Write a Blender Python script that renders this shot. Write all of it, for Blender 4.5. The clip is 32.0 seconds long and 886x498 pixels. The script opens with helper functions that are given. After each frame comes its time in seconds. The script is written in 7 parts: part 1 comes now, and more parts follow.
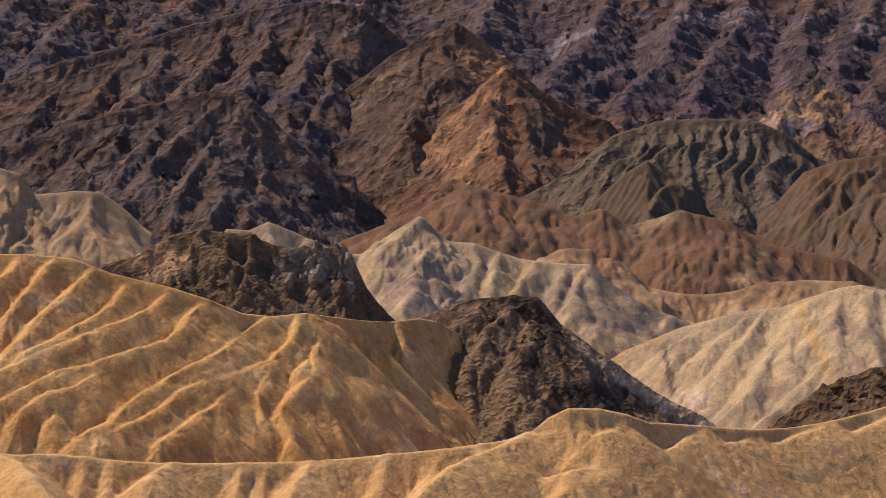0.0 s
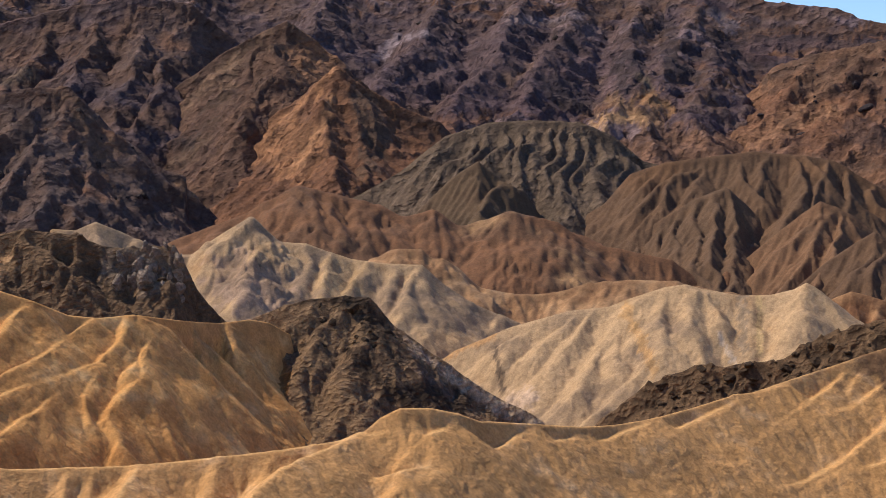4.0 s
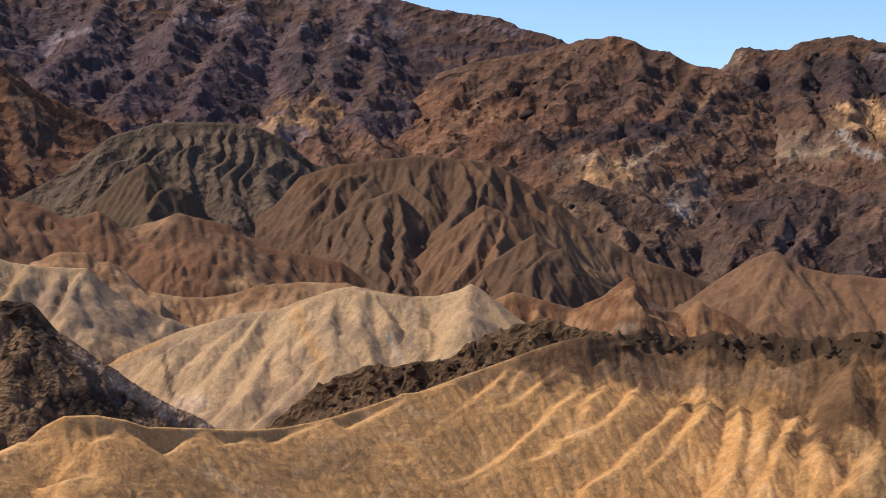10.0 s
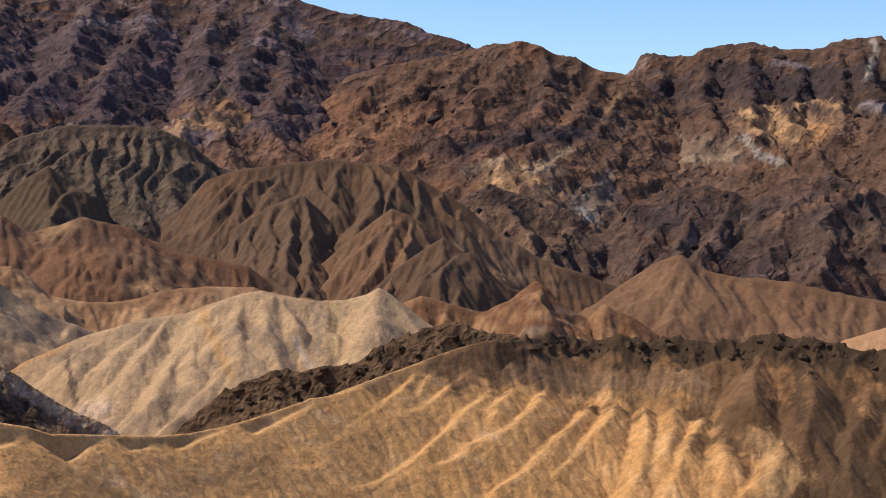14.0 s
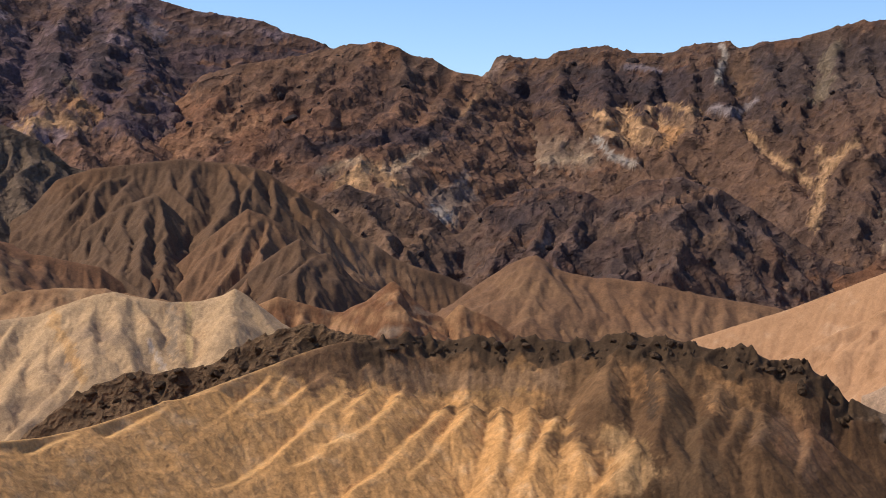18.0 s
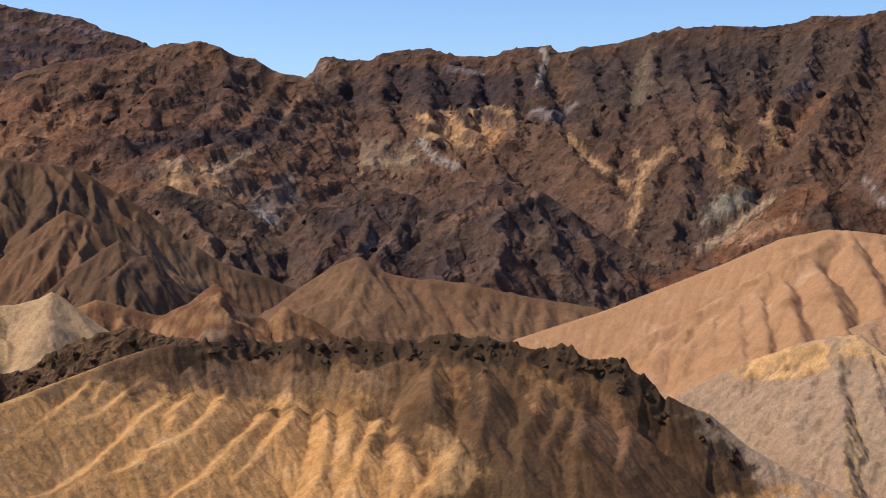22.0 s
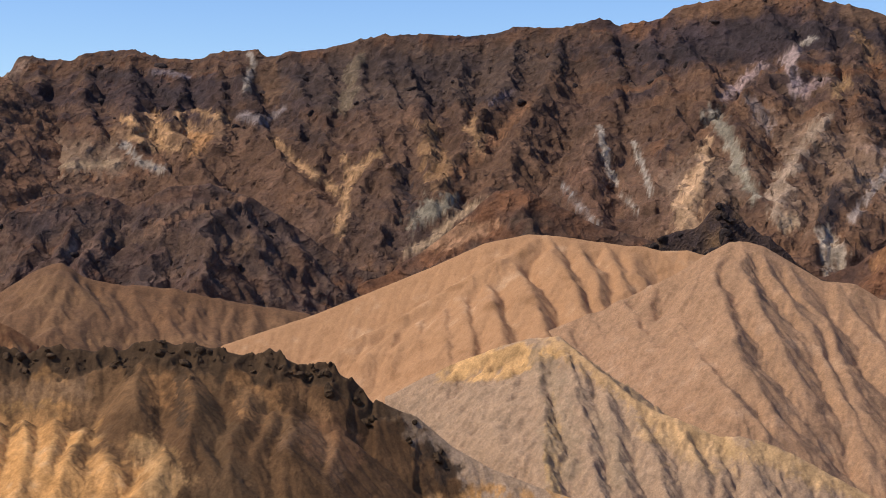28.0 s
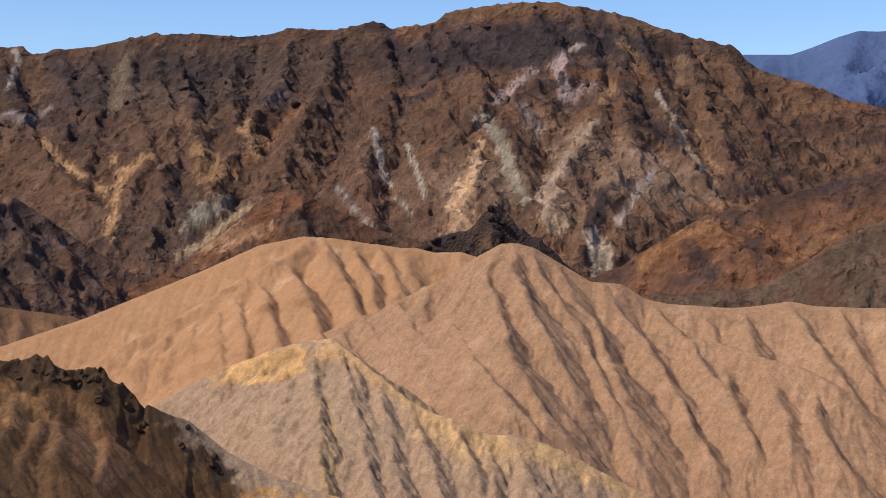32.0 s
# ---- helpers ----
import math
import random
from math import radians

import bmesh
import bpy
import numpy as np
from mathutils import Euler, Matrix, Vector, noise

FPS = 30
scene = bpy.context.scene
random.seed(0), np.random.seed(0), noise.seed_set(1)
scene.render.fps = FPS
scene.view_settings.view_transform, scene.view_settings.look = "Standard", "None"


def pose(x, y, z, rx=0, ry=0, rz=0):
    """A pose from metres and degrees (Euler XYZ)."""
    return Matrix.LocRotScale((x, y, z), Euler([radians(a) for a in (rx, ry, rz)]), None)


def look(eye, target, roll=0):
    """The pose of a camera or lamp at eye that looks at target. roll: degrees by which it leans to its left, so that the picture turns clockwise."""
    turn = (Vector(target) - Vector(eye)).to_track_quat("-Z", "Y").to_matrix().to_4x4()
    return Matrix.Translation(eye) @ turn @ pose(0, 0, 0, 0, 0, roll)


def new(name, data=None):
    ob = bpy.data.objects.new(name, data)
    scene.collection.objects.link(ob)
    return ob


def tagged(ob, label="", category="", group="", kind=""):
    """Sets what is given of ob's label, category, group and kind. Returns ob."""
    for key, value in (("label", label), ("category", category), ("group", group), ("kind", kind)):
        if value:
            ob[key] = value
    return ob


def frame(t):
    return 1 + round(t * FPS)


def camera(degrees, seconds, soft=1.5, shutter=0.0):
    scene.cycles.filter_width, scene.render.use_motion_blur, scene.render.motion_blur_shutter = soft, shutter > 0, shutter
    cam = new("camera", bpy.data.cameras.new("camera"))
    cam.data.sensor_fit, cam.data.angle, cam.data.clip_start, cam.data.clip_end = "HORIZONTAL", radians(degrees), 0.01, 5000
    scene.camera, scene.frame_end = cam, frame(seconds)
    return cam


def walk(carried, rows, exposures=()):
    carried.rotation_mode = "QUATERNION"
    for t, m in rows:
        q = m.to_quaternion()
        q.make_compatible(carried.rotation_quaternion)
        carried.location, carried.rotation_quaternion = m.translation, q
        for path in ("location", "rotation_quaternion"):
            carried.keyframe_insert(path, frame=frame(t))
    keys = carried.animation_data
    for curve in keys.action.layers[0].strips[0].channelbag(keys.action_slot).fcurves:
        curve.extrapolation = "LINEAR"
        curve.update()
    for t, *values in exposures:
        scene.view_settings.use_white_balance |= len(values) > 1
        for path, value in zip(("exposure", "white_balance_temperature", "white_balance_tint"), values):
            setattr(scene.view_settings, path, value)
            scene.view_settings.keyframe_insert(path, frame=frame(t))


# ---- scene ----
# The lookout stands at the origin, 60 m above the wash; bearings run clockwise from north (+y), in degrees.
EYE = Vector((0.0, 0.0, 60.0))
cam = camera(32.555, 32.0, soft=0.9)


def aim(bearing, tilt, lean):
    b, e = radians(bearing), radians(tilt)
    way = Vector((math.sin(b) * math.cos(e), math.cos(b) * math.cos(e), math.sin(e)))
    return look(EYE, EYE + way * 100, lean)


# seconds, bearing, tilt, lean of the camera, which turns where it stands
TURN = [
    (0.0, -0.000, -0.673, 0.017),
    (0.5, 0.646, -0.671, 0.020),
    (1.0, 1.430, -0.650, 0.023),
    (1.5, 2.153, -0.641, 0.059),
    (2.0, 2.869, -0.634, 0.047),
    (2.5, 3.568, -0.635, 0.045),
    (3.0, 4.440, -0.638, 0.044),
    (3.5, 5.373, -0.643, 0.063),
    (5.5, 9.326, -0.669, 0.064),
    (6.0, 10.366, -0.676, 0.059),
    (6.5, 11.640, -0.686, 0.057),
    (7.0, 12.865, -0.690, 0.036),
    (7.5, 14.049, -0.683, 0.074),
    (8.0, 15.272, -0.671, 0.068),
    (8.5, 16.308, -0.661, 0.071),
    (9.0, 17.355, -0.625, 0.068),
    (9.5, 18.192, -0.589, 0.064),
    (10.0, 18.759, -0.545, 0.046),
    (10.5, 19.148, -0.495, 0.054),
    (11.0, 19.479, -0.456, 0.036),
    (11.5, 19.797, -0.422, 0.036),
    (12.0, 20.186, -0.387, 0.048),
    (12.5, 20.564, -0.381, 0.071),
    (13.0, 21.092, -0.383, 0.055),
    (13.5, 21.648, -0.386, 0.029),
    (15.5, 24.179, -0.397, 0.046),
    (16.0, 24.853, -0.389, 0.043),
    (16.5, 25.577, -0.388, 0.031),
    (17.0, 26.254, -0.384, 0.003),
    (17.5, 26.969, -0.367, 0.018),
    (18.0, 27.640, -0.369, 0.024),
    (18.5, 28.396, -0.354, 0.037),
    (19.0, 29.108, -0.343, 0.054),
    (19.5, 29.806, -0.320, 0.064),
    (20.0, 30.556, -0.311, 0.059),
    (20.5, 31.238, -0.302, 0.043),
    (21.0, 32.238, -0.305, 0.014),
    (21.5, 33.222, -0.306, -0.001),
    (22.0, 34.285, -0.304, -0.030),
    (22.5, 35.324, -0.303, -0.024),
    (23.0, 36.311, -0.281, -0.022),
    (23.5, 37.211, -0.259, -0.053),
    (24.0, 38.151, -0.242, -0.064),
    (24.5, 39.137, -0.222, -0.028),
    (25.0, 40.123, -0.218, -0.051),
    (25.5, 41.119, -0.211, -0.054),
    (27.5, 44.529, -0.148, -0.065),
    (28.0, 45.279, -0.133, -0.110),
    (28.5, 46.115, -0.127, -0.155),
    (29.0, 47.058, -0.107, -0.148),
    (29.5, 48.190, -0.103, -0.121),
    (30.0, 49.493, -0.098, -0.115),
    (30.5, 50.755, -0.088, -0.156),
    (31.0, 51.911, -0.086, -0.167),
    (31.5, 52.881, -0.079, -0.201),
    (32.0, 53.777, -0.082, -0.239)]
walk(cam, [(t, aim(b, e, r)) for t, b, e, r in TURN], exposures=[(0, 0.3), (9, 0.24), (16, 0.22), (21, 0.12), (27, 0.06), (32, 0.07)])

# ---- light ----
SUN_BEARING, SUN_HEIGHT = -58.0, 51.0
world = bpy.data.worlds.new("sky")
scene.world = world
world.use_nodes = True
wn, wl = world.node_tree.nodes, world.node_tree.links
sky = wn.new("ShaderNodeTexSky")
sky.sky_type, sky.sun_disc = 'NISHITA', False
sky.sun_elevation, sky.sun_rotation = radians(SUN_HEIGHT), radians(SUN_BEARING)
sky.altitude, sky.air_density, sky.dust_density, sky.ozone_density = 200, 1.0, 0.4, 3.0
wn["Background"].inputs["Strength"].default_value = 0.157
deep = wn.new("ShaderNodeHueSaturation")
deep.inputs["Saturation"].default_value = 1.22
deep.inputs["Hue"].default_value = 0.513
wl.new(sky.outputs[0], deep.inputs["Color"])
wl.new(deep.outputs[0], wn["Background"].inputs["Color"])
sun = new("sun", bpy.data.lights.new("sun", 'SUN'))
sun.data.energy, sun.data.angle, sun.data.color = 4.5, radians(0.53), (1.0, 0.935, 0.84)
sb, se = radians(SUN_BEARING), radians(SUN_HEIGHT)
sun.matrix_world = look((math.sin(sb) * 900, math.cos(sb) * 900, 900 * math.tan(se)), (0, 0, 0))


# ---- noise ----
def lattice(ix, iy, iz, seed):
    """A fixed random number, -1 to 1, at each lattice point."""
    h = ix.astype(np.int32).view(np.uint32) * np.uint32(374761393) + iy.astype(np.int32).view(np.uint32) * np.uint32(668265263)
    h = h + iz.astype(np.int32).view(np.uint32) * np.uint32(2147483647) + np.uint32((seed * 1442695041) & 0xFFFFFFFF)
    h = (h ^ (h >> np.uint32(13))) * np.uint32(1274126177)
    h = (h ^ (h >> np.uint32(16))) * np.uint32(2246822519)
    return ((h ^ (h >> np.uint32(15))) & np.uint32(0xFFFFFF)).astype(np.float32) * np.float32(2 / 16777215.0) - np.float32(1)


def vnoise(x, y, z=None, seed=0):
    """Smooth value noise, -1 to 1."""
    x, y = np.asarray(x, np.float32), np.asarray(y, np.float32)
    ix, iy = np.floor(x), np.floor(y)
    fx, fy = x - ix, y - iy
    fx, fy = fx * fx * fx * (fx * (fx * 6 - 15) + 10), fy * fy * fy * (fy * (fy * 6 - 15) + 10)

    def plane(iz):
        a, b = lattice(ix, iy, iz, seed), lattice(ix + 1, iy, iz, seed)
        c, d = lattice(ix, iy + 1, iz, seed), lattice(ix + 1, iy + 1, iz, seed)
        return (a + (b - a) * fx) * (1 - fy) + (c + (d - c) * fx) * fy
    if z is None:
        return plane(np.zeros_like(ix))
    z = np.asarray(z, np.float32)
    iz = np.floor(z)
    fz = z - iz
    fz = fz * fz * (3 - 2 * fz)
    return plane(iz) * (1 - fz) + plane(iz + 1) * fz


def fbm(x, y, octaves=4, seed=0, z=None, gain=0.5):
    total, amp, norm = 0, 1.0, 0
    for i in range(octaves):
        k = 2.03 ** i
        c, s = math.cos(i * 0.9), math.sin(i * 0.9)
        total = total + amp * vnoise((x * c - y * s) * k, (x * s + y * c) * k, None if z is None else z * k, seed + i * 17)
        norm, amp = norm + amp, amp * gain
    return total / norm * 1.5


def ridged(x, y, octaves=4, seed=0, gain=0.55):
    """0 in the creases to 1 on the ribs, with sharp ribs."""
    total, amp, norm, weight = 0, 1.0, 0, 1.0
    for i in range(octaves):
        k = 2.07 ** i
        c, s = math.cos(i * 1.1), math.sin(i * 1.1)
        n = 1 - np.abs(vnoise((x * c - y * s) * k, (x * s + y * c) * k, None, seed + i * 31)) * 1.6
        n = np.clip(n, 0, 1) ** 1.5 * weight
        total, norm = total + amp * n, norm + amp
        weight, amp = np.clip(n * 1.6, 0.2, 1), amp * gain
    return total / norm


def smooth(a, b, v):
    t = np.clip((v - a) / (b - a), 0, 1)
    return t * t * (3 - 2 * t)


# ---- materials ----
def earth(name, sizes, speckle, bump, dip=None, rough=0.95):
    """Bare ground: the rock's own colour, broken at several sizes in metres, with relief; dip: bedded, at that slant."""
    m = bpy.data.materials.new(name)
    m.use_nodes = True
    n, l = m.node_tree.nodes, m.node_tree.links
    p = n["Principled BSDF"]
    p.inputs["Roughness"].default_value = rough
    p.inputs["Specular IOR Level"].default_value = 0.1
    at = n.new("ShaderNodeAttribute")
    at.attribute_name = "rock_colour"
    place = n.new("ShaderNodeNewGeometry").outputs["Position"]
    if dip:
        lean = n.new("ShaderNodeMapping")
        lean.inputs["Rotation"].default_value = (radians(dip[0]), radians(dip[1]), 0)
        l.new(place, lean.inputs["Vector"])
        press = n.new("ShaderNodeMapping")
        press.inputs["Scale"].default_value = (1, 1, dip[2])
        l.new(lean.outputs["Vector"], press.inputs["Vector"])
        place = press.outputs["Vector"]
    tint, last = at.outputs["Color"], None
    for k, (size, amount, relief) in enumerate(zip(sizes, speckle, bump)):
        tx = n.new("ShaderNodeTexNoise")
        if k == 0 and dip:
            tx.noise_type = 'RIDGED_MULTIFRACTAL'
            tx.inputs["Offset"].default_value, tx.inputs["Gain"].default_value = 0.9, 1.4
        tx.inputs["Scale"].default_value = 1 / size
        tx.inputs["Detail"].default_value = 6
        tx.inputs["Roughness"].default_value = 0.62
        l.new(place, tx.inputs["Vector"])
        low, high = (0.1, 1.1) if k == 0 and dip else (0.32, 0.68)
        ramp = n.new("ShaderNodeMapRange")
        ramp.inputs["From Min"].default_value, ramp.inputs["From Max"].default_value = low, high
        ramp.inputs["To Min"].default_value, ramp.inputs["To Max"].default_value = 1 - amount, 1 + amount
        l.new(tx.outputs["Fac"], ramp.inputs["Value"])
        mix = n.new("ShaderNodeVectorMath")
        mix.operation = 'SCALE'
        l.new(tint, mix.inputs[0])
        l.new(ramp.outputs["Result"], mix.inputs["Scale"])
        tint = mix.outputs[0]
        b = n.new("ShaderNodeBump")
        b.inputs["Strength"].default_value = 1.0
        b.inputs["Distance"].default_value = size * relief
        l.new(tx.outputs["Fac"], b.inputs["Height"])
        if last:
            l.new(last, b.inputs["Normal"])
        last = b.outputs["Normal"]
    l.new(tint, p.inputs["Base Color"])
    l.new(last, p.inputs["Normal"])
    return m


CLAY = earth("eroded_clay", (5.0, 1.7, 0.6), (0.12, 0.17, 0.19), (0.08, 0.22, 0.2))
CLAY_SMOOTH = earth("smooth_clay", (7.0, 2.0, 0.7), (0.06, 0.09, 0.13), (0.03, 0.11, 0.14))
CLAY_FAR = earth("far_clay", (9.0, 3.0, 1.2), (0.12, 0.15, 0.16), (0.06, 0.14, 0.16))
CRAG = earth("dark_volcanic_rock", (3.5, 1.2, 0.45), (0.3, 0.25, 0.3), (0.2, 0.3, 0.4), dip=(20, 15, 1.3))
MOUNTAIN = earth("weathered_mountain_rock", (44.0, 15.0, 5.5, 2.2), (0.18, 0.24, 0.24, 0.18), (0.09, 0.28, 0.32, 0.18), dip=(-14, 22, 1.6))
HAZE = earth("hazed_rock", (300.0, 90.0), (0.08, 0.08), (0.1, 0.2))

# base colours of the rocks
GOLD, GOLD_PALE, GOLD_DEEP = (0.45, 0.222, 0.08), (0.58, 0.355, 0.15), (0.30, 0.13, 0.037)
CREAM, SAND, ASH = (0.38, 0.245, 0.133), (0.31, 0.18, 0.088), (0.225, 0.151, 0.096)
PINK, PINK_PALE, PINK_DEEP = (0.33, 0.181, 0.094), (0.42, 0.259, 0.152), (0.235, 0.124, 0.061)
BASALT, BASALT_BROWN = (0.06, 0.036, 0.02), (0.12, 0.071, 0.038)
UMBER, RUST, OCHRE = (0.085, 0.045, 0.028), (0.142, 0.063, 0.030), (0.28, 0.15, 0.078)
PLUM, SOOT, OLIVE = (0.062, 0.037, 0.036), (0.037, 0.026, 0.026), (0.096, 0.063, 0.039)
CHALK, MAUVE = (0.27, 0.21, 0.155), (0.20, 0.132, 0.118)
# blue of the far range: air haze put into its base colour
HAZE_BLUE = (0.068, 0.098, 0.18)
IRON = (1.03, 0.985, 0.9)  # iron stain over the near rock


# ---- ground forms ----
def plan(line):
    """Bearing, distance and height to x, y, z."""
    a = np.array(line, float)
    b = np.radians(a[:, 0])
    return np.stack([np.sin(b) * a[:, 1], np.cos(b) * a[:, 1], a[:, 2]], 1)


def nearest(x, y, line):
    """Distance in plan to a line, and the height of its nearest point."""
    best, height = np.full(x.shape, 1e9), np.zeros(x.shape)
    for p, q in zip(line[:-1], line[1:]):
        dx, dy = q[0] - p[0], q[1] - p[1]
        t = np.clip(((x - p[0]) * dx + (y - p[1]) * dy) / (dx * dx + dy * dy + 1e-9), 0, 1)
        d = np.hypot(x - p[0] - t * dx, y - p[1] - t * dy)
        near = d < best
        best = np.where(near, d, best)
        height = np.where(near, p[2] + t * (q[2] - p[2]), height)
    return best, height


def tent(x, y, line, side, width):
    """Distance in plan to a line, and the height of the roof that falls off it on both sides."""
    best, top = np.full(x.shape, 1e9), np.full(x.shape, -1e9)
    for p, q in zip(line[:-1], line[1:]):
        dx, dy = q[0] - p[0], q[1] - p[1]
        t = np.clip(((x - p[0]) * dx + (y - p[1]) * dy) / (dx * dx + dy * dy + 1e-9), 0, 1)
        d = np.hypot(x - p[0] - t * dx, y - p[1] - t * dy)
        best = np.minimum(best, d)
        top = np.maximum(top, p[2] + t * (q[2] - p[2]) - side * (np.sqrt(d * d + width * width) - width))
    return best, top


def smax(a, b, k):
    h = np.maximum(k - np.abs(a - b), 0)
    return np.maximum(a, b) + h * h / (4 * k)


def sheet(name, x, y, z, rgb, material):
    """A mesh over a grid of points, with the rock's colour at each."""
    rows, cols = x.shape
    me = bpy.data.meshes.new(name)
    me.vertices.add(rows * cols)
    me.vertices.foreach_set("co", np.stack([x, y, z], -1).astype(np.float32).ravel())
    i = np.arange(rows * cols).reshape(rows, cols)
    quads = np.stack([i[:-1, :-1], i[:-1, 1:], i[1:, 1:], i[1:, :-1]], -1).reshape(-1, 4)
    me.loops.add(quads.size)
    me.loops.foreach_set("vertex_index", quads.ravel().astype(np.int32))
    me.polygons.add(len(quads))
    me.polygons.foreach_set("loop_start", np.arange(0, quads.size, 4, dtype=np.int32))
    me.polygons.foreach_set("use_smooth", np.ones(len(quads), bool))
    me.update(calc_edges=True)
    at = me.color_attributes.new("rock_colour", 'FLOAT_COLOR', 'POINT')
    at.data.foreach_set("color", np.concatenate([rgb, np.ones((*rgb.shape[:2], 1))], -1).astype(np.float32).ravel())
    me.materials.append(material)
    return new(name, me)


FINE = 3.2 / 2685


def level(r):
    """Height of the desert floor at a distance from the lookout."""
    return 58.3 - 62 * smooth(6, 130, r) - 14 * smooth(130, 400, r) + 30 * smooth(700, 1800, r)


def gradient(x, y, z):
    xu, xb = np.gradient(x)
    yu, yb = np.gradient(y)
    zu, zb = np.gradient(z)
    det = xu * yb - xb * yu
    det = np.where(np.abs(det) < 1e-6, 1e-6, det)
    return (zu * yb - zb * yu) / det, (zb * xu - zu * xb) / det


def gullies(x, y, z, wave, octaves, seed, hone, steep=0.6):
    """Branching rills that run down the slope of z: 1 on the ribs, 0 in the rills. A low hone cuts narrow rills, 0 sharp ribs."""
    gx, gy = gradient(x, y, z)
    total, norm, amp, f = np.zeros_like(x), 0.0, 1.0, 1.0
    for o in range(octaves):
        px, py = (x / wave * f * 0.5).astype(np.float32), (y / wave * f * 0.5).astype(np.float32)
        sx, sy = (gy / steep).astype(np.float32), (-gx / steep).astype(np.float32)
        size = np.hypot(sx, sy) + 1e-6
        lim = np.minimum(size, 1.15) / size
        sx, sy = sx * lim, sy * lim
        ix, iy = np.floor(px), np.floor(py)
        fx, fy = px - ix, py - iy
        va, vs, wt = 0, 0, 0
        for i in (-1, 0, 1):
            for j in (-1, 0, 1):
                cx, cy = ix + i, iy + j
                ax = fx - i - 0.5 - 0.45 * lattice(cx, cy, np.zeros_like(cx), seed + o * 7)
                ay = fy - j - 0.5 - 0.45 * lattice(cx, cy, np.ones_like(cx), seed + o * 7)
                w = np.maximum(np.exp(-2.2 * (ax * ax + ay * ay)) - 0.01, 0)
                mag = (ax * sx + ay * sy) * 12.5664
                va, vs, wt = va + np.cos(mag) * w, vs - np.sin(mag) * w, wt + w
        size = np.sqrt(va * va + vs * vs) + 1e-3 * wt
        va, vs = va / size, vs / size
        if hone > 0:
            wave_form = np.clip(0.5 + 0.5 * va, 0.0, 1) ** hone
        else:
            wave_form = 1 - np.arccos(np.clip(va, -1, 1)) / np.pi
        total, norm = total + amp * wave_form, norm + amp
        k = amp * 0.16 * 6.2832 * 0.5 * steep
        gx, gy = gx + k * vs * sx, gy + k * vs * sy
        amp, f = amp * 0.58, f * 2.05
    return total / norm


HILLS = {}


def ribs_of(C, spec, cut, cut_run, seed):
    """Ribs that run down from a crest: first and last bearing, spacing, slope, drift to the right in degrees for each metre, reach."""
    first, last, gap, slope, drift, reach = spec
    rng = random.Random(seed * 7 + 1)
    made, b = [], first
    while b < last:
        line, far = [(b, np.interp(b, C[:, 0], C[:, 1]), np.interp(b, C[:, 0], C[:, 2]) - 0.2)], reach * rng.uniform(0.55, 1.1)
        bend = drift * rng.uniform(0.6, 1.4)
        for f in (0.15, 0.35, 0.65, 1.0):
            u = far * f
            at = b + bend * u + rng.uniform(-0.22, 0.22) * gap * (0.4 + f)
            r, h = np.interp(at, C[:, 0], C[:, 1]), np.interp(at, C[:, 0], C[:, 2])
            line.append((at, r - u, h - slope * u - 0.3 * cut * (1 - math.exp(-u / cut_run))))
        made.append(line)
        b += gap * rng.uniform(0.6, 1.4)
    return made


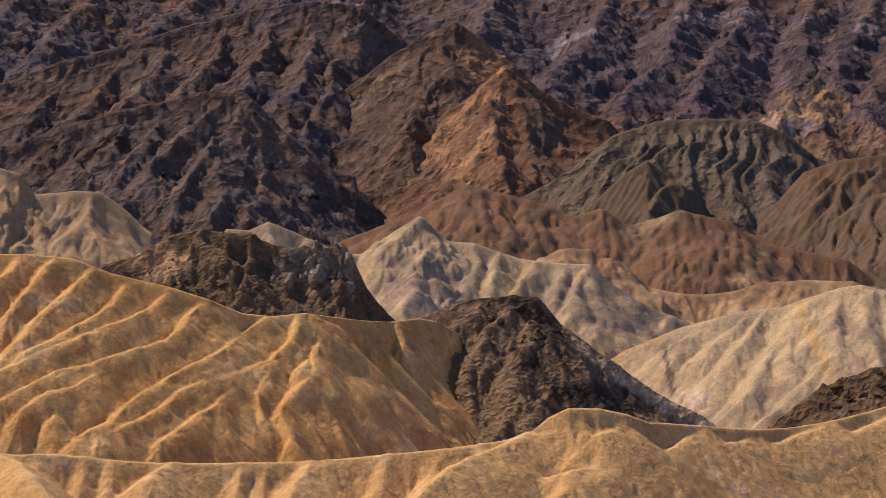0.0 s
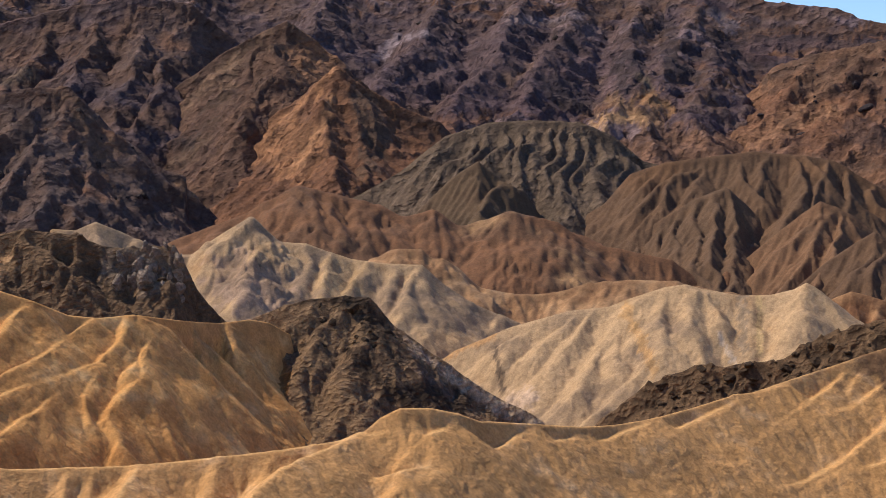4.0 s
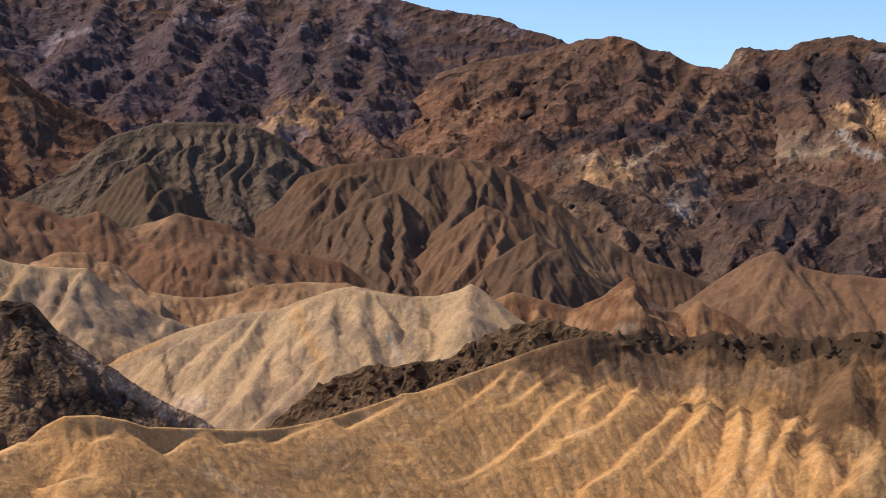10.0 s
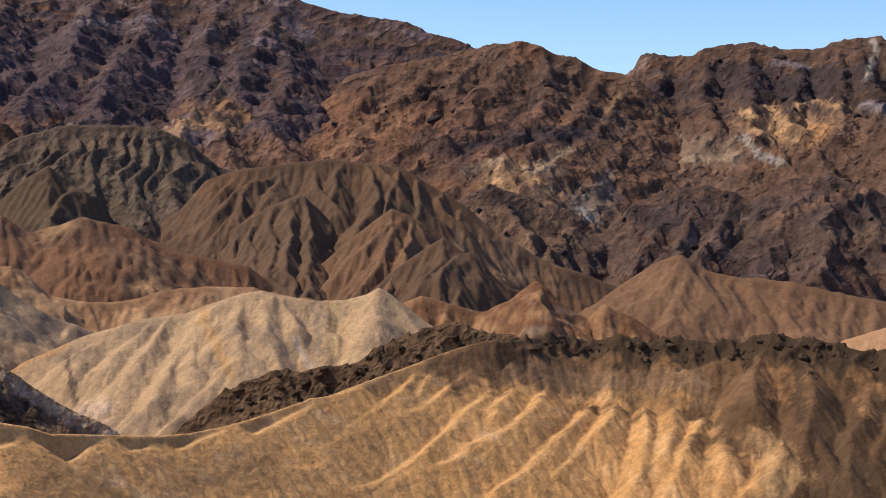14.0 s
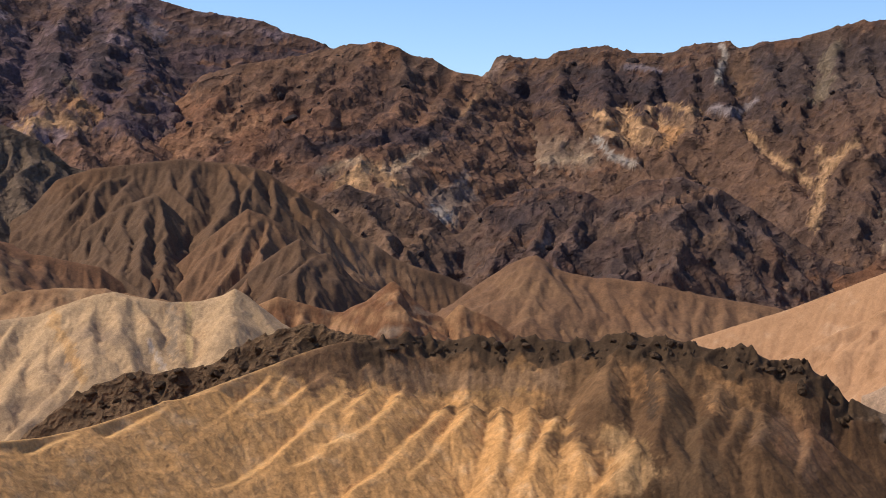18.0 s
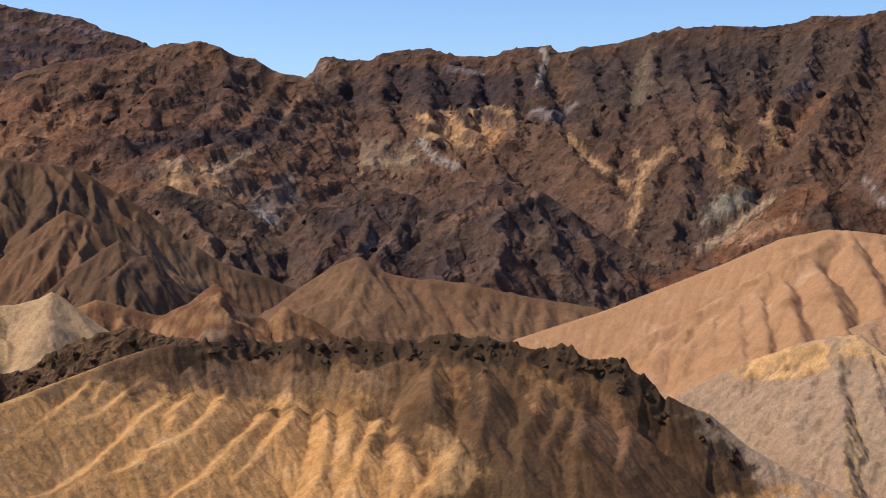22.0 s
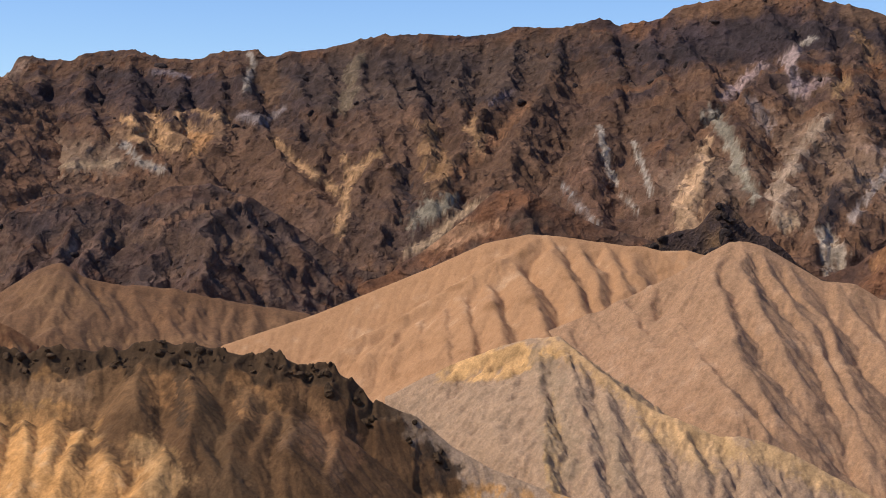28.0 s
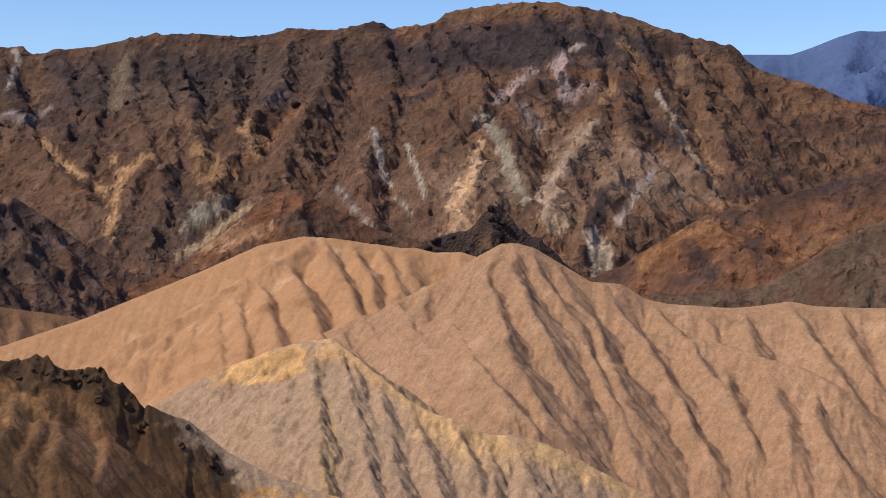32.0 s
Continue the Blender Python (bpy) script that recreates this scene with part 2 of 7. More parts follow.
def hill(name, label, crest, spurs=(), slope=0.5, back=0.5, near=100, behind=80, side=0.7, width=1.0, blend=1.0, cut=0.0, cut_run=12.0, lead=0.0, ribs=None,
         rough=0.0, rough_size=10.0, crag=0.0, crag_size=20.0, rill=0.0, rill_size=12.0, rill_steps=4, hone=0.0, tones=(GOLD,), tone_size=30.0,
         cap=None, ledge=None, knob=None, sunk=None, lit_tops=None, patches=(), rubble=None, rock_light_bands=(), strata=None, material=None, category="hill", fine=1.0, seed=1, group="", rooted=True):
    """One hill: a crest that falls off in front and behind, ribs that run down from it, branching rills and crags,
    and its own bands and patches of coloured rock, with some light and shade painted in."""
    C = np.array(crest, float)
    step = FINE * fine
    bearing = np.arange(radians(C[0, 0]), radians(C[-1, 0]), step)
    mid = C[:, 1].mean()
    du = step * mid / (slope + 0.12)
    u = np.concatenate([np.arange(-near, 0, du), [0], np.arange(du, du * 6, du), np.linspace(du * 7, behind, 14)])
    B, U = np.meshgrid(bearing, u)
    deg = np.degrees(B)
    rc = np.interp(deg, C[:, 0], C[:, 1])
    r = np.maximum(rc + U, 20)
    x, y = np.sin(B) * r, np.cos(B) * r
    warp = rough_size * 0.5
    sway = max(rough_size * 2.5, 12.0)
    wx = x + fbm(x / sway, y / sway, 2, seed + 5) * warp
    wy = y + fbm(x / sway, y / sway, 2, seed + 9) * warp
    d, hc = nearest(x, y, plan(crest))
    soft = np.sqrt(d * d + width * width) - width
    fallen = cut * (1 - np.exp(-d / cut_run))
    radial = np.sqrt(U * U + width * width) - width
    zc = np.interp(deg, C[:, 0], C[:, 2])
    z = np.where(U < 0, np.minimum(hc - slope * soft, zc - slope * radial), hc - back * soft) - fallen
    keep = np.full(x.shape, 1e9)
    top = plan(crest)
    lines = list(spurs) + (ribs_of(C, ribs, cut, cut_run, seed) if ribs else [])
    for s in lines:
        line = plan(s)
        dc, zt = nearest(line[:1, 0], line[:1, 1], top)
        if rooted and dc[0] > 2 * width:
            # the rib starts at the crest
            b0 = math.degrees(math.atan2(line[0, 0], line[0, 1])) + lead
            r0 = np.interp(b0, C[:, 0], C[:, 1])
            root = (math.sin(radians(b0)) * r0, math.cos(radians(b0)) * r0, np.interp(b0, C[:, 0], C[:, 2]) - 0.4 * width - (sunk[1] if sunk and b0 > sunk[0] else 0))
            line = np.vstack([root, line])
            if sunk and b0 > sunk[0]:
                line[1, 2] -= 0.45 * sunk[1]
        line[-1, 2] -= 0.3 * cut
        at = np.degrees(np.arctan2(line[:, 0], line[:, 1]))
        pad = math.degrees((1.6 * cut / side + 4 * width + warp) / mid) * (1 if rooted else 2) + 0.3
        lo, hi = np.searchsorted(bearing, np.radians([at.min() - pad, at.max() + pad]))
        if hi - lo < 2:
            continue
        part = np.s_[:, lo:hi]
        ds, hs = tent(wx[part], wy[part], line, side, width)
        keep[part] = np.minimum(keep[part], ds)
        z[part] = smax(z[part], hs, blend)
    broad = z
    fall = smooth(0, 0.35 * rill_size + 1.5 * width, d)
    spare = 0.3 + 0.7 * smooth(0, 0.45 * rill_size, keep)
    if rill:
        g = gullies(x, y, z, rill_size, rill_steps, seed, hone)
        z = z - rill * (1 - g) * fall * spare
    if crag:
        rock = ridged(wx / crag_size, wy / crag_size, 5, seed + 11)
        z = z - crag * (1 - rock) * fall + 0.55 * crag * (rock - 0.5) * (1 - fall)
    if knob:
        high, size = knob
        k = ridged(wx / size + 0.25 * wy / size, wy / size * 0.8 - 0.2 * wx / size, 3, seed + 14)
        z = z - high * np.minimum(1 - k, 0.72) * smooth(0, 0.6 * size, d)
    if ledge:
        thick, dip, share = ledge
        bed = (z + dip * (x - y) + fbm(x / thick / 4, y / thick / 4, 3, seed + 63) * thick * 0.8) / thick
        part = bed - np.floor(bed)
        z = z + thick * share * (smooth(0.35, 0.75, part) - part) * fall
    if rubble:
        # broken rock between two bearings and two distances from the crest
        b0, b1, u0, u1, high, size = rubble
        shift = 0.5 * fbm(x / size / 4, y / size / 4, 3, seed + 25)
        mask = smooth(b0 - 0.3, b0 + 0.3, deg + shift) * (1 - smooth(b1 - 0.3, b1 + 0.3, deg + shift)) * smooth(u0 - 6, u0 + 6, U + 14 * shift) * (1 - smooth(u1 - 3, u1, U))
        z = z + high * (ridged(wx / size, wy / size, 4, seed + 26, gain=0.65) - 0.45) * mask
    if rough:
        z = z + rough * fbm(wx / rough_size, wy / rough_size, 4, seed + 21) * (0.25 + 0.75 * fall)
    if cap:
        depth, _, ragged, start = cap
        edge = hc - z + ragged * fbm(x / 4, y / 4, 4, seed + 50)
        capped = (1 - smooth(depth * 0.75, depth * 1.15, edge)) * smooth(start - 0.4, start + 0.2, deg) * (1 - smooth(43.0, 45.0, deg))
        z = z + capped * (2.2 * ridged(x / 4.5, y / 4.5, 4, seed + 51) - 1.0)
    rows, cols = x.shape
    ei = np.minimum(np.arange(rows), np.arange(rows)[::-1] * (rows / 40.0))[:, None] / (0.05 * rows)
    ej = np.minimum(np.arange(cols), np.arange(cols)[::-1])[None, :] / (0.012 * cols)
    floor = level(r) - 6
    z = np.where(z > floor, floor + (z - floor) * smooth(0, 1, np.minimum(ei, 1) * np.minimum(ej, 1)), z)
    HILLS[name] = (bearing, u, C, z)
    # colours
    tone = np.array(tones, float)
    v = fbm(x / tone_size, y / tone_size, 5, seed + 40, z=z / tone_size * 1.6, gain=0.6) * 0.55 + 0.5
    v = np.clip(v, 0, 0.999) * (len(tone) - 1)
    i = np.minimum(v.astype(int), max(len(tone) - 2, 0))
    f = (v - i)[..., None]
    rgb = tone[i] * (1 - f) + tone[np.minimum(i + 1, len(tone) - 1)] * f
    if strata:
        beds, dip, thick, amount = strata
        bed = np.array(beds, float)
        s = (z + dip * (x + y) * 0.5 + fbm(x / thick / 5, y / thick / 5, 4, seed + 60) * thick * 1.6) / thick
        k = vnoise(s, x / thick / 14, None, seed + 61) * 0.5 + 0.5
        k = np.clip(k, 0, 0.999) * len(bed)
        w = (amount * smooth(-0.5, 0.4, fbm(x / thick / 7, y / thick / 7, 3, seed + 62)))[..., None]
        rgb = rgb * (1 - w) + bed[k.astype(int)] * w
    # rib tops and gentle slopes paler: sunlit crests put into the colour
    if lit_tops:
        gx, gy = gradient(x, y, broad)
        w = ((1 - smooth(0.15, 0.5, np.hypot(gx, gy) + 0.03 * fbm(x / 1.5, y / 1.5, 3, seed + 81))) * 0.34)[..., None]
        rgb = rgb * (1 - w) + np.array(lit_tops) * w
    for (pb, ph, pw, pt), colour, amount, tilt, *fan in patches:
        lo, hi = np.searchsorted(bearing, np.radians([pb - pw * (2.4 + 2 * abs(tilt)), pb + pw * (2.4 + 2 * abs(tilt))]))
        if hi - lo < 2:
            continue
        at = np.s_[:, lo:hi]
        px, py, pz = x[at], y[at], z[at]
        a, c = (deg[at] - pb) / pw, (pz - ph) / pt
        a = a + c * tilt
        if fan:
            a = a / np.clip(0.62 - 0.45 * c, 0.15, 1.2)
        size = max(min(pt, pw * 0.01745 * mid) * 1.1, 0.4)
        q = np.hypot(a, c) + 0.5 * fbm(px / size * 1.8, py / size * 1.8, 5, seed + 71, z=pz / size * 1.8, gain=0.65)
        q = q + 0.2 * fbm((B[at] * mid + c * tilt * pw * 0.0175 * mid) / (size * 0.4), pz / (size * 2.5), 3, seed + 77, gain=0.6)
        w = ((1 - smooth(0.7, 1.05, q)) * amount)[..., None]
        shade = (1 + 0.5 * fbm(px / size * 2.2, py / size * 2.2, 4, seed + 79, z=pz / size * 2.2))[..., None]
        rgb[at] = rgb[at] * (1 - w) + np.array(colour) * shade * w
    # scree and rock tones, and lit and shaded flanks painted as colour
    for line, wide, colour, amount in rock_light_bands:
        # a band of colour along a line of bearings and heights, as wide at its ends as given
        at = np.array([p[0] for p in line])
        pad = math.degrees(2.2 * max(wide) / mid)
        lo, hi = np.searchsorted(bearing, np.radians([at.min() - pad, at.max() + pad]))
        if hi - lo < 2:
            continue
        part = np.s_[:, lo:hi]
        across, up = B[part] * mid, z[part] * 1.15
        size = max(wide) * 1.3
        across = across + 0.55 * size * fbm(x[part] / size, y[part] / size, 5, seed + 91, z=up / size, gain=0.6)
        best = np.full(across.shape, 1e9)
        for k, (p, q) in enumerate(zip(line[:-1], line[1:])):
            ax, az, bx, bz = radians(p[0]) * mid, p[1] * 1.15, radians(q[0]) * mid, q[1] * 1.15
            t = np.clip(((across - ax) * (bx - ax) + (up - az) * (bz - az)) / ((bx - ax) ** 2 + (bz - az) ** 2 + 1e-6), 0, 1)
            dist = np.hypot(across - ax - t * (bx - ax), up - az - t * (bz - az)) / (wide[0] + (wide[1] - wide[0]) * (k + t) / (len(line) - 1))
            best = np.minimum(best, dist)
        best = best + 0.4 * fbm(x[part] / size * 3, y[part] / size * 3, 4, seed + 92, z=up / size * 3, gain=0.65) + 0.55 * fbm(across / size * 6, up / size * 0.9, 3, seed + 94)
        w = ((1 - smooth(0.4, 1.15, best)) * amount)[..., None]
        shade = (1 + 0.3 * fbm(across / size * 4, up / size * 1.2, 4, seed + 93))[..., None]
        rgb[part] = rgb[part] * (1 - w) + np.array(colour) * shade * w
    if cap:
        w = capped[..., None]
        rgb = rgb * (1 - w) + np.array(cap[1]) * w
    if material is not HAZE:
        rgb = rgb * np.array(IRON if material is not MOUNTAIN else (1.0, 0.99, 1.0))
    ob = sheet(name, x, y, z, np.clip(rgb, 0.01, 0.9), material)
    return tagged(ob, label, category, group)


def on(name, bearing, ahead):
    """The point of a hill's surface at a bearing, so many metres before (-) or behind its crest."""
    bs, us, C, z = HILLS[name]
    j = int(np.clip(np.searchsorted(bs, radians(bearing)), 0, len(bs) - 1))
    i = int(np.clip(np.searchsorted(us, ahead), 0, len(us) - 1))
    r = np.interp(bearing, C[:, 0], C[:, 1]) + us[i]
    return Vector((math.sin(bs[j]) * r, math.cos(bs[j]) * r, z[i, j]))


# ---- the ground ----
def ground():
    r = np.concatenate([np.linspace(0.01, 12, 14), np.linspace(14, 400, 90), np.linspace(420, 4950, 120)])
    b = np.radians(np.linspace(-180, 180, 241))
    B, Rr = np.meshgrid(b, r)
    x, y = np.sin(B) * Rr + 2.0, np.cos(B) * Rr - 3.0
    z = level(Rr) + 3 * fbm(x / 60, y / 60, 4, 3) * smooth(10, 60, Rr)
    v = (fbm(x / 40, y / 40, 4, 8) * 0.5 + 0.5)[..., None]
    rgb = np.array(SAND) * v + np.array(GOLD_DEEP) * (1 - v)
    tagged(sheet("ground", x, y, z, np.clip(rgb, 0, 1), CLAY_FAR), "bare eroded desert floor between the hills", "ground", kind="structure")


ground()

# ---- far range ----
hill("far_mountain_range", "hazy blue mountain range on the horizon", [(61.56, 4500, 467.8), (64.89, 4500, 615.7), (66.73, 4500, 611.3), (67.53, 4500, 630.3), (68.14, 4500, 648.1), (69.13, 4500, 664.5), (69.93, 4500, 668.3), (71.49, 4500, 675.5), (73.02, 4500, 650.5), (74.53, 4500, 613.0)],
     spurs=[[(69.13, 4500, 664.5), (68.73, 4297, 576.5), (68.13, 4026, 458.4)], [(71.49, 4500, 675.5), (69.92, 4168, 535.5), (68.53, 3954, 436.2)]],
     slope=0.4, near=1900, behind=400, side=0.5, width=30, blend=30, tones=(HAZE_BLUE, (0.06, 0.088, 0.165)), tone_size=300,
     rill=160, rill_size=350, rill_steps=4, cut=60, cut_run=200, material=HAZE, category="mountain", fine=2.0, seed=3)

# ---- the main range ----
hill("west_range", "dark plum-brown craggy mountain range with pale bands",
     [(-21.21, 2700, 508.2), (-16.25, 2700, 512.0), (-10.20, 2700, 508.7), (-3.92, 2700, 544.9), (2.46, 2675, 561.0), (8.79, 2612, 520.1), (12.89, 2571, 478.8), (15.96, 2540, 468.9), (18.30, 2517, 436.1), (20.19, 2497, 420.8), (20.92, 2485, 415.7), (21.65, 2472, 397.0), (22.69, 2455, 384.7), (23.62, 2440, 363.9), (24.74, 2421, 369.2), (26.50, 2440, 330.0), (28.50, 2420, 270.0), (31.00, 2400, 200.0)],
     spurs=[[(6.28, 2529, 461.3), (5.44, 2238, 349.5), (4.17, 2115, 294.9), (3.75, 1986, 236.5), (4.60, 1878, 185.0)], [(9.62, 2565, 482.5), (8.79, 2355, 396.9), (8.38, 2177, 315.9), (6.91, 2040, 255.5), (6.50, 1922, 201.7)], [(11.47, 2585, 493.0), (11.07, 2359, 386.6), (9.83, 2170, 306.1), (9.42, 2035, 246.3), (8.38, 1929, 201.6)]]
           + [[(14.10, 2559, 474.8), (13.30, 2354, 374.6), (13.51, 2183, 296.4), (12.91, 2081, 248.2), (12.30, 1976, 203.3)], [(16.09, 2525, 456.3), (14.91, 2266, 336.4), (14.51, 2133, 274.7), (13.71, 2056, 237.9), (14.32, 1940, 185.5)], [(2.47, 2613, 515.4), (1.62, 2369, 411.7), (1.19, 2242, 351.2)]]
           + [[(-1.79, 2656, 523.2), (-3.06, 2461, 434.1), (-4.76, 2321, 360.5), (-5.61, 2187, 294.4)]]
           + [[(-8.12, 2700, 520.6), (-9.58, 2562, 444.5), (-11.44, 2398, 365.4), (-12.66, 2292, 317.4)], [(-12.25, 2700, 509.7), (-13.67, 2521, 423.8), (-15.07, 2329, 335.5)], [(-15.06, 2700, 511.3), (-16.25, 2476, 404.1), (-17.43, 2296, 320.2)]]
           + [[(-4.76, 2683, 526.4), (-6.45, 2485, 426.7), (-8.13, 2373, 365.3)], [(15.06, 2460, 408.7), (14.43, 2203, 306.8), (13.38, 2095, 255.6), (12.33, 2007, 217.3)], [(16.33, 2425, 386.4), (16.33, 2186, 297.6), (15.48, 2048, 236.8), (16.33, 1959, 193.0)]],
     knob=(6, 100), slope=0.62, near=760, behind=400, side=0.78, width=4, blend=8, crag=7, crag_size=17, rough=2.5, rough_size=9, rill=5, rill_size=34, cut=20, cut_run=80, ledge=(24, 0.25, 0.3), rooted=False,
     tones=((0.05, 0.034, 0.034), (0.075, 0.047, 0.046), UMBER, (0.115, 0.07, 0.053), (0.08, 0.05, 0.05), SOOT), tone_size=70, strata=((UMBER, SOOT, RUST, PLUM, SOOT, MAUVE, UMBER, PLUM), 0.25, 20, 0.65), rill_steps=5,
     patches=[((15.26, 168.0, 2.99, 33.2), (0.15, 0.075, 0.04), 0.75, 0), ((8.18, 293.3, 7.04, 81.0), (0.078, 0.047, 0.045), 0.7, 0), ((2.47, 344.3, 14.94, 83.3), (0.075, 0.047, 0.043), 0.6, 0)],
     rock_light_bands=[([(3.96, 329.4), (4.59, 368.8), (5.65, 356.2)], (13.9, 9.9), (0.2, 0.145, 0.135), 0.85), ([(8.79, 388.6), (10.45, 402.8), (11.47, 405.2)], (11.7, 11.7), (0.17, 0.12, 0.108), 0.7),
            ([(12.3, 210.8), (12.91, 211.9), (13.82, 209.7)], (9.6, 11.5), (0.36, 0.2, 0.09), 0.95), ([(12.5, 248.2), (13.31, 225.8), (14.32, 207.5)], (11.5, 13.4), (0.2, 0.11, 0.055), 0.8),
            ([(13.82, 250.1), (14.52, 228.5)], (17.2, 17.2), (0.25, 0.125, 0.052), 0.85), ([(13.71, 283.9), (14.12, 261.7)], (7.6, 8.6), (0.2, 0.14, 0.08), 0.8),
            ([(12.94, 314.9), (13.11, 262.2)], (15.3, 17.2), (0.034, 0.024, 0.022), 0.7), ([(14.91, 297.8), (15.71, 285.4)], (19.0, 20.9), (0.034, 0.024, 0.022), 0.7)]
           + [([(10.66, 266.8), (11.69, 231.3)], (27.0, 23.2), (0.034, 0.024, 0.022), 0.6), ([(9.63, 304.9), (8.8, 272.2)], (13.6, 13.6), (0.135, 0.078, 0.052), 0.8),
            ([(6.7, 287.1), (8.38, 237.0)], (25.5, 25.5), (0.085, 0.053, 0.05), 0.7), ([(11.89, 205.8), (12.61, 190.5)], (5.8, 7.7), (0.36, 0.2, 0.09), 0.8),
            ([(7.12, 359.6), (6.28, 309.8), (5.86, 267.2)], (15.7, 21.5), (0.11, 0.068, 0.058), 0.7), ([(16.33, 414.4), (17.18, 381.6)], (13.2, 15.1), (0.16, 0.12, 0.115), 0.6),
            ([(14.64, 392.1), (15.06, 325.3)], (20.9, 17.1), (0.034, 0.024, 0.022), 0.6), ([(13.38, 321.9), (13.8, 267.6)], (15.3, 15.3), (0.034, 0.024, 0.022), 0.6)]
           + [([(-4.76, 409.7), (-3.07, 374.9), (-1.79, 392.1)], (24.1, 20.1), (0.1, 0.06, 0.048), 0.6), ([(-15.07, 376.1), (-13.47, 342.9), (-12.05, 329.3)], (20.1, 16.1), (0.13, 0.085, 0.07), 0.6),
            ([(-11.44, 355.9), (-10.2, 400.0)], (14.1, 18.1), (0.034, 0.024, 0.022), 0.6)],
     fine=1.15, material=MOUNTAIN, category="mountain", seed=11)
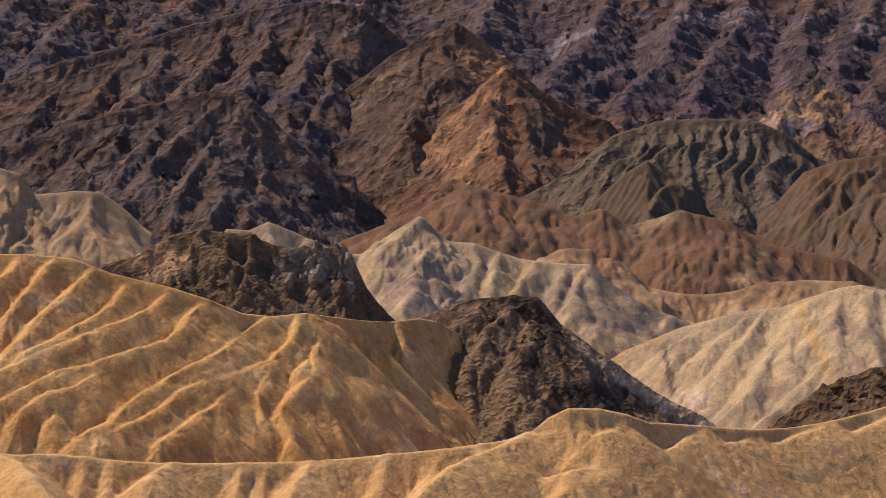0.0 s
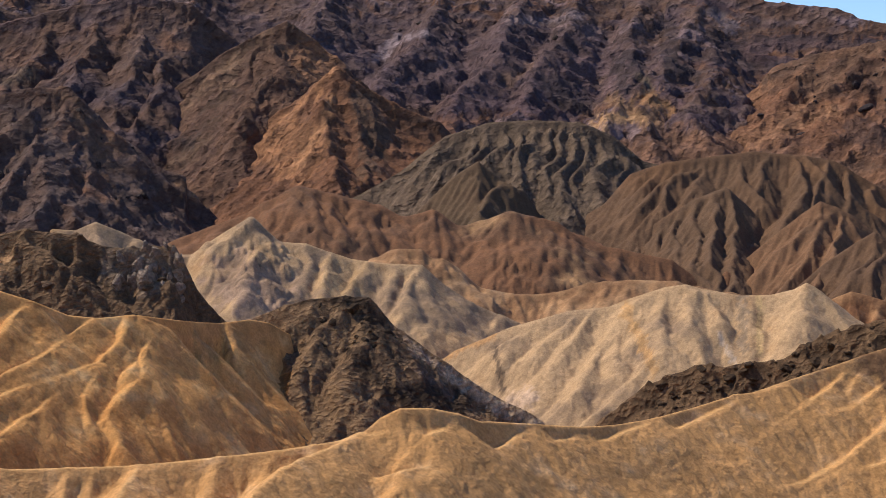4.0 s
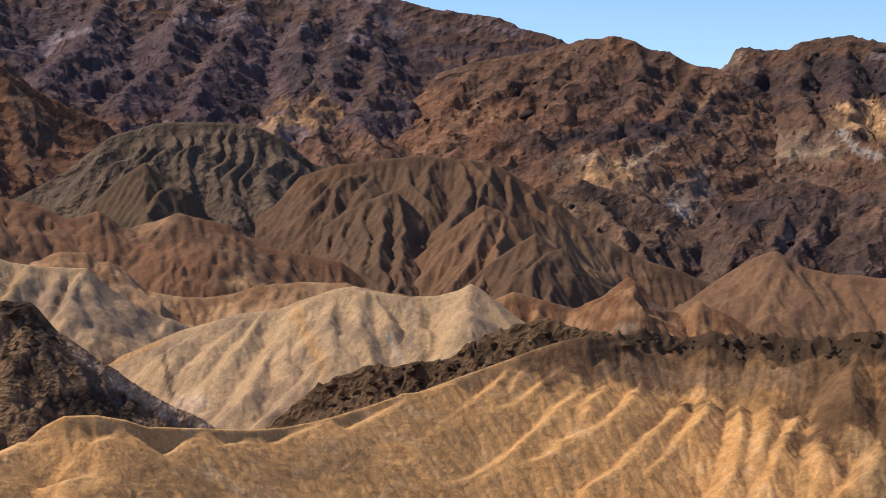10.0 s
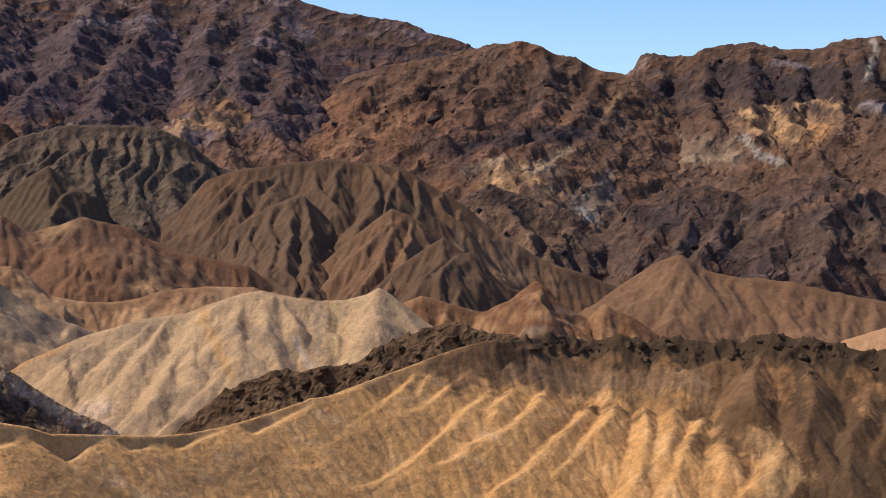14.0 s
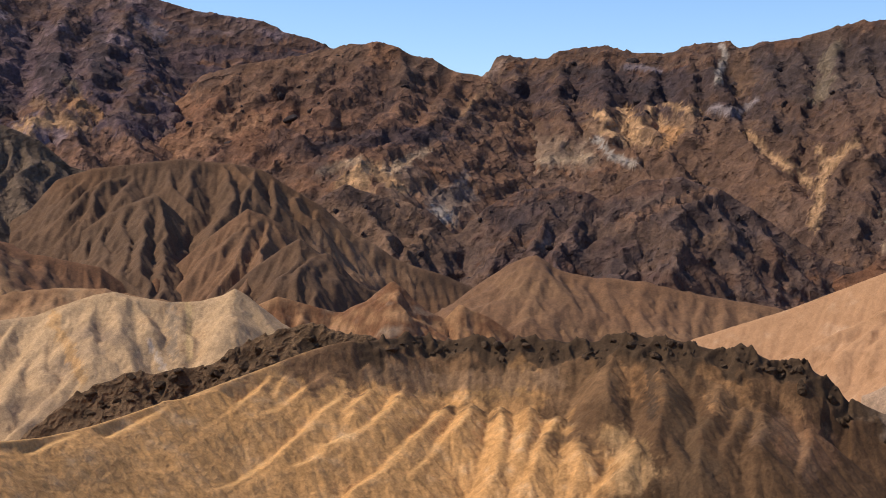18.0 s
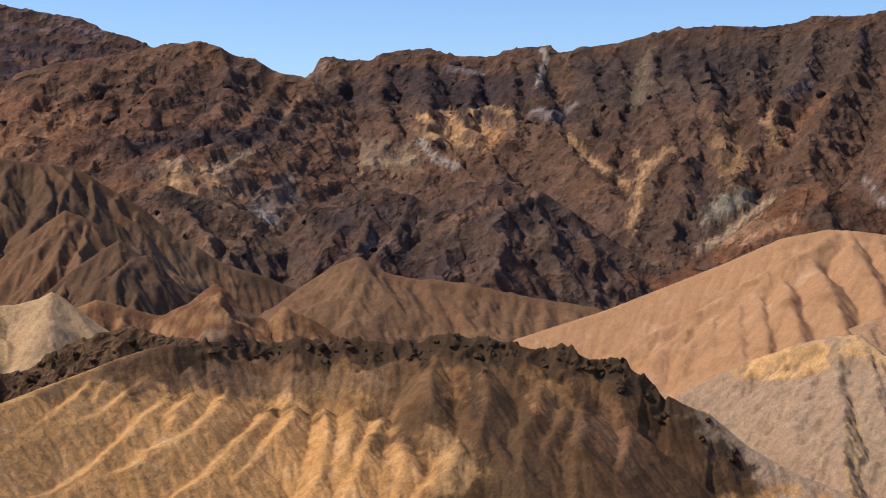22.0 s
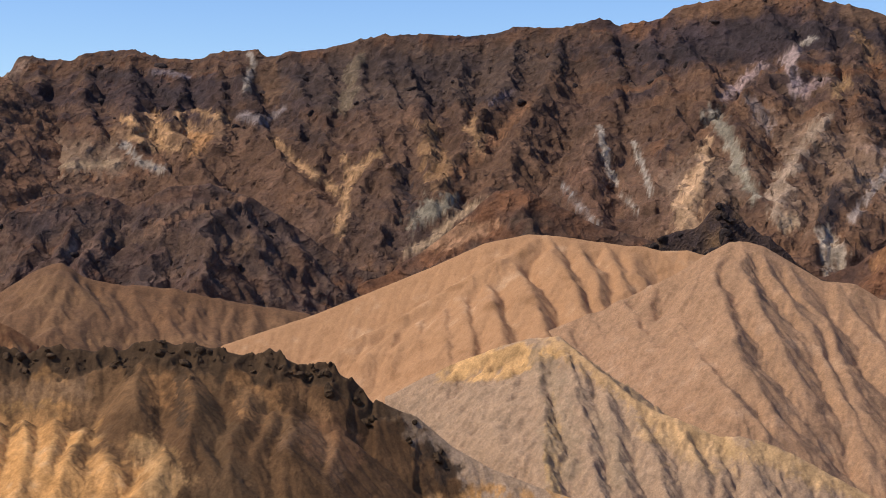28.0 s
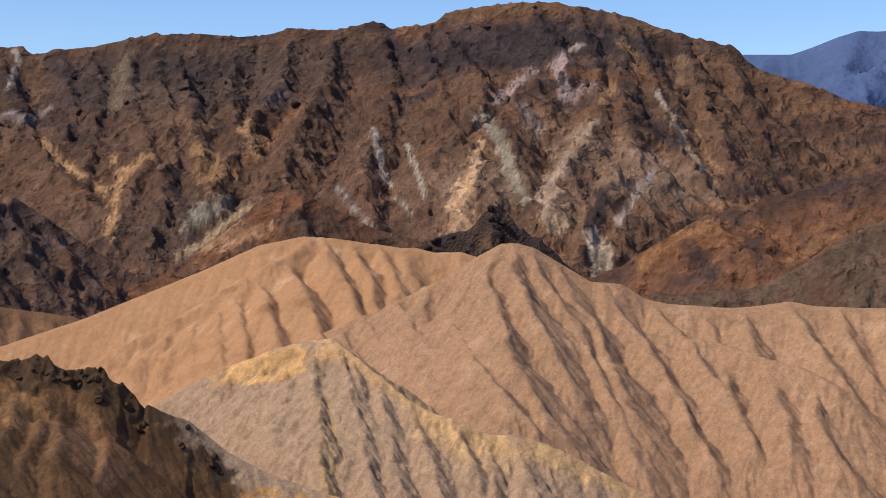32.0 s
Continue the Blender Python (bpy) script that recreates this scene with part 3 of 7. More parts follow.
hill("middle_range", "rust-brown mountain with smooth scree slopes and dark ribs",
     [(13.63, 2200, 135.1), (14.79, 2196, 170.5), (15.97, 2192, 206.3), (17.15, 2188, 232.8), (17.95, 2185, 262.4), (18.56, 2183, 292.7), (19.97, 2179, 308.6), (22.03, 2172, 321.5), (23.06, 2168, 329.8), (24.10, 2165, 336.5), (25.15, 2161, 340.7), (25.99, 2158, 332.8), (26.42, 2157, 320.9), (27.26, 2154, 316.9), (28.11, 2151, 296.9), (28.96, 2148, 292.8), (29.60, 2146, 280.8), (30.87, 2142, 240.7), (32.58, 2136, 192.6), (34.29, 2130, 136.7)],
     spurs=[[(25.15, 2161, 340.6), (24.10, 2059, 285.1), (22.65, 1970, 231.2), (20.99, 1930, 198.6), (18.96, 1924, 174.8), (17.15, 2020, 152.0)], [(25.99, 2158, 332.7), (26.20, 2037, 268.7), (25.57, 1915, 220.5), (24.10, 1848, 187.2), (22.85, 1798, 153.6)], [(22.03, 2172, 321.4), (20.59, 2072, 261.5), (18.96, 1999, 209.8), (17.15, 2037, 160.1)]]
           + [[(28.11, 2151, 296.9), (27.47, 2013, 244.2), (26.20, 1884, 197.2), (24.52, 1792, 163.6), (23.68, 1757, 142.0)], [(19.97, 2179, 308.5), (18.96, 2096, 254.9), (17.75, 2109, 217.1), (15.96, 2104, 162.8)], [(23.90, 2165, 335.1), (22.65, 2090, 287.6), (21.61, 2032, 250.9), (20.38, 1998, 225.0)]]
           + [[(29.17, 2147, 288.7), (28.74, 2056, 248.5), (27.68, 1921, 196.6), (26.62, 1830, 166.3), (25.57, 1744, 141.7)]]
           + [[(17.95, 2185, 262.3), (16.76, 2186, 222.1), (15.18, 2178, 173.7)], [(30.45, 2143, 254.0), (29.59, 1990, 205.5), (28.32, 1884, 169.7)], [(22.65, 2031, 236.4), (22.23, 1906, 197.4), (20.99, 1844, 158.8)]]
           + [[(24.10, 1933, 193.0), (22.64, 1840, 171.3)]],
     knob=(6, 100), slope=0.62, near=760, behind=400, side=0.78, width=4, blend=8, crag=7, crag_size=17, rough=2.5, rough_size=9, rill=5, rill_size=34, cut=18, cut_run=80, ledge=(24, 0.25, 0.3), rooted=False,
     tones=(UMBER, (0.13, 0.068, 0.038), (0.15, 0.076, 0.04), (0.105, 0.062, 0.04), (0.165, 0.082, 0.042)), tone_size=80, strata=((UMBER, RUST, UMBER, (0.12, 0.07, 0.045)), 0.25, 20, 0.4), rill_steps=5,
     patches=[((21.99, 216.1, 5.55, 66.9), (0.135, 0.066, 0.037), 0.75, 0), ((22.02, 189.9, 5.33, 43.5), (0.14, 0.068, 0.038), 0.6, 0), ((19.3, 210.3, 3.41, 48.5), RUST, 0.55, 0),
              ((24.34, 264.2, 4.27, 44.4), UMBER, 0.8, 0), ((25.61, 187.9, 2.77, 18.1), SOOT, 0.8, -0.8)],
     rock_light_bands=[([(25.78, 129.6), (27.47, 110.9), (28.32, 98.4)], (28.9, 24.1), (0.15, 0.09, 0.055), 0.8), ([(24.73, 152.6), (24.62, 137.2), (24.31, 126.8)], (6.4, 20.9), (0.36, 0.2, 0.09), 0.95),
            ([(24.94, 146.1), (25.57, 127.7), (26.2, 117.1)], (9.7, 8.1), (0.36, 0.2, 0.09), 0.9), ([(23.06, 140.7), (23.68, 147.4), (24.52, 155.0)], (6.5, 6.5), (0.3, 0.2, 0.115), 0.7),
            ([(25.57, 138.4), (26.2, 153.7), (27.05, 169.6)], (8.0, 8.0), (0.3, 0.2, 0.115), 0.7), ([(27.47, 89.5), (28.21, 111.9), (28.32, 134.2)], (28.1, 16.0), (0.17, 0.115, 0.08), 0.85),
            ([(27.26, 96.1), (27.89, 84.2)], (8.0, 9.6), (0.3, 0.245, 0.185), 0.7), ([(30.45, 254.9), (29.17, 241.8), (27.9, 217.1), (26.84, 176.8)], (9.6, 11.2), (0.034, 0.024, 0.022), 0.75)]
           + [([(25.78, 248.0), (24.73, 206.0), (22.85, 173.3)], (17.7, 14.5), (0.034, 0.024, 0.022), 0.6), ([(20.79, 218.8), (19.16, 195.7), (17.95, 172.2)], (11.3, 14.6), (0.2, 0.1, 0.05), 0.8),
            ([(17.15, 227.2), (16.56, 190.2), (15.96, 154.0)], (16.3, 19.6), (0.2, 0.11, 0.055), 0.7), ([(18.02, 266.2), (16.54, 216.7), (15.48, 176.4)], (17.9, 22.8), (0.18, 0.088, 0.044), 0.75),
            ([(19.73, 236.6), (18.24, 192.1), (16.96, 169.7)], (13.0, 17.9), (0.18, 0.088, 0.044), 0.7), ([(20.79, 269.4), (19.09, 206.2)], (13.0, 14.6), (0.165, 0.085, 0.045), 0.7),
            ([(21.43, 186.5), (22.5, 168.9), (22.93, 143.8)], (24.3, 16.2), (0.034, 0.024, 0.022), 0.55), ([(22.03, 321.2), (21.2, 285.2), (19.77, 253.8)], (12.9, 16.2), (0.115, 0.063, 0.037), 0.7)]
           + [([(24.52, 327.9), (23.69, 304.1), (22.44, 265.2)], (11.3, 16.1), (0.13, 0.072, 0.042), 0.7), ([(26.63, 313.1), (26.2, 273.9)], (14.5, 19.3), (0.1, 0.06, 0.04), 0.6),
            ([(28.32, 227.7), (29.06, 262.4), (29.49, 280.7)], (4.8, 4.8), (0.2, 0.11, 0.055), 0.8)],
     fine=1.1, material=MOUNTAIN, category="mountain", seed=12)
hill("east_range", "dark brown craggy mountain range with ochre and chalk screes",
     [(24.90, 2360, 180.0), (27.20, 2350, 235.0), (28.60, 2345, 300.0), (29.36, 2344, 320.2), (29.68, 2339, 342.6), (29.99, 2334, 344.3), (30.51, 2325, 338.5), (31.57, 2307, 335.4), (32.00, 2300, 346.4), (33.49, 2277, 349.1), (34.75, 2258, 337.7), (35.91, 2240, 331.7), (37.07, 2222, 342.8), (38.01, 2208, 343.5), (38.21, 2204, 345.4), (38.73, 2196, 331.9), (39.56, 2184, 338.4), (40.79, 2165, 342.0), (42.01, 2146, 350.7), (43.03, 2130, 356.7), (43.42, 2124, 355.3), (44.73, 2104, 355.6), (46.00, 2092, 349.3), (47.15, 2083, 351.2), (47.89, 2077, 357.5), (49.97, 2060, 356.5), (51.21, 2050, 365.8), (51.93, 2045, 354.5), (52.02, 2044, 356.3), (53.04, 2036, 359.3)]
     + [(53.51, 2032, 362.8), (54.16, 2027, 376.3), (55.44, 2017, 381.9), (56.72, 2006, 384.2), (57.99, 1996, 381.2), (59.47, 1984, 369.6), (60.94, 1972, 356.9), (62.41, 1961, 334.4), (64.48, 1944, 312.5), (65.50, 1936, 282.2), (67.33, 1921, 259.3), (68.73, 1910, 238.1), (70.07, 1900, 225.6), (72.63, 1900, 189.5), (74.51, 1900, 161.2)],
     spurs=[[(37.58, 2201, 336.2), (37.89, 2080, 280.9), (38.53, 1959, 224.4), (38.95, 1885, 190.1), (39.58, 1809, 164.7), (40.21, 1743, 141.5), (41.25, 1660, 116.0)], [(42.08, 2129, 338.4), (42.39, 1936, 256.3), (42.91, 1735, 172.2), (42.19, 1680, 138.1), (41.77, 1620, 105.6), (41.29, 1568, 75.4)], [(43.93, 2089, 334.6), (44.34, 1886, 249.9), (44.59, 1771, 199.6), (45.05, 1655, 148.1), (45.56, 1608, 126.8)]]
           + [[(45.96, 2074, 334.9), (45.76, 1916, 265.8), (46.16, 1783, 206.0), (47.16, 1692, 170.6)], [(30.45, 2326, 339.1), (30.23, 2220, 288.5), (29.17, 2198, 245.3), (28.11, 2194, 203.9), (27.05, 2230, 173.0)], [(32.15, 2290, 342.7), (31.94, 2152, 273.7), (32.58, 2027, 223.5), (31.73, 1966, 182.0), (30.45, 1918, 150.4)]]
           + [[(33.65, 2275, 347.6), (33.75, 2133, 279.7), (33.65, 2026, 230.9), (34.28, 1951, 195.5), (35.35, 1869, 158.4)]]
           + [[(35.35, 2249, 334.5), (35.46, 2134, 279.5), (35.03, 2031, 231.2), (35.99, 1925, 186.4), (36.84, 1802, 144.7)], [(36.83, 2226, 340.4), (37.05, 2057, 263.4), (36.84, 1964, 218.0), (35.99, 1907, 178.1)], [(39.58, 2184, 338.3), (40.21, 2018, 265.9), (39.79, 1911, 212.8), (39.16, 1877, 189.5)]]
           + [[(40.83, 2159, 339.4), (41.04, 1970, 253.3), (40.83, 1863, 201.7), (40.21, 1743, 141.5)], [(43.11, 2104, 337.4), (43.52, 1924, 261.4), (43.73, 1754, 185.9), (43.32, 1650, 136.4), (42.91, 1557, 92.3)], [(49.83, 2061, 356.5), (49.19, 1898, 276.5), (48.13, 1719, 192.1), (47.49, 1636, 149.2), (46.42, 1568, 110.4), (45.57, 1505, 80.4), (44.72, 1454, 58.1)]]
           + [[(51.33, 2045, 361.6), (51.97, 1893, 282.9), (51.54, 1747, 220.2), (50.73, 1632, 167.2), (50.90, 1524, 120.4), (51.33, 1440, 84.9)]]
           + [[(53.03, 2021, 351.8), (53.88, 1768, 248.0), (54.30, 1622, 190.3), (55.15, 1557, 167.6), (54.73, 1480, 129.4), (54.09, 1398, 86.7)], [(55.15, 1686, 176.4), (55.68, 1449, 122.4), (55.89, 1371, 88.6)], [(57.25, 1996, 379.9), (58.71, 1812, 290.7), (57.25, 1729, 255.5), (55.99, 1655, 217.0), (56.63, 1533, 165.6), (57.25, 1419, 115.7)]]
           + [[(58.92, 1986, 372.5), (59.75, 1745, 256.0), (59.34, 1602, 193.1), (58.30, 1487, 145.6), (57.57, 1381, 98.9)], [(59.34, 1716, 202.6), (60.16, 1507, 146.2), (59.75, 1435, 115.9), (58.61, 1339, 77.9)], [(60.98, 1965, 352.8), (61.80, 1788, 259.3), (62.41, 1667, 197.0), (63.22, 1573, 149.0), (64.02, 1523, 121.2)]]
           + [[(60.37, 1974, 360.6), (60.58, 1683, 223.9), (60.99, 1561, 166.2), (62.21, 1539, 141.9), (60.78, 1421, 104.9), (59.96, 1364, 83.2)]]
           + [[(62.82, 1958, 330.0), (63.82, 1777, 237.2), (64.42, 1622, 163.0), (65.22, 1612, 138.8)], [(48.13, 2075, 357.3), (47.49, 1924, 279.4), (46.64, 1806, 218.8), (45.57, 1709, 172.0), (44.94, 1599, 123.2)], [(53.88, 2010, 355.9), (55.36, 1757, 259.4), (54.73, 1663, 212.0)]]
           + [[(51.97, 1951, 289.7), (53.24, 1729, 218.3), (53.46, 1606, 165.2), (53.24, 1510, 119.7), (52.82, 1440, 84.9)], [(47.49, 1757, 155.8), (48.55, 1560, 121.8), (49.62, 1459, 79.8)], [(64.42, 1944, 312.7), (65.22, 1839, 242.2), (66.00, 1732, 181.5)]],
     knob=(9, 100), slope=0.62, near=760, behind=400, side=0.82, width=4, blend=7, crag=8, crag_size=17, rough=2.5, rough_size=9, rill=6, rill_size=34, cut=26, cut_run=80, ledge=(24, 0.25, 0.3), rooted=False,
     tones=(SOOT, UMBER, (0.14, 0.072, 0.038), (0.11, 0.06, 0.034), UMBER, (0.045, 0.03, 0.025)), tone_size=80, strata=((UMBER, SOOT, RUST, (0.09, 0.055, 0.035), SOOT, UMBER, (0.13, 0.075, 0.045)), 0.25, 18, 0.6), rill_steps=5,
     patches=[((42.75, 219.0, 11.95, 129.5), (0.066, 0.038, 0.025), 0.5, 0), ((34.69, 260.8, 7.04, 50.2), SOOT, 0.6, 0), ((45.59, 292.1, 6.83, 55.1), (0.07, 0.043, 0.029), 0.75, 0),
              ((57.9, 315.6, 4.69, 39.4), SOOT, 0.75, 0), ((34.52, 128.3, 6.4, 38.5), (0.105, 0.057, 0.033), 0.6, -0.6), ((40.91, 65.5, 6.4, 37.6), (0.075, 0.046, 0.032), 0.7, 0),
              ((46.7, 126.4, 7.04, 62.3), (0.1, 0.055, 0.032), 0.5, 0), ((57.33, 121.3, 7.04, 62.6), (0.11, 0.06, 0.034), 0.5, 0), ((63.64, 184.4, 4.27, 64.3), (0.1, 0.055, 0.032), 0.5, 0),
              ((55.43, 316.2, 4.69, 41.6), SOOT, 0.7, 0), ((43.59, 281.3, 6.4, 48.9), (0.075, 0.048, 0.034), 0.7, 0), ((33.7, 187.9, 5.55, 46.6), (0.12, 0.064, 0.036), 0.6, 0),
              ((63.83, 97.1, 2.13, 10.7), (0.2, 0.095, 0.045), 0.85, -0.8)],
     rock_light_bands=[([(28.32, 186.9), (30.45, 182.1), (32.58, 170.0)], (29.7, 29.7), (0.2, 0.13, 0.08), 0.7), ([(27.47, 129.7), (29.59, 118.1), (32.58, 122.1)], (29.7, 26.2), (0.14, 0.08, 0.05), 0.7),
            ([(33.43, 208.8), (35.35, 202.0), (36.84, 215.8)], (25.5, 22.1), (0.2, 0.115, 0.06), 0.6), ([(58.3, 177.5), (60.37, 136.6), (62.82, 121.8)], (37.1, 37.1), (0.19, 0.12, 0.075), 0.75),
            ([(50.9, 144.1), (53.24, 120.7)], (38.2, 45.9), (0.135, 0.075, 0.046), 0.6), ([(54.09, 120.9), (56.2, 119.7)], (30.2, 30.2), (0.17, 0.11, 0.07), 0.6),
            ([(49.83, 332.2), (51.97, 315.5), (54.09, 289.9)], (26.1, 26.1), (0.034, 0.024, 0.022), 0.6), ([(56.2, 326.0), (59.34, 308.5), (62.41, 310.5)], (27.0, 27.0), (0.034, 0.024, 0.022), 0.6)]
           + [([(36.84, 125.6), (38.95, 95.4), (41.04, 77.2)], (33.2, 33.2), (0.115, 0.063, 0.037), 0.6), ([(38.95, 317.0), (43.11, 296.3), (46.16, 301.1)], (29.4, 29.4), (0.034, 0.024, 0.022), 0.5),
            ([(28.53, 170.3), (29.17, 175.8), (30.02, 184.7), (30.45, 206.8)], (15.7, 8.7), (0.23, 0.19, 0.13), 0.9), ([(28.74, 166.2), (30.02, 154.6), (30.98, 151.3)], (6.1, 7.0), (0.34, 0.25, 0.16), 0.9),
            ([(31.3, 161.3), (32.24, 162.2), (33.11, 165.2)], (7.7, 7.7), (0.3, 0.2, 0.115), 0.85), ([(29.17, 314.5), (29.85, 327.3)], (7.9, 10.5), (0.22, 0.14, 0.095), 0.8),
            ([(33.47, 229.6), (33.86, 218.8), (34.07, 204.3)], (7.6, 11.0), (0.36, 0.2, 0.09), 0.95), ([(34.5, 239.0), (34.71, 226.7), (34.75, 199.4)], (7.6, 16.8), (0.36, 0.2, 0.09), 0.97)]
           + [([(35.35, 240.5), (35.67, 225.3), (35.77, 212.4)], (6.7, 11.7), (0.3, 0.17, 0.08), 0.95), ([(35.99, 245.5), (36.62, 232.3), (37.09, 228.2)], (5.8, 6.7), (0.3, 0.17, 0.08), 0.9),
            ([(33.65, 199.0), (34.28, 190.9), (35.39, 184.7)], (5.1, 5.9), (0.3, 0.17, 0.08), 0.9), ([(35.77, 205.1), (36.41, 202.7), (35.99, 180.3)], (6.7, 10.9), (0.3, 0.15, 0.06), 0.9),
            ([(33.43, 192.0), (34.07, 163.4), (34.82, 155.4)], (5.9, 7.6), (0.3, 0.245, 0.185), 0.8), ([(32.58, 310.5), (34.07, 297.8), (35.14, 270.2), (36.09, 261.6)], (17.1, 13.7), (0.034, 0.024, 0.022), 0.75),
            ([(34.5, 314.8), (35.77, 302.5)], (5.1, 5.1), (0.17, 0.13, 0.125), 0.7), ([(38.0, 337.1), (38.15, 321.8), (37.89, 275.1)], (4.1, 6.6), (0.3, 0.245, 0.185), 0.7)]
           + [([(37.68, 231.9), (38.53, 222.4), (39.16, 239.5)], (9.9, 7.4), (0.2, 0.155, 0.135), 0.8), ([(38.95, 194.8), (39.58, 164.9), (40.42, 144.2), (41.29, 122.6)], (4.9, 8.2), (0.3, 0.17, 0.08), 0.95),
            ([(42.91, 169.5), (42.23, 153.1), (41.87, 142.5), (41.5, 105.0), (41.38, 75.5)], (6.4, 9.5), (0.3, 0.17, 0.08), 0.95), ([(41.56, 167.7), (41.71, 141.9)], (5.6, 7.2), (0.3, 0.17, 0.08), 0.85),
            ([(44.54, 203.5), (44.85, 172.6), (45.16, 138.8)], (11.0, 18.8), (0.22, 0.12, 0.055), 0.9), ([(44.14, 87.2), (44.95, 100.2), (45.66, 107.9)], (14.2, 12.6), (0.23, 0.19, 0.13), 0.9),
            ([(47.17, 107.0), (46.17, 97.1), (45.56, 85.2), (44.75, 62.9), (43.94, 52.2)], (6.2, 6.2), (0.3, 0.2, 0.115), 0.95), ([(48.35, 230.7), (47.16, 180.6), (46.37, 155.9), (45.76, 137.0)], (7.7, 9.3), (0.18, 0.088, 0.044), 0.9)]
           + [([(46.32, 208.1), (46.57, 171.9)], (9.3, 12.5), (0.26, 0.145, 0.068), 0.9), ([(43.73, 138.9), (43.98, 108.0), (44.14, 91.3)], (14.2, 9.5), (0.034, 0.024, 0.022), 0.85),
            ([(43.11, 322.1), (45.15, 266.3), (44.95, 221.6)], (22.2, 19.0), (0.034, 0.024, 0.022), 0.6), ([(42.18, 319.4), (41.87, 288.3), (41.62, 239.8)], (9.6, 14.4), (0.14, 0.1, 0.06), 0.75),
            ([(38.53, 316.2), (38.95, 264.1)], (18.0, 21.3), (0.125, 0.068, 0.036), 0.7), ([(47.16, 237.9), (47.8, 250.4)], (7.0, 8.5), (0.22, 0.155, 0.14), 0.8),
            ([(39.37, 222.0), (40.62, 189.1)], (16.3, 16.3), (0.034, 0.024, 0.022), 0.6), ([(39.79, 302.8), (40.83, 252.7)], (19.5, 16.2), (0.034, 0.024, 0.022), 0.5)]
           + [([(30.45, 246.7), (31.73, 250.5), (33.01, 244.8)], (12.1, 12.1), (0.115, 0.063, 0.037), 0.7), ([(51.16, 191.6), (51.37, 157.2), (51.8, 124.8)], (6.9, 3.8), (0.3, 0.245, 0.185), 0.85),
            ([(52.43, 172.4), (52.86, 134.8), (53.07, 109.2)], (4.6, 3.8), (0.3, 0.245, 0.185), 0.85), ([(49.83, 124.4), (50.47, 97.7), (51.07, 78.9)], (5.4, 4.6), (0.3, 0.27, 0.23), 0.9),
            ([(51.97, 111.2), (52.61, 94.6)], (3.0, 3.0), (0.3, 0.245, 0.185), 0.8), ([(50.47, 128.8), (51.54, 92.9)], (27.6, 30.6), (0.125, 0.064, 0.038), 0.75),
            ([(55.28, 171.2), (54.98, 137.7), (54.56, 108.0), (54.35, 86.5)], (6.0, 22.6), (0.37, 0.225, 0.12), 0.97), ([(55.36, 204.5), (55.99, 164.6), (56.46, 131.1), (56.88, 105.1)], (12.0, 8.3), (0.23, 0.19, 0.13), 0.9)]
           + [([(55.78, 226.0), (56.41, 253.2), (57.09, 273.0)], (9.8, 8.3), (0.28, 0.19, 0.16), 0.85), ([(58.34, 291.8), (58.09, 273.9), (58.42, 235.5)], (8.2, 11.9), (0.3, 0.21, 0.175), 0.9),
            ([(58.63, 231.8), (59.38, 245.6)], (8.9, 6.7), (0.3, 0.2, 0.165), 0.9), ([(59.03, 311.6), (58.59, 304.6)], (5.9, 5.2), (0.3, 0.245, 0.185), 0.8),
            ([(59.34, 192.3), (58.55, 157.9), (57.92, 124.2), (57.72, 96.7)], (8.9, 17.7), (0.29, 0.2, 0.13), 0.9), ([(60.2, 242.2), (59.79, 225.1)], (8.8, 8.1), (0.26, 0.15, 0.07), 0.85),
            ([(60.37, 162.6), (59.59, 118.1), (58.76, 90.5)], (22.1, 26.5), (0.17, 0.1, 0.06), 0.8), ([(59.79, 108.8), (59.59, 85.7)], (11.8, 17.7), (0.034, 0.024, 0.022), 0.95)]
           + [([(61.64, 133.7), (61.03, 108.7), (60.41, 83.4)], (5.9, 6.6), (0.26, 0.2, 0.16), 0.9), ([(59.34, 72.5), (59.59, 59.2), (59.79, 47.4)], (5.9, 14.8), (0.33, 0.25, 0.17), 0.95),
            ([(57.92, 78.7), (58.38, 81.8)], (10.4, 8.9), (0.3, 0.2, 0.115), 0.9), ([(61.8, 239.8), (62.13, 217.1)], (4.4, 5.1), (0.3, 0.245, 0.185), 0.8),
            ([(62.45, 203.2), (62.86, 167.2), (63.46, 139.6)], (9.5, 5.8), (0.28, 0.2, 0.13), 0.9), ([(63.22, 195.0), (63.46, 161.6), (64.26, 135.3)], (4.4, 4.4), (0.2, 0.11, 0.055), 0.8),
            ([(61.03, 228.6), (61.84, 191.9), (62.45, 167.0)], (10.3, 10.3), (0.034, 0.024, 0.022), 0.85), ([(60.82, 157.5), (62.21, 145.0)], (6.6, 7.3), (0.25, 0.155, 0.105), 0.9)]
           + [([(64.02, 316.6), (65.22, 288.0)], (13.1, 14.5), (0.034, 0.024, 0.022), 0.6), ([(54.3, 303.4), (56.2, 301.9), (57.67, 325.6), (59.34, 330.9)], (18.1, 15.1), (0.034, 0.024, 0.022), 0.75),
            ([(56.83, 213.3), (57.46, 187.1)], (10.5, 11.9), (0.2, 0.145, 0.115), 0.7), ([(46.42, 245.0), (47.7, 237.4), (48.13, 267.0)], (9.3, 9.3), (0.034, 0.024, 0.022), 0.6),
            ([(54.09, 267.2), (54.94, 235.9)], (15.1, 12.1), (0.115, 0.063, 0.037), 0.7), ([(60.57, 317.6), (60.99, 280.9)], (7.4, 10.3), (0.2, 0.11, 0.052), 0.8),
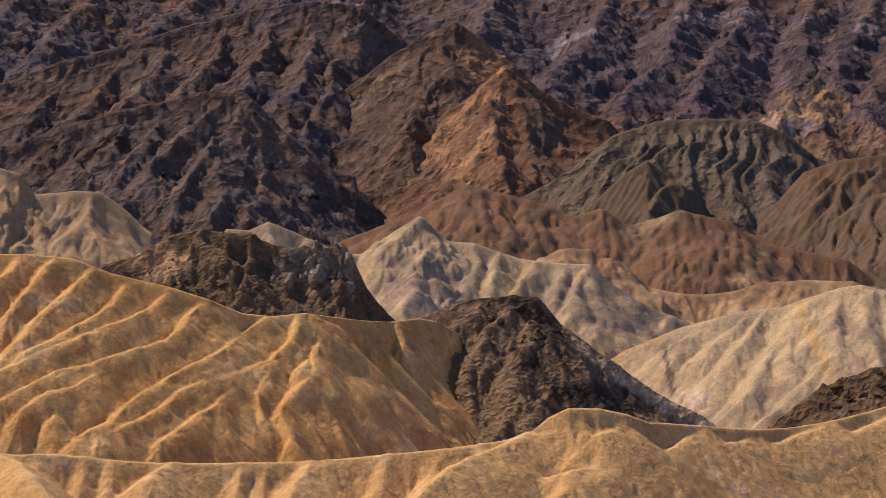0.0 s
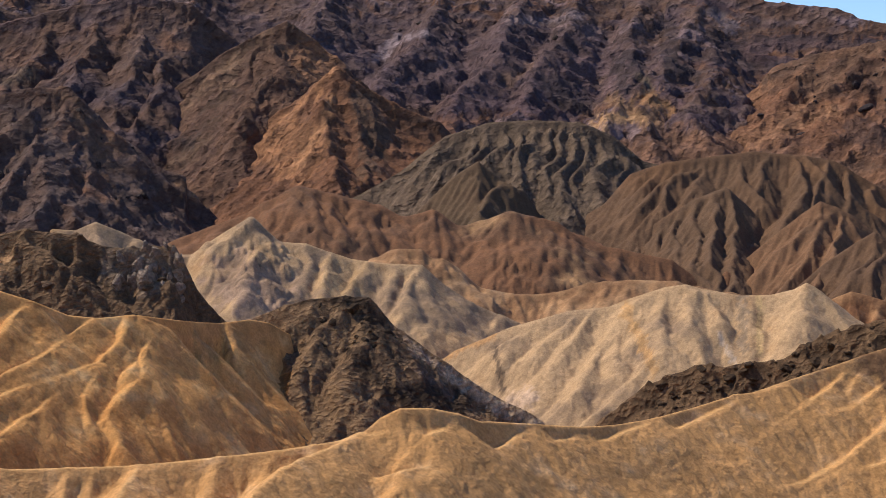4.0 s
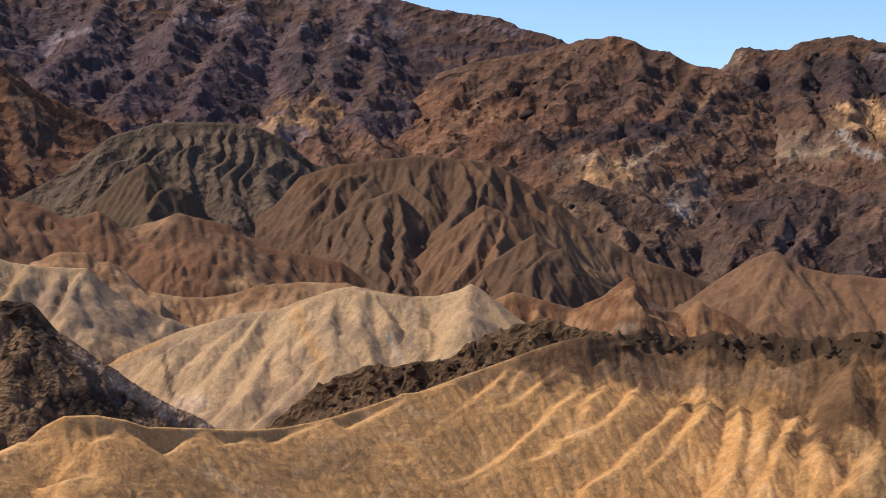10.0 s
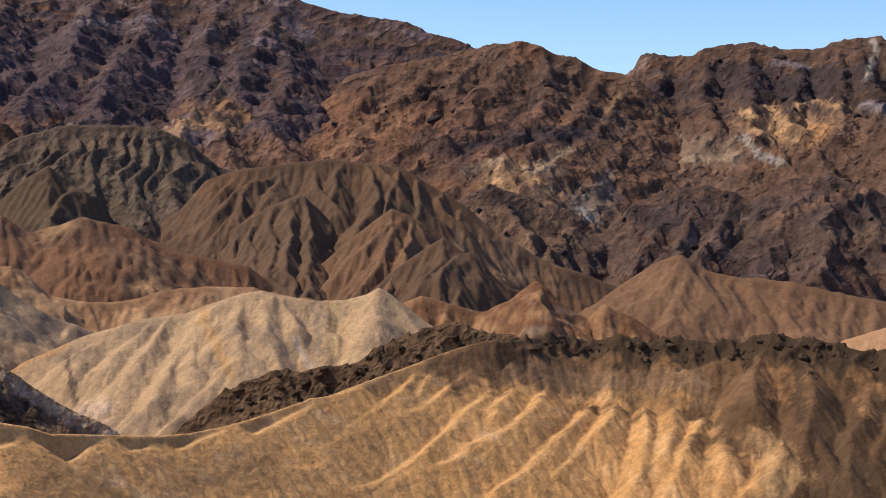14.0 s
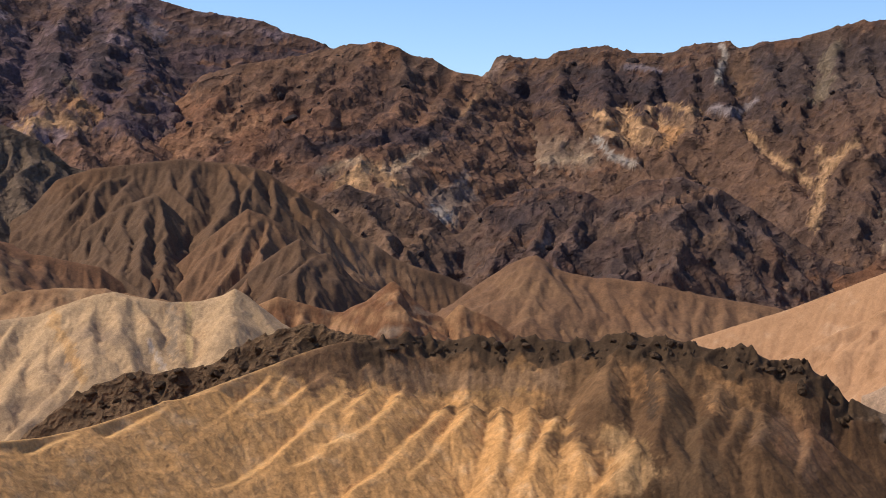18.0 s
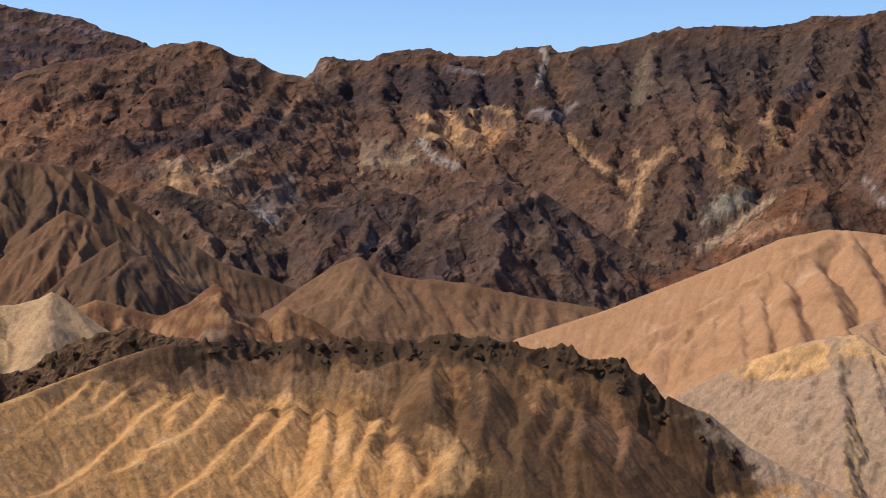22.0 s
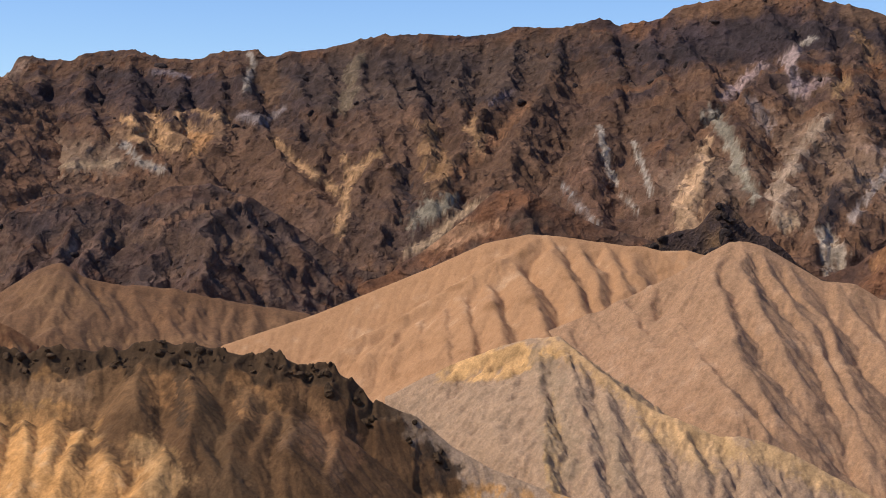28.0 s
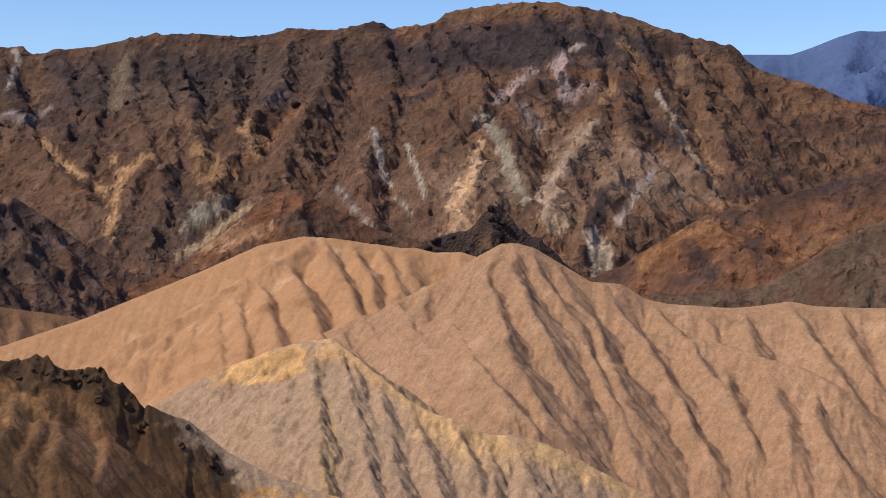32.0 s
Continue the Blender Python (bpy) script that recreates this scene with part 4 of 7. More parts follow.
            ([(62.82, 293.5), (62.61, 262.9)], (7.3, 10.2), (0.18, 0.11, 0.06), 0.7)],
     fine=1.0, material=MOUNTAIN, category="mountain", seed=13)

# ---- mountains before it ----
hill("brown_mountain", "dark brown mountain ridge with rusty slopes",
     [(-22.34, 2050, 186.4), (-19.16, 2049, 225.0), (-16.26, 2044, 249.2), (-14.28, 2040, 280.1), (-12.26, 2037, 300.1), (-9.58, 2033, 331.5), (-7.08, 2028, 355.1), (-4.76, 2025, 367.0), (-3.07, 2022, 359.8), (-1.79, 2020, 322.3), (0.34, 2016, 262.1), (2.47, 2013, 171.9)],
     spurs=[[(-8.13, 2007, 327.0), (-9.17, 1888, 260.6), (-10.21, 1816, 212.6), (-11.24, 1725, 154.1)], [(-10.20, 1999, 297.3), (-11.44, 1901, 239.9), (-12.46, 1848, 200.6), (-13.68, 1785, 156.5)], [(-12.25, 2009, 278.7), (-13.27, 1899, 217.8), (-14.28, 1829, 171.7)]]
           + [[(-6.45, 2005, 341.1), (-6.87, 1885, 282.4), (-7.50, 1795, 231.8)], [(-4.76, 1962, 321.3), (-5.19, 1827, 262.6), (-6.03, 1739, 214.1), (-5.61, 1631, 162.3)], [(-14.28, 2007, 254.9), (-15.08, 1937, 212.7), (-15.87, 1872, 166.8)]]
           + [[(-9.17, 1931, 265.2), (-8.96, 1799, 218.3), (-9.59, 1745, 184.5)]]
           + [[(-3.91, 1911, 286.5), (-4.34, 1757, 229.1), (-5.19, 1668, 183.3)]],
     rock_light_bands=[([(-11.54, 239.5), (-10.78, 231.1)], (9.1, 12.1), (0.19, 0.135, 0.09), 0.85), ([(-10.21, 234.1), (-8.96, 248.2)], (10.6, 10.6), (0.16, 0.1, 0.06), 0.8),
            ([(-15.67, 249.5), (-14.48, 257.3)], (7.6, 7.6), (0.15, 0.095, 0.06), 0.7)],
     slope=0.66, rooted=False, near=420, behind=300, side=0.82, width=2, blend=3, crag=6, crag_size=14, rough=2, rough_size=16,
     tones=(SOOT, (0.08, 0.05, 0.045), UMBER, (0.1, 0.06, 0.045), RUST), tone_size=120, strata=((UMBER, SOOT, RUST, PLUM), 0.3, 18, 0.4), ledge=(20, 0.35, 0.2), rill=5, rill_size=18, rill_steps=5, cut=18, cut_run=45, fine=1.15, knob=(4, 60), material=MOUNTAIN, category="mountain", seed=21)
hill("pyramid_mountain", "pointed brown mountain with an ochre flank",
     [(-7.72, 1830, 147.3), (-5.61, 1826, 191.4), (-3.92, 1823, 225.4), (-2.86, 1821, 249.1), (-1.79, 1820, 276.0), (-0.51, 1818, 296.1), (0.44, 1816, 312.1), (1.40, 1814, 292.3), (2.47, 1813, 261.7), (4.17, 1810, 214.1), (5.86, 1807, 180.1), (7.97, 1803, 132.8)],
     spurs=[[(0.34, 1814, 309.2), (-0.94, 1803, 280.9), (-2.22, 1768, 237.0), (-3.07, 1741, 201.9), (-3.92, 1712, 167.7), (-4.55, 1672, 134.1)], [(0.34, 1814, 309.2), (0.13, 1725, 258.5), (-0.72, 1667, 214.7), (-1.36, 1592, 166.3), (-2.64, 1564, 123.7)], [(-2.22, 1786, 238.9), (-2.00, 1685, 200.7), (-2.85, 1642, 157.3)]]
           + [[(0.77, 1809, 301.7), (1.83, 1803, 274.1), (3.11, 1792, 232.7)], [(-0.94, 1809, 281.6), (-1.15, 1731, 239.9), (-1.79, 1695, 210.9)], [(-3.07, 1766, 204.0), (-4.76, 1767, 177.6), (-5.61, 1748, 150.3)]],
     rock_light_bands=[([(-0.09, 296.8), (-1.36, 269.3), (-2.64, 224.3), (-3.49, 192.7)], (5.4, 9.5), (0.16, 0.09, 0.05), 0.8), ([(-1.36, 280.1), (-1.79, 212.5)], (8.1, 12.2), (0.13, 0.075, 0.042), 0.7),
            ([(-4.77, 171.4), (-3.49, 156.2)], (17.7, 14.9), (0.034, 0.024, 0.022), 0.6)],
     slope=0.66, rooted=False, near=420, behind=280, side=0.82, width=2, blend=3, crag=6, crag_size=14, rough=2, rough_size=16,
     ledge=(18, 0.35, 0.15), patches=[((1.62, 255.8, 1.07, 39.3), (0.2, 0.095, 0.045), 0.7, 0)], tones=(SOOT, (0.11, 0.056, 0.031), UMBER, (0.1, 0.06, 0.034)), tone_size=100, rill=5, rill_size=18, rill_steps=5, cut=18, cut_run=45, fine=1.15, knob=(4, 60), material=MOUNTAIN, category="mountain", seed=31)
hill("rust_mountain", "steep rust-red mountain spur with its sunlit face painted orange",
     [(-6.46, 1636, 41.4), (-4.77, 1635, 77.8), (-3.07, 1633, 108.2), (-1.79, 1632, 132.5), (-0.51, 1631, 162.8), (0.77, 1629, 199.1), (1.83, 1628, 226.1), (2.36, 1628, 239.3), (3.32, 1627, 216.8), (4.59, 1625, 197.1), (6.28, 1624, 176.8), (7.76, 1622, 131.5), (9.43, 1621, 77.6)],
     spurs=[[(2.36, 1619, 234.1), (2.05, 1562, 196.1), (1.83, 1501, 160.2), (1.30, 1482, 136.9), (0.98, 1459, 116.7)], [(2.36, 1619, 234.1), (1.41, 1612, 206.6), (0.34, 1598, 169.7), (-0.73, 1592, 136.7), (-1.79, 1596, 113.1), (-2.64, 1597, 97.1)], [(2.36, 1619, 234.1), (3.11, 1563, 187.4), (3.32, 1483, 142.4), (3.11, 1392, 101.1)]]
           + [[(2.58, 1623, 231.5), (4.17, 1602, 190.4), (4.81, 1543, 151.2), (4.60, 1464, 114.0)], [(1.41, 1618, 207.1), (1.09, 1578, 180.0), (0.34, 1540, 139.9), (-0.51, 1520, 105.0)], [(1.83, 1537, 162.6), (2.26, 1416, 128.2), (2.37, 1345, 94.7)]]
           + [[(4.17, 1610, 191.1), (5.65, 1577, 159.0), (5.87, 1520, 127.2)]]
           + [[(3.53, 1619, 206.9), (3.96, 1542, 162.8), (3.96, 1456, 119.2)]],
     # orange down the left edges: their sunlit side put into the colour
     rock_light_bands=[([(2.26, 232.2), (1.41, 207.5), (0.34, 170.8), (-0.73, 138.8), (-1.79, 116.8), (-2.47, 102.7)], (6.1, 13.3), (0.27, 0.125, 0.055), 0.9), ([(2.15, 200.4), (1.83, 166.7), (1.3, 142.9), (0.77, 124.6)], (5.5, 8.5), (0.28, 0.135, 0.06), 0.85),
            ([(3.32, 204.8), (3.75, 157.7), (3.54, 120.1)], (13.3, 15.8), (0.095, 0.06, 0.037), 0.6)],
     slope=0.66, rooted=False, near=420, behind=250, side=0.82, width=2, blend=3, crag=6, crag_size=14, rough=2, rough_size=16,
     tones=(UMBER, RUST, UMBER), tone_size=90, patches=[((0.13, 160.6, 1.92, 53.5), (0.23, 0.105, 0.045), 0.75, 0.6)], rill=5, rill_size=18, rill_steps=5, cut=18, cut_run=45, fine=1.15, knob=(4, 60), material=MOUNTAIN, category="mountain", seed=41)
hill("dark_foothill", "dark brown foothill with a ragged rocky face",
     [(-21.98, 1500, 101.0), (-18.21, 1497, 123.1), (-16.27, 1494, 139.6), (-14.28, 1490, 156.3), (-12.26, 1487, 175.8), (-10.21, 1484, 187.3), (-8.97, 1482, 195.7), (-7.50, 1479, 197.1), (-6.67, 1478, 174.3), (-5.61, 1476, 136.2), (-4.34, 1474, 119.8), (-3.07, 1472, 98.0), (-1.79, 1470, 65.2)],
     spurs=[[(-7.50, 1477, 195.9), (-8.13, 1408, 158.3), (-9.38, 1340, 118.8), (-10.22, 1291, 88.1)], [(-7.29, 1479, 191.3), (-6.66, 1433, 149.7), (-6.67, 1354, 109.8), (-7.30, 1257, 78.3)], [(-6.66, 1464, 162.5), (-5.19, 1454, 119.0), (-5.09, 1392, 85.5), (-5.61, 1338, 64.7)]]
           + [[(-8.34, 1471, 188.6), (-9.59, 1433, 164.9), (-11.04, 1364, 119.5), (-11.86, 1312, 88.4)], [(-5.19, 1468, 125.0), (-3.92, 1445, 97.3), (-3.49, 1407, 70.2)], [(-10.21, 1465, 172.4), (-11.24, 1411, 142.1), (-12.47, 1342, 98.8)]]
           + [[(-8.13, 1431, 159.9), (-8.13, 1319, 113.2), (-8.76, 1252, 78.2)]]
           + [[(-12.26, 1480, 170.0), (-13.48, 1429, 132.1), (-14.49, 1385, 99.7)], [(-14.28, 1490, 156.2), (-15.28, 1454, 127.6), (-16.07, 1416, 100.2)], [(-11.65, 1485, 178.8), (-12.26, 1436, 148.5), (-13.68, 1401, 115.4)]],
     rock_light_bands=[([(-7.5, 190.1), (-7.08, 165.1), (-6.24, 128.3)], (7.7, 15.4), (0.135, 0.075, 0.042), 0.7), ([(-9.38, 163.9), (-10.21, 127.5)], (12.1, 15.5), (0.11, 0.063, 0.04), 0.6),
            ([(-12.67, 171.8), (-13.07, 158.6)], (7.8, 8.9), (0.16, 0.085, 0.048), 0.8), ([(-3.49, 104.4), (-2.86, 90.6)], (4.4, 4.4), (0.24, 0.13, 0.065), 0.7)],
     slope=0.66, rooted=False, near=360, behind=230, side=0.82, width=2, blend=3, crag=6, crag_size=14, rough=2, rough_size=16,
     ledge=(16, 0.35, 0.15), tones=((0.055, 0.038, 0.034), UMBER, (0.09, 0.058, 0.045), RUST), tone_size=80, rill=5, rill_size=18, rill_steps=5, cut=18, cut_run=45, fine=1.15, knob=(4, 60), material=MOUNTAIN, category="hill", seed=51)

hill("dark_crag_hill", "black-brown craggy hill below the main range",
     [(21.39, 1416, 51.9), (22.65, 1412, 93.8), (23.91, 1408, 112.1), (25.19, 1404, 101.6), (26.04, 1402, 97.9), (27.32, 1398, 83.2), (28.17, 1395, 63.0), (29.23, 1392, 89.6), (30.73, 1388, 106.5), (32.22, 1383, 109.4), (33.70, 1379, 95.2), (34.97, 1375, 112.5), (36.45, 1371, 117.4), (37.91, 1366, 105.3), (39.16, 1363, 85.6), (40.60, 1358, 62.7), (42.03, 1354, 40.6), (43.64, 1349, 33.5), (45.23, 1344, 38.7), (47.89, 1336, 55.3), (49.97, 1330, 35.8)],
     spurs=[[(30.45, 1356, 81.1), (30.02, 1314, 63.3), (29.38, 1278, 39.4)], [(31.73, 1364, 93.9), (31.30, 1300, 68.1), (30.87, 1240, 40.0)], [(37.68, 1364, 105.9), (36.41, 1319, 92.7), (34.71, 1309, 77.9), (33.22, 1301, 63.3)]]
           + [[(37.68, 1364, 105.9), (38.11, 1314, 77.9), (38.74, 1281, 53.7)], [(34.71, 1365, 101.5), (33.65, 1354, 83.5), (32.58, 1300, 68.1)], [(35.99, 1359, 106.3), (34.71, 1331, 88.1), (33.43, 1327, 73.2)]]
           + [[(38.95, 1364, 88.8), (39.58, 1339, 68.3), (40.00, 1310, 48.7)]]
           + [[(33.01, 1376, 99.3), (32.37, 1307, 73.0), (31.94, 1253, 49.1)], [(28.74, 1393, 77.3), (28.32, 1395, 66.6), (27.47, 1341, 53.4)], [(36.41, 1335, 93.1), (36.41, 1253, 63.1), (35.99, 1196, 36.3)]]
           + [[(34.71, 1329, 78.2), (34.29, 1259, 49.1), (34.07, 1225, 31.1)], [(40.63, 1358, 62.2), (41.05, 1352, 53.4)], [(27.47, 1397, 79.5), (26.83, 1356, 68.4), (26.20, 1309, 53.6)]]
           + [[(24.73, 1405, 105.0), (25.15, 1365, 83.6), (25.57, 1324, 63.3)]],
     rock_light_bands=[([(37.94, 104.7), (36.84, 98.5), (35.56, 85.9), (34.29, 73.7)], (4.6, 7.1), (0.17, 0.09, 0.05), 0.85), ([(33.01, 89.2), (34.29, 101.2), (35.99, 109.4)], (4.6, 4.6), (0.15, 0.08, 0.048), 0.75),
            ([(33.22, 63.8), (34.71, 69.0), (35.99, 58.8)], (12.3, 12.3), (0.1, 0.058, 0.036), 0.7), ([(30.87, 43.6), (31.73, 56.0), (32.58, 59.4)], (7.2, 7.2), (0.13, 0.075, 0.05), 0.7),
            ([(29.38, 85.9), (30.45, 73.8)], (10.4, 11.4), (0.034, 0.024, 0.022), 0.7), ([(24.52, 100.8), (25.57, 82.5)], (13.6, 12.6), (0.034, 0.024, 0.022), 0.7),
            ([(37.47, 56.5), (38.11, 64.9)], (7.1, 7.1), (0.14, 0.08, 0.045), 0.6), ([(31.73, 74.0), (31.51, 54.6)], (4.1, 5.2), (0.19, 0.125, 0.09), 0.7)],
     slope=0.6, rooted=False, near=360, behind=180, side=0.95, width=2, blend=4, crag=6, crag_size=15, rill=5, rill_size=24, rill_steps=5, cut=14, cut_run=40, rough=2, rough_size=9,
     patches=[((24.84, 66.5, 3.20, 39.6), (0.15, 0.085, 0.048), 0.85, 0)], tones=((0.06, 0.04, 0.03), UMBER, (0.11, 0.065, 0.042), (0.08, 0.05, 0.036), RUST), tone_size=40, strata=((UMBER, SOOT, PLUM, RUST, SOOT), 0.35, 14, 0.4), ledge=(16, 0.35, 0.3), fine=1.1, material=MOUNTAIN, seed=56)
hill("ochre_spur_hill", "brown and ochre spur below dark cliffs",
     [(41.50, 1348, 20.6), (43.14, 1345, 35.0), (44.39, 1343, 54.6), (45.64, 1341, 76.7), (46.69, 1339, 96.4), (47.54, 1337, 109.7), (48.38, 1336, 111.1), (49.44, 1334, 98.7), (50.71, 1332, 81.2), (51.99, 1330, 72.6), (53.69, 1327, 58.6)],
     spurs=[[(47.54, 1337, 109.7), (46.48, 1316, 78.8), (45.01, 1323, 54.6)], [(48.38, 1336, 111.1), (48.59, 1293, 83.1), (48.16, 1258, 63.8)]],
     slope=0.6, near=260, behind=120, side=0.75, width=3, blend=5, crag=7, crag_size=30, rill=12, rill_size=42, cut=10, cut_run=30, rough=2, rough_size=14,
     tones=(UMBER, RUST, UMBER, OLIVE), tone_size=45, patches=[((45.64, 69.2, 1.28, 13.9), OCHRE, 0.8, -0.8)], material=MOUNTAIN, seed=57)
hill("rust_ridge", "rust-orange ridge with dark rocky shoulders",
     [(57.52, 1206, 13.6), (58.80, 1203, 31.5), (60.49, 1199, 44.9), (62.17, 1195, 66.8), (63.42, 1191, 82.9), (64.66, 1188, 90.4), (66.10, 1185, 96.5), (67.31, 1182, 102.6), (68.72, 1178, 111.8), (70.07, 1175, 118.3), (72.24, 1169, 127.5), (74.52, 1164, 130.1)],
     spurs=[[(64.04, 1182, 81.3), (62.58, 1184, 67.5), (61.12, 1182, 45.7)], [(64.04, 1182, 81.3), (64.45, 1132, 63.0), (64.66, 1067, 35.5)], [(65.27, 1162, 75.8), (66.29, 1092, 54.9), (66.70, 1044, 36.2)]]
           + [[(63.42, 1182, 76.1), (63.00, 1134, 50.5), (63.21, 1075, 27.3)], [(68.71, 1108, 66.8), (67.71, 1062, 51.2), (66.70, 1052, 39.8)], [(68.71, 1108, 66.8), (69.11, 1023, 44.3)]]
           + [[(64.66, 1173, 79.4), (65.48, 1110, 58.8), (65.68, 1056, 35.8)]]
           + [[(67.51, 1125, 67.0), (66.90, 1075, 51.1)]],
     rock_light_bands=[([(64.04, 77.3), (62.58, 66.4), (61.12, 44.7)], (5.3, 6.2), (0.22, 0.105, 0.045), 0.85), ([(63.0, 59.4), (63.83, 38.8)], (8.0, 8.0), (0.034, 0.024, 0.022), 0.7),
            ([(65.07, 67.3), (65.68, 48.1)], (5.3, 5.3), (0.034, 0.024, 0.022), 0.6), ([(66.7, 48.1), (67.71, 60.0), (68.71, 66.6)], (4.4, 4.4), (0.2, 0.1, 0.045), 0.7)],
     slope=0.62, rooted=False, near=240, behind=120, side=0.85, width=3, blend=6, crag=5, crag_size=14, rill=4, rill_size=20, cut=12, cut_run=35, rough=2, rough_size=16,
     tones=(SOOT, UMBER, RUST, UMBER), tone_size=50, patches=[((62.59, 62.3, 2.56, 14.9), (0.15, 0.065, 0.028), 0.9, -1.2), ((66.29, 61.9, 0.85, 12.4), RUST, 0.8, 0)], material=MOUNTAIN, seed=58)
hill("brown_shoulder", "brown eroded shoulder beside the pink hill",
     [(60.06, 990, 14.5), (61.74, 987, 29.3), (63.62, 985, 31.2), (65.27, 982, 33.1), (66.70, 980, 43.8), (67.51, 979, 52.7), (68.71, 977, 65.0), (70.06, 975, 77.0), (72.24, 972, 88.6), (74.51, 968, 91.3)],
     spurs=[[(67.51, 979, 52.7), (67.10, 957, 37.3), (66.29, 953, 27.0)], [(69.31, 976, 70.2), (69.50, 928, 48.0), (69.10, 898, 29.1)]],
     slope=0.5, near=190, behind=110, side=0.7, width=2.5, blend=5, crag=4, crag_size=25, rill=9, rill_size=38, cut=10, cut_run=30, rough=1.5, rough_size=14,
     tones=(UMBER, OLIVE, RUST), tone_size=45, material=MOUNTAIN, seed=59)
hill("black_outcrop_hill", "black rock outcrop behind the pink hill",
     [(50.70, 893, 46.0), (51.98, 892, 54.2), (53.05, 891, 61.8), (53.59, 891, 69.0), (54.12, 891, 71.6), (54.66, 890, 72.9), (55.19, 890, 78.8), (55.62, 890, 83.4), (55.94, 889, 78.8), (56.36, 889, 73.4), (57.00, 889, 69.4), (57.53, 888, 62.1), (58.37, 888, 51.5), (59.22, 887, 42.3), (60.48, 886, 29.1)],
     spurs=[[(55.62, 890, 83.4), (55.40, 867, 65.4)]],
     slope=0.5, near=120, behind=70, side=0.8, width=1.5, blend=3, crag=14, crag_size=18, rill=8, rill_size=25, cut=4, cut_run=12, rough=2, rough_size=8,
     tones=(BASALT, SOOT, BASALT_BROWN), tone_size=25, material=CRAG, seed=60)

# ---- fluted foothills ----
hill("grey_fluted_hill", "grey-brown foothill with deep parallel gullies",
     [(0.19, 1380, 54.1), (1.82, 1378, 79.3), (3.27, 1377, 94.6), (4.73, 1375, 114.9), (6.41, 1374, 146.6), (8.10, 1372, 159.5), (9.79, 1370, 161.1), (11.50, 1369, 158.6), (12.78, 1367, 145.8), (13.84, 1366, 123.9), (15.34, 1365, 115.2), (16.61, 1363, 99.9), (18.31, 1362, 64.5)],
     spurs=[[(8.62, 1369, 158.5), (8.32, 1303, 122.9), (8.52, 1252, 97.8)], [(9.13, 1367, 158.1), (8.93, 1291, 117.8)], [(9.64, 1363, 157.0), (9.33, 1279, 112.7), (9.54, 1239, 93.0)]]
           + [[(10.16, 1362, 156.1), (9.85, 1278, 112.8)], [(10.67, 1364, 154.9), (10.36, 1290, 118.1), (10.67, 1251, 98.0)], [(11.29, 1362, 152.4), (10.88, 1281, 113.1), (11.08, 1242, 93.3)]]
           + [[(11.81, 1359, 147.4), (11.39, 1272, 108.1)]]
           + [[(12.33, 1357, 141.4), (12.12, 1275, 103.6), (12.33, 1240, 84.2)], [(12.96, 1353, 130.3), (12.75, 1278, 99.1)], [(7.81, 1372, 157.2), (7.01, 1332, 128.8), (6.00, 1308, 103.8)]]
           + [[(7.31, 1373, 153.3), (6.41, 1353, 134.5), (5.21, 1368, 120.3), (4.04, 1376, 105.1)], [(6.81, 1366, 145.3), (6.01, 1338, 119.2), (4.82, 1335, 94.9)], [(13.37, 1352, 121.4), (13.58, 1302, 95.1), (13.79, 1282, 80.4)]]
           + [[(8.12, 1372, 159.4), (7.61, 1322, 128.5), (6.80, 1285, 103.1)]],
     slope=0.64, rooted=False, near=300, behind=200, side=1.05, width=1.5, blend=1.5, crag=2, crag_size=26, rough=1, rough_size=14,
     tones=((0.092, 0.061, 0.038), (0.113, 0.074, 0.045), (0.082, 0.051, 0.032)), tone_size=70, rill=4.2, rill_size=10, rill_steps=3, cut=16, cut_run=30, fine=1.1, hone=0.0, material=MOUNTAIN, seed=61)
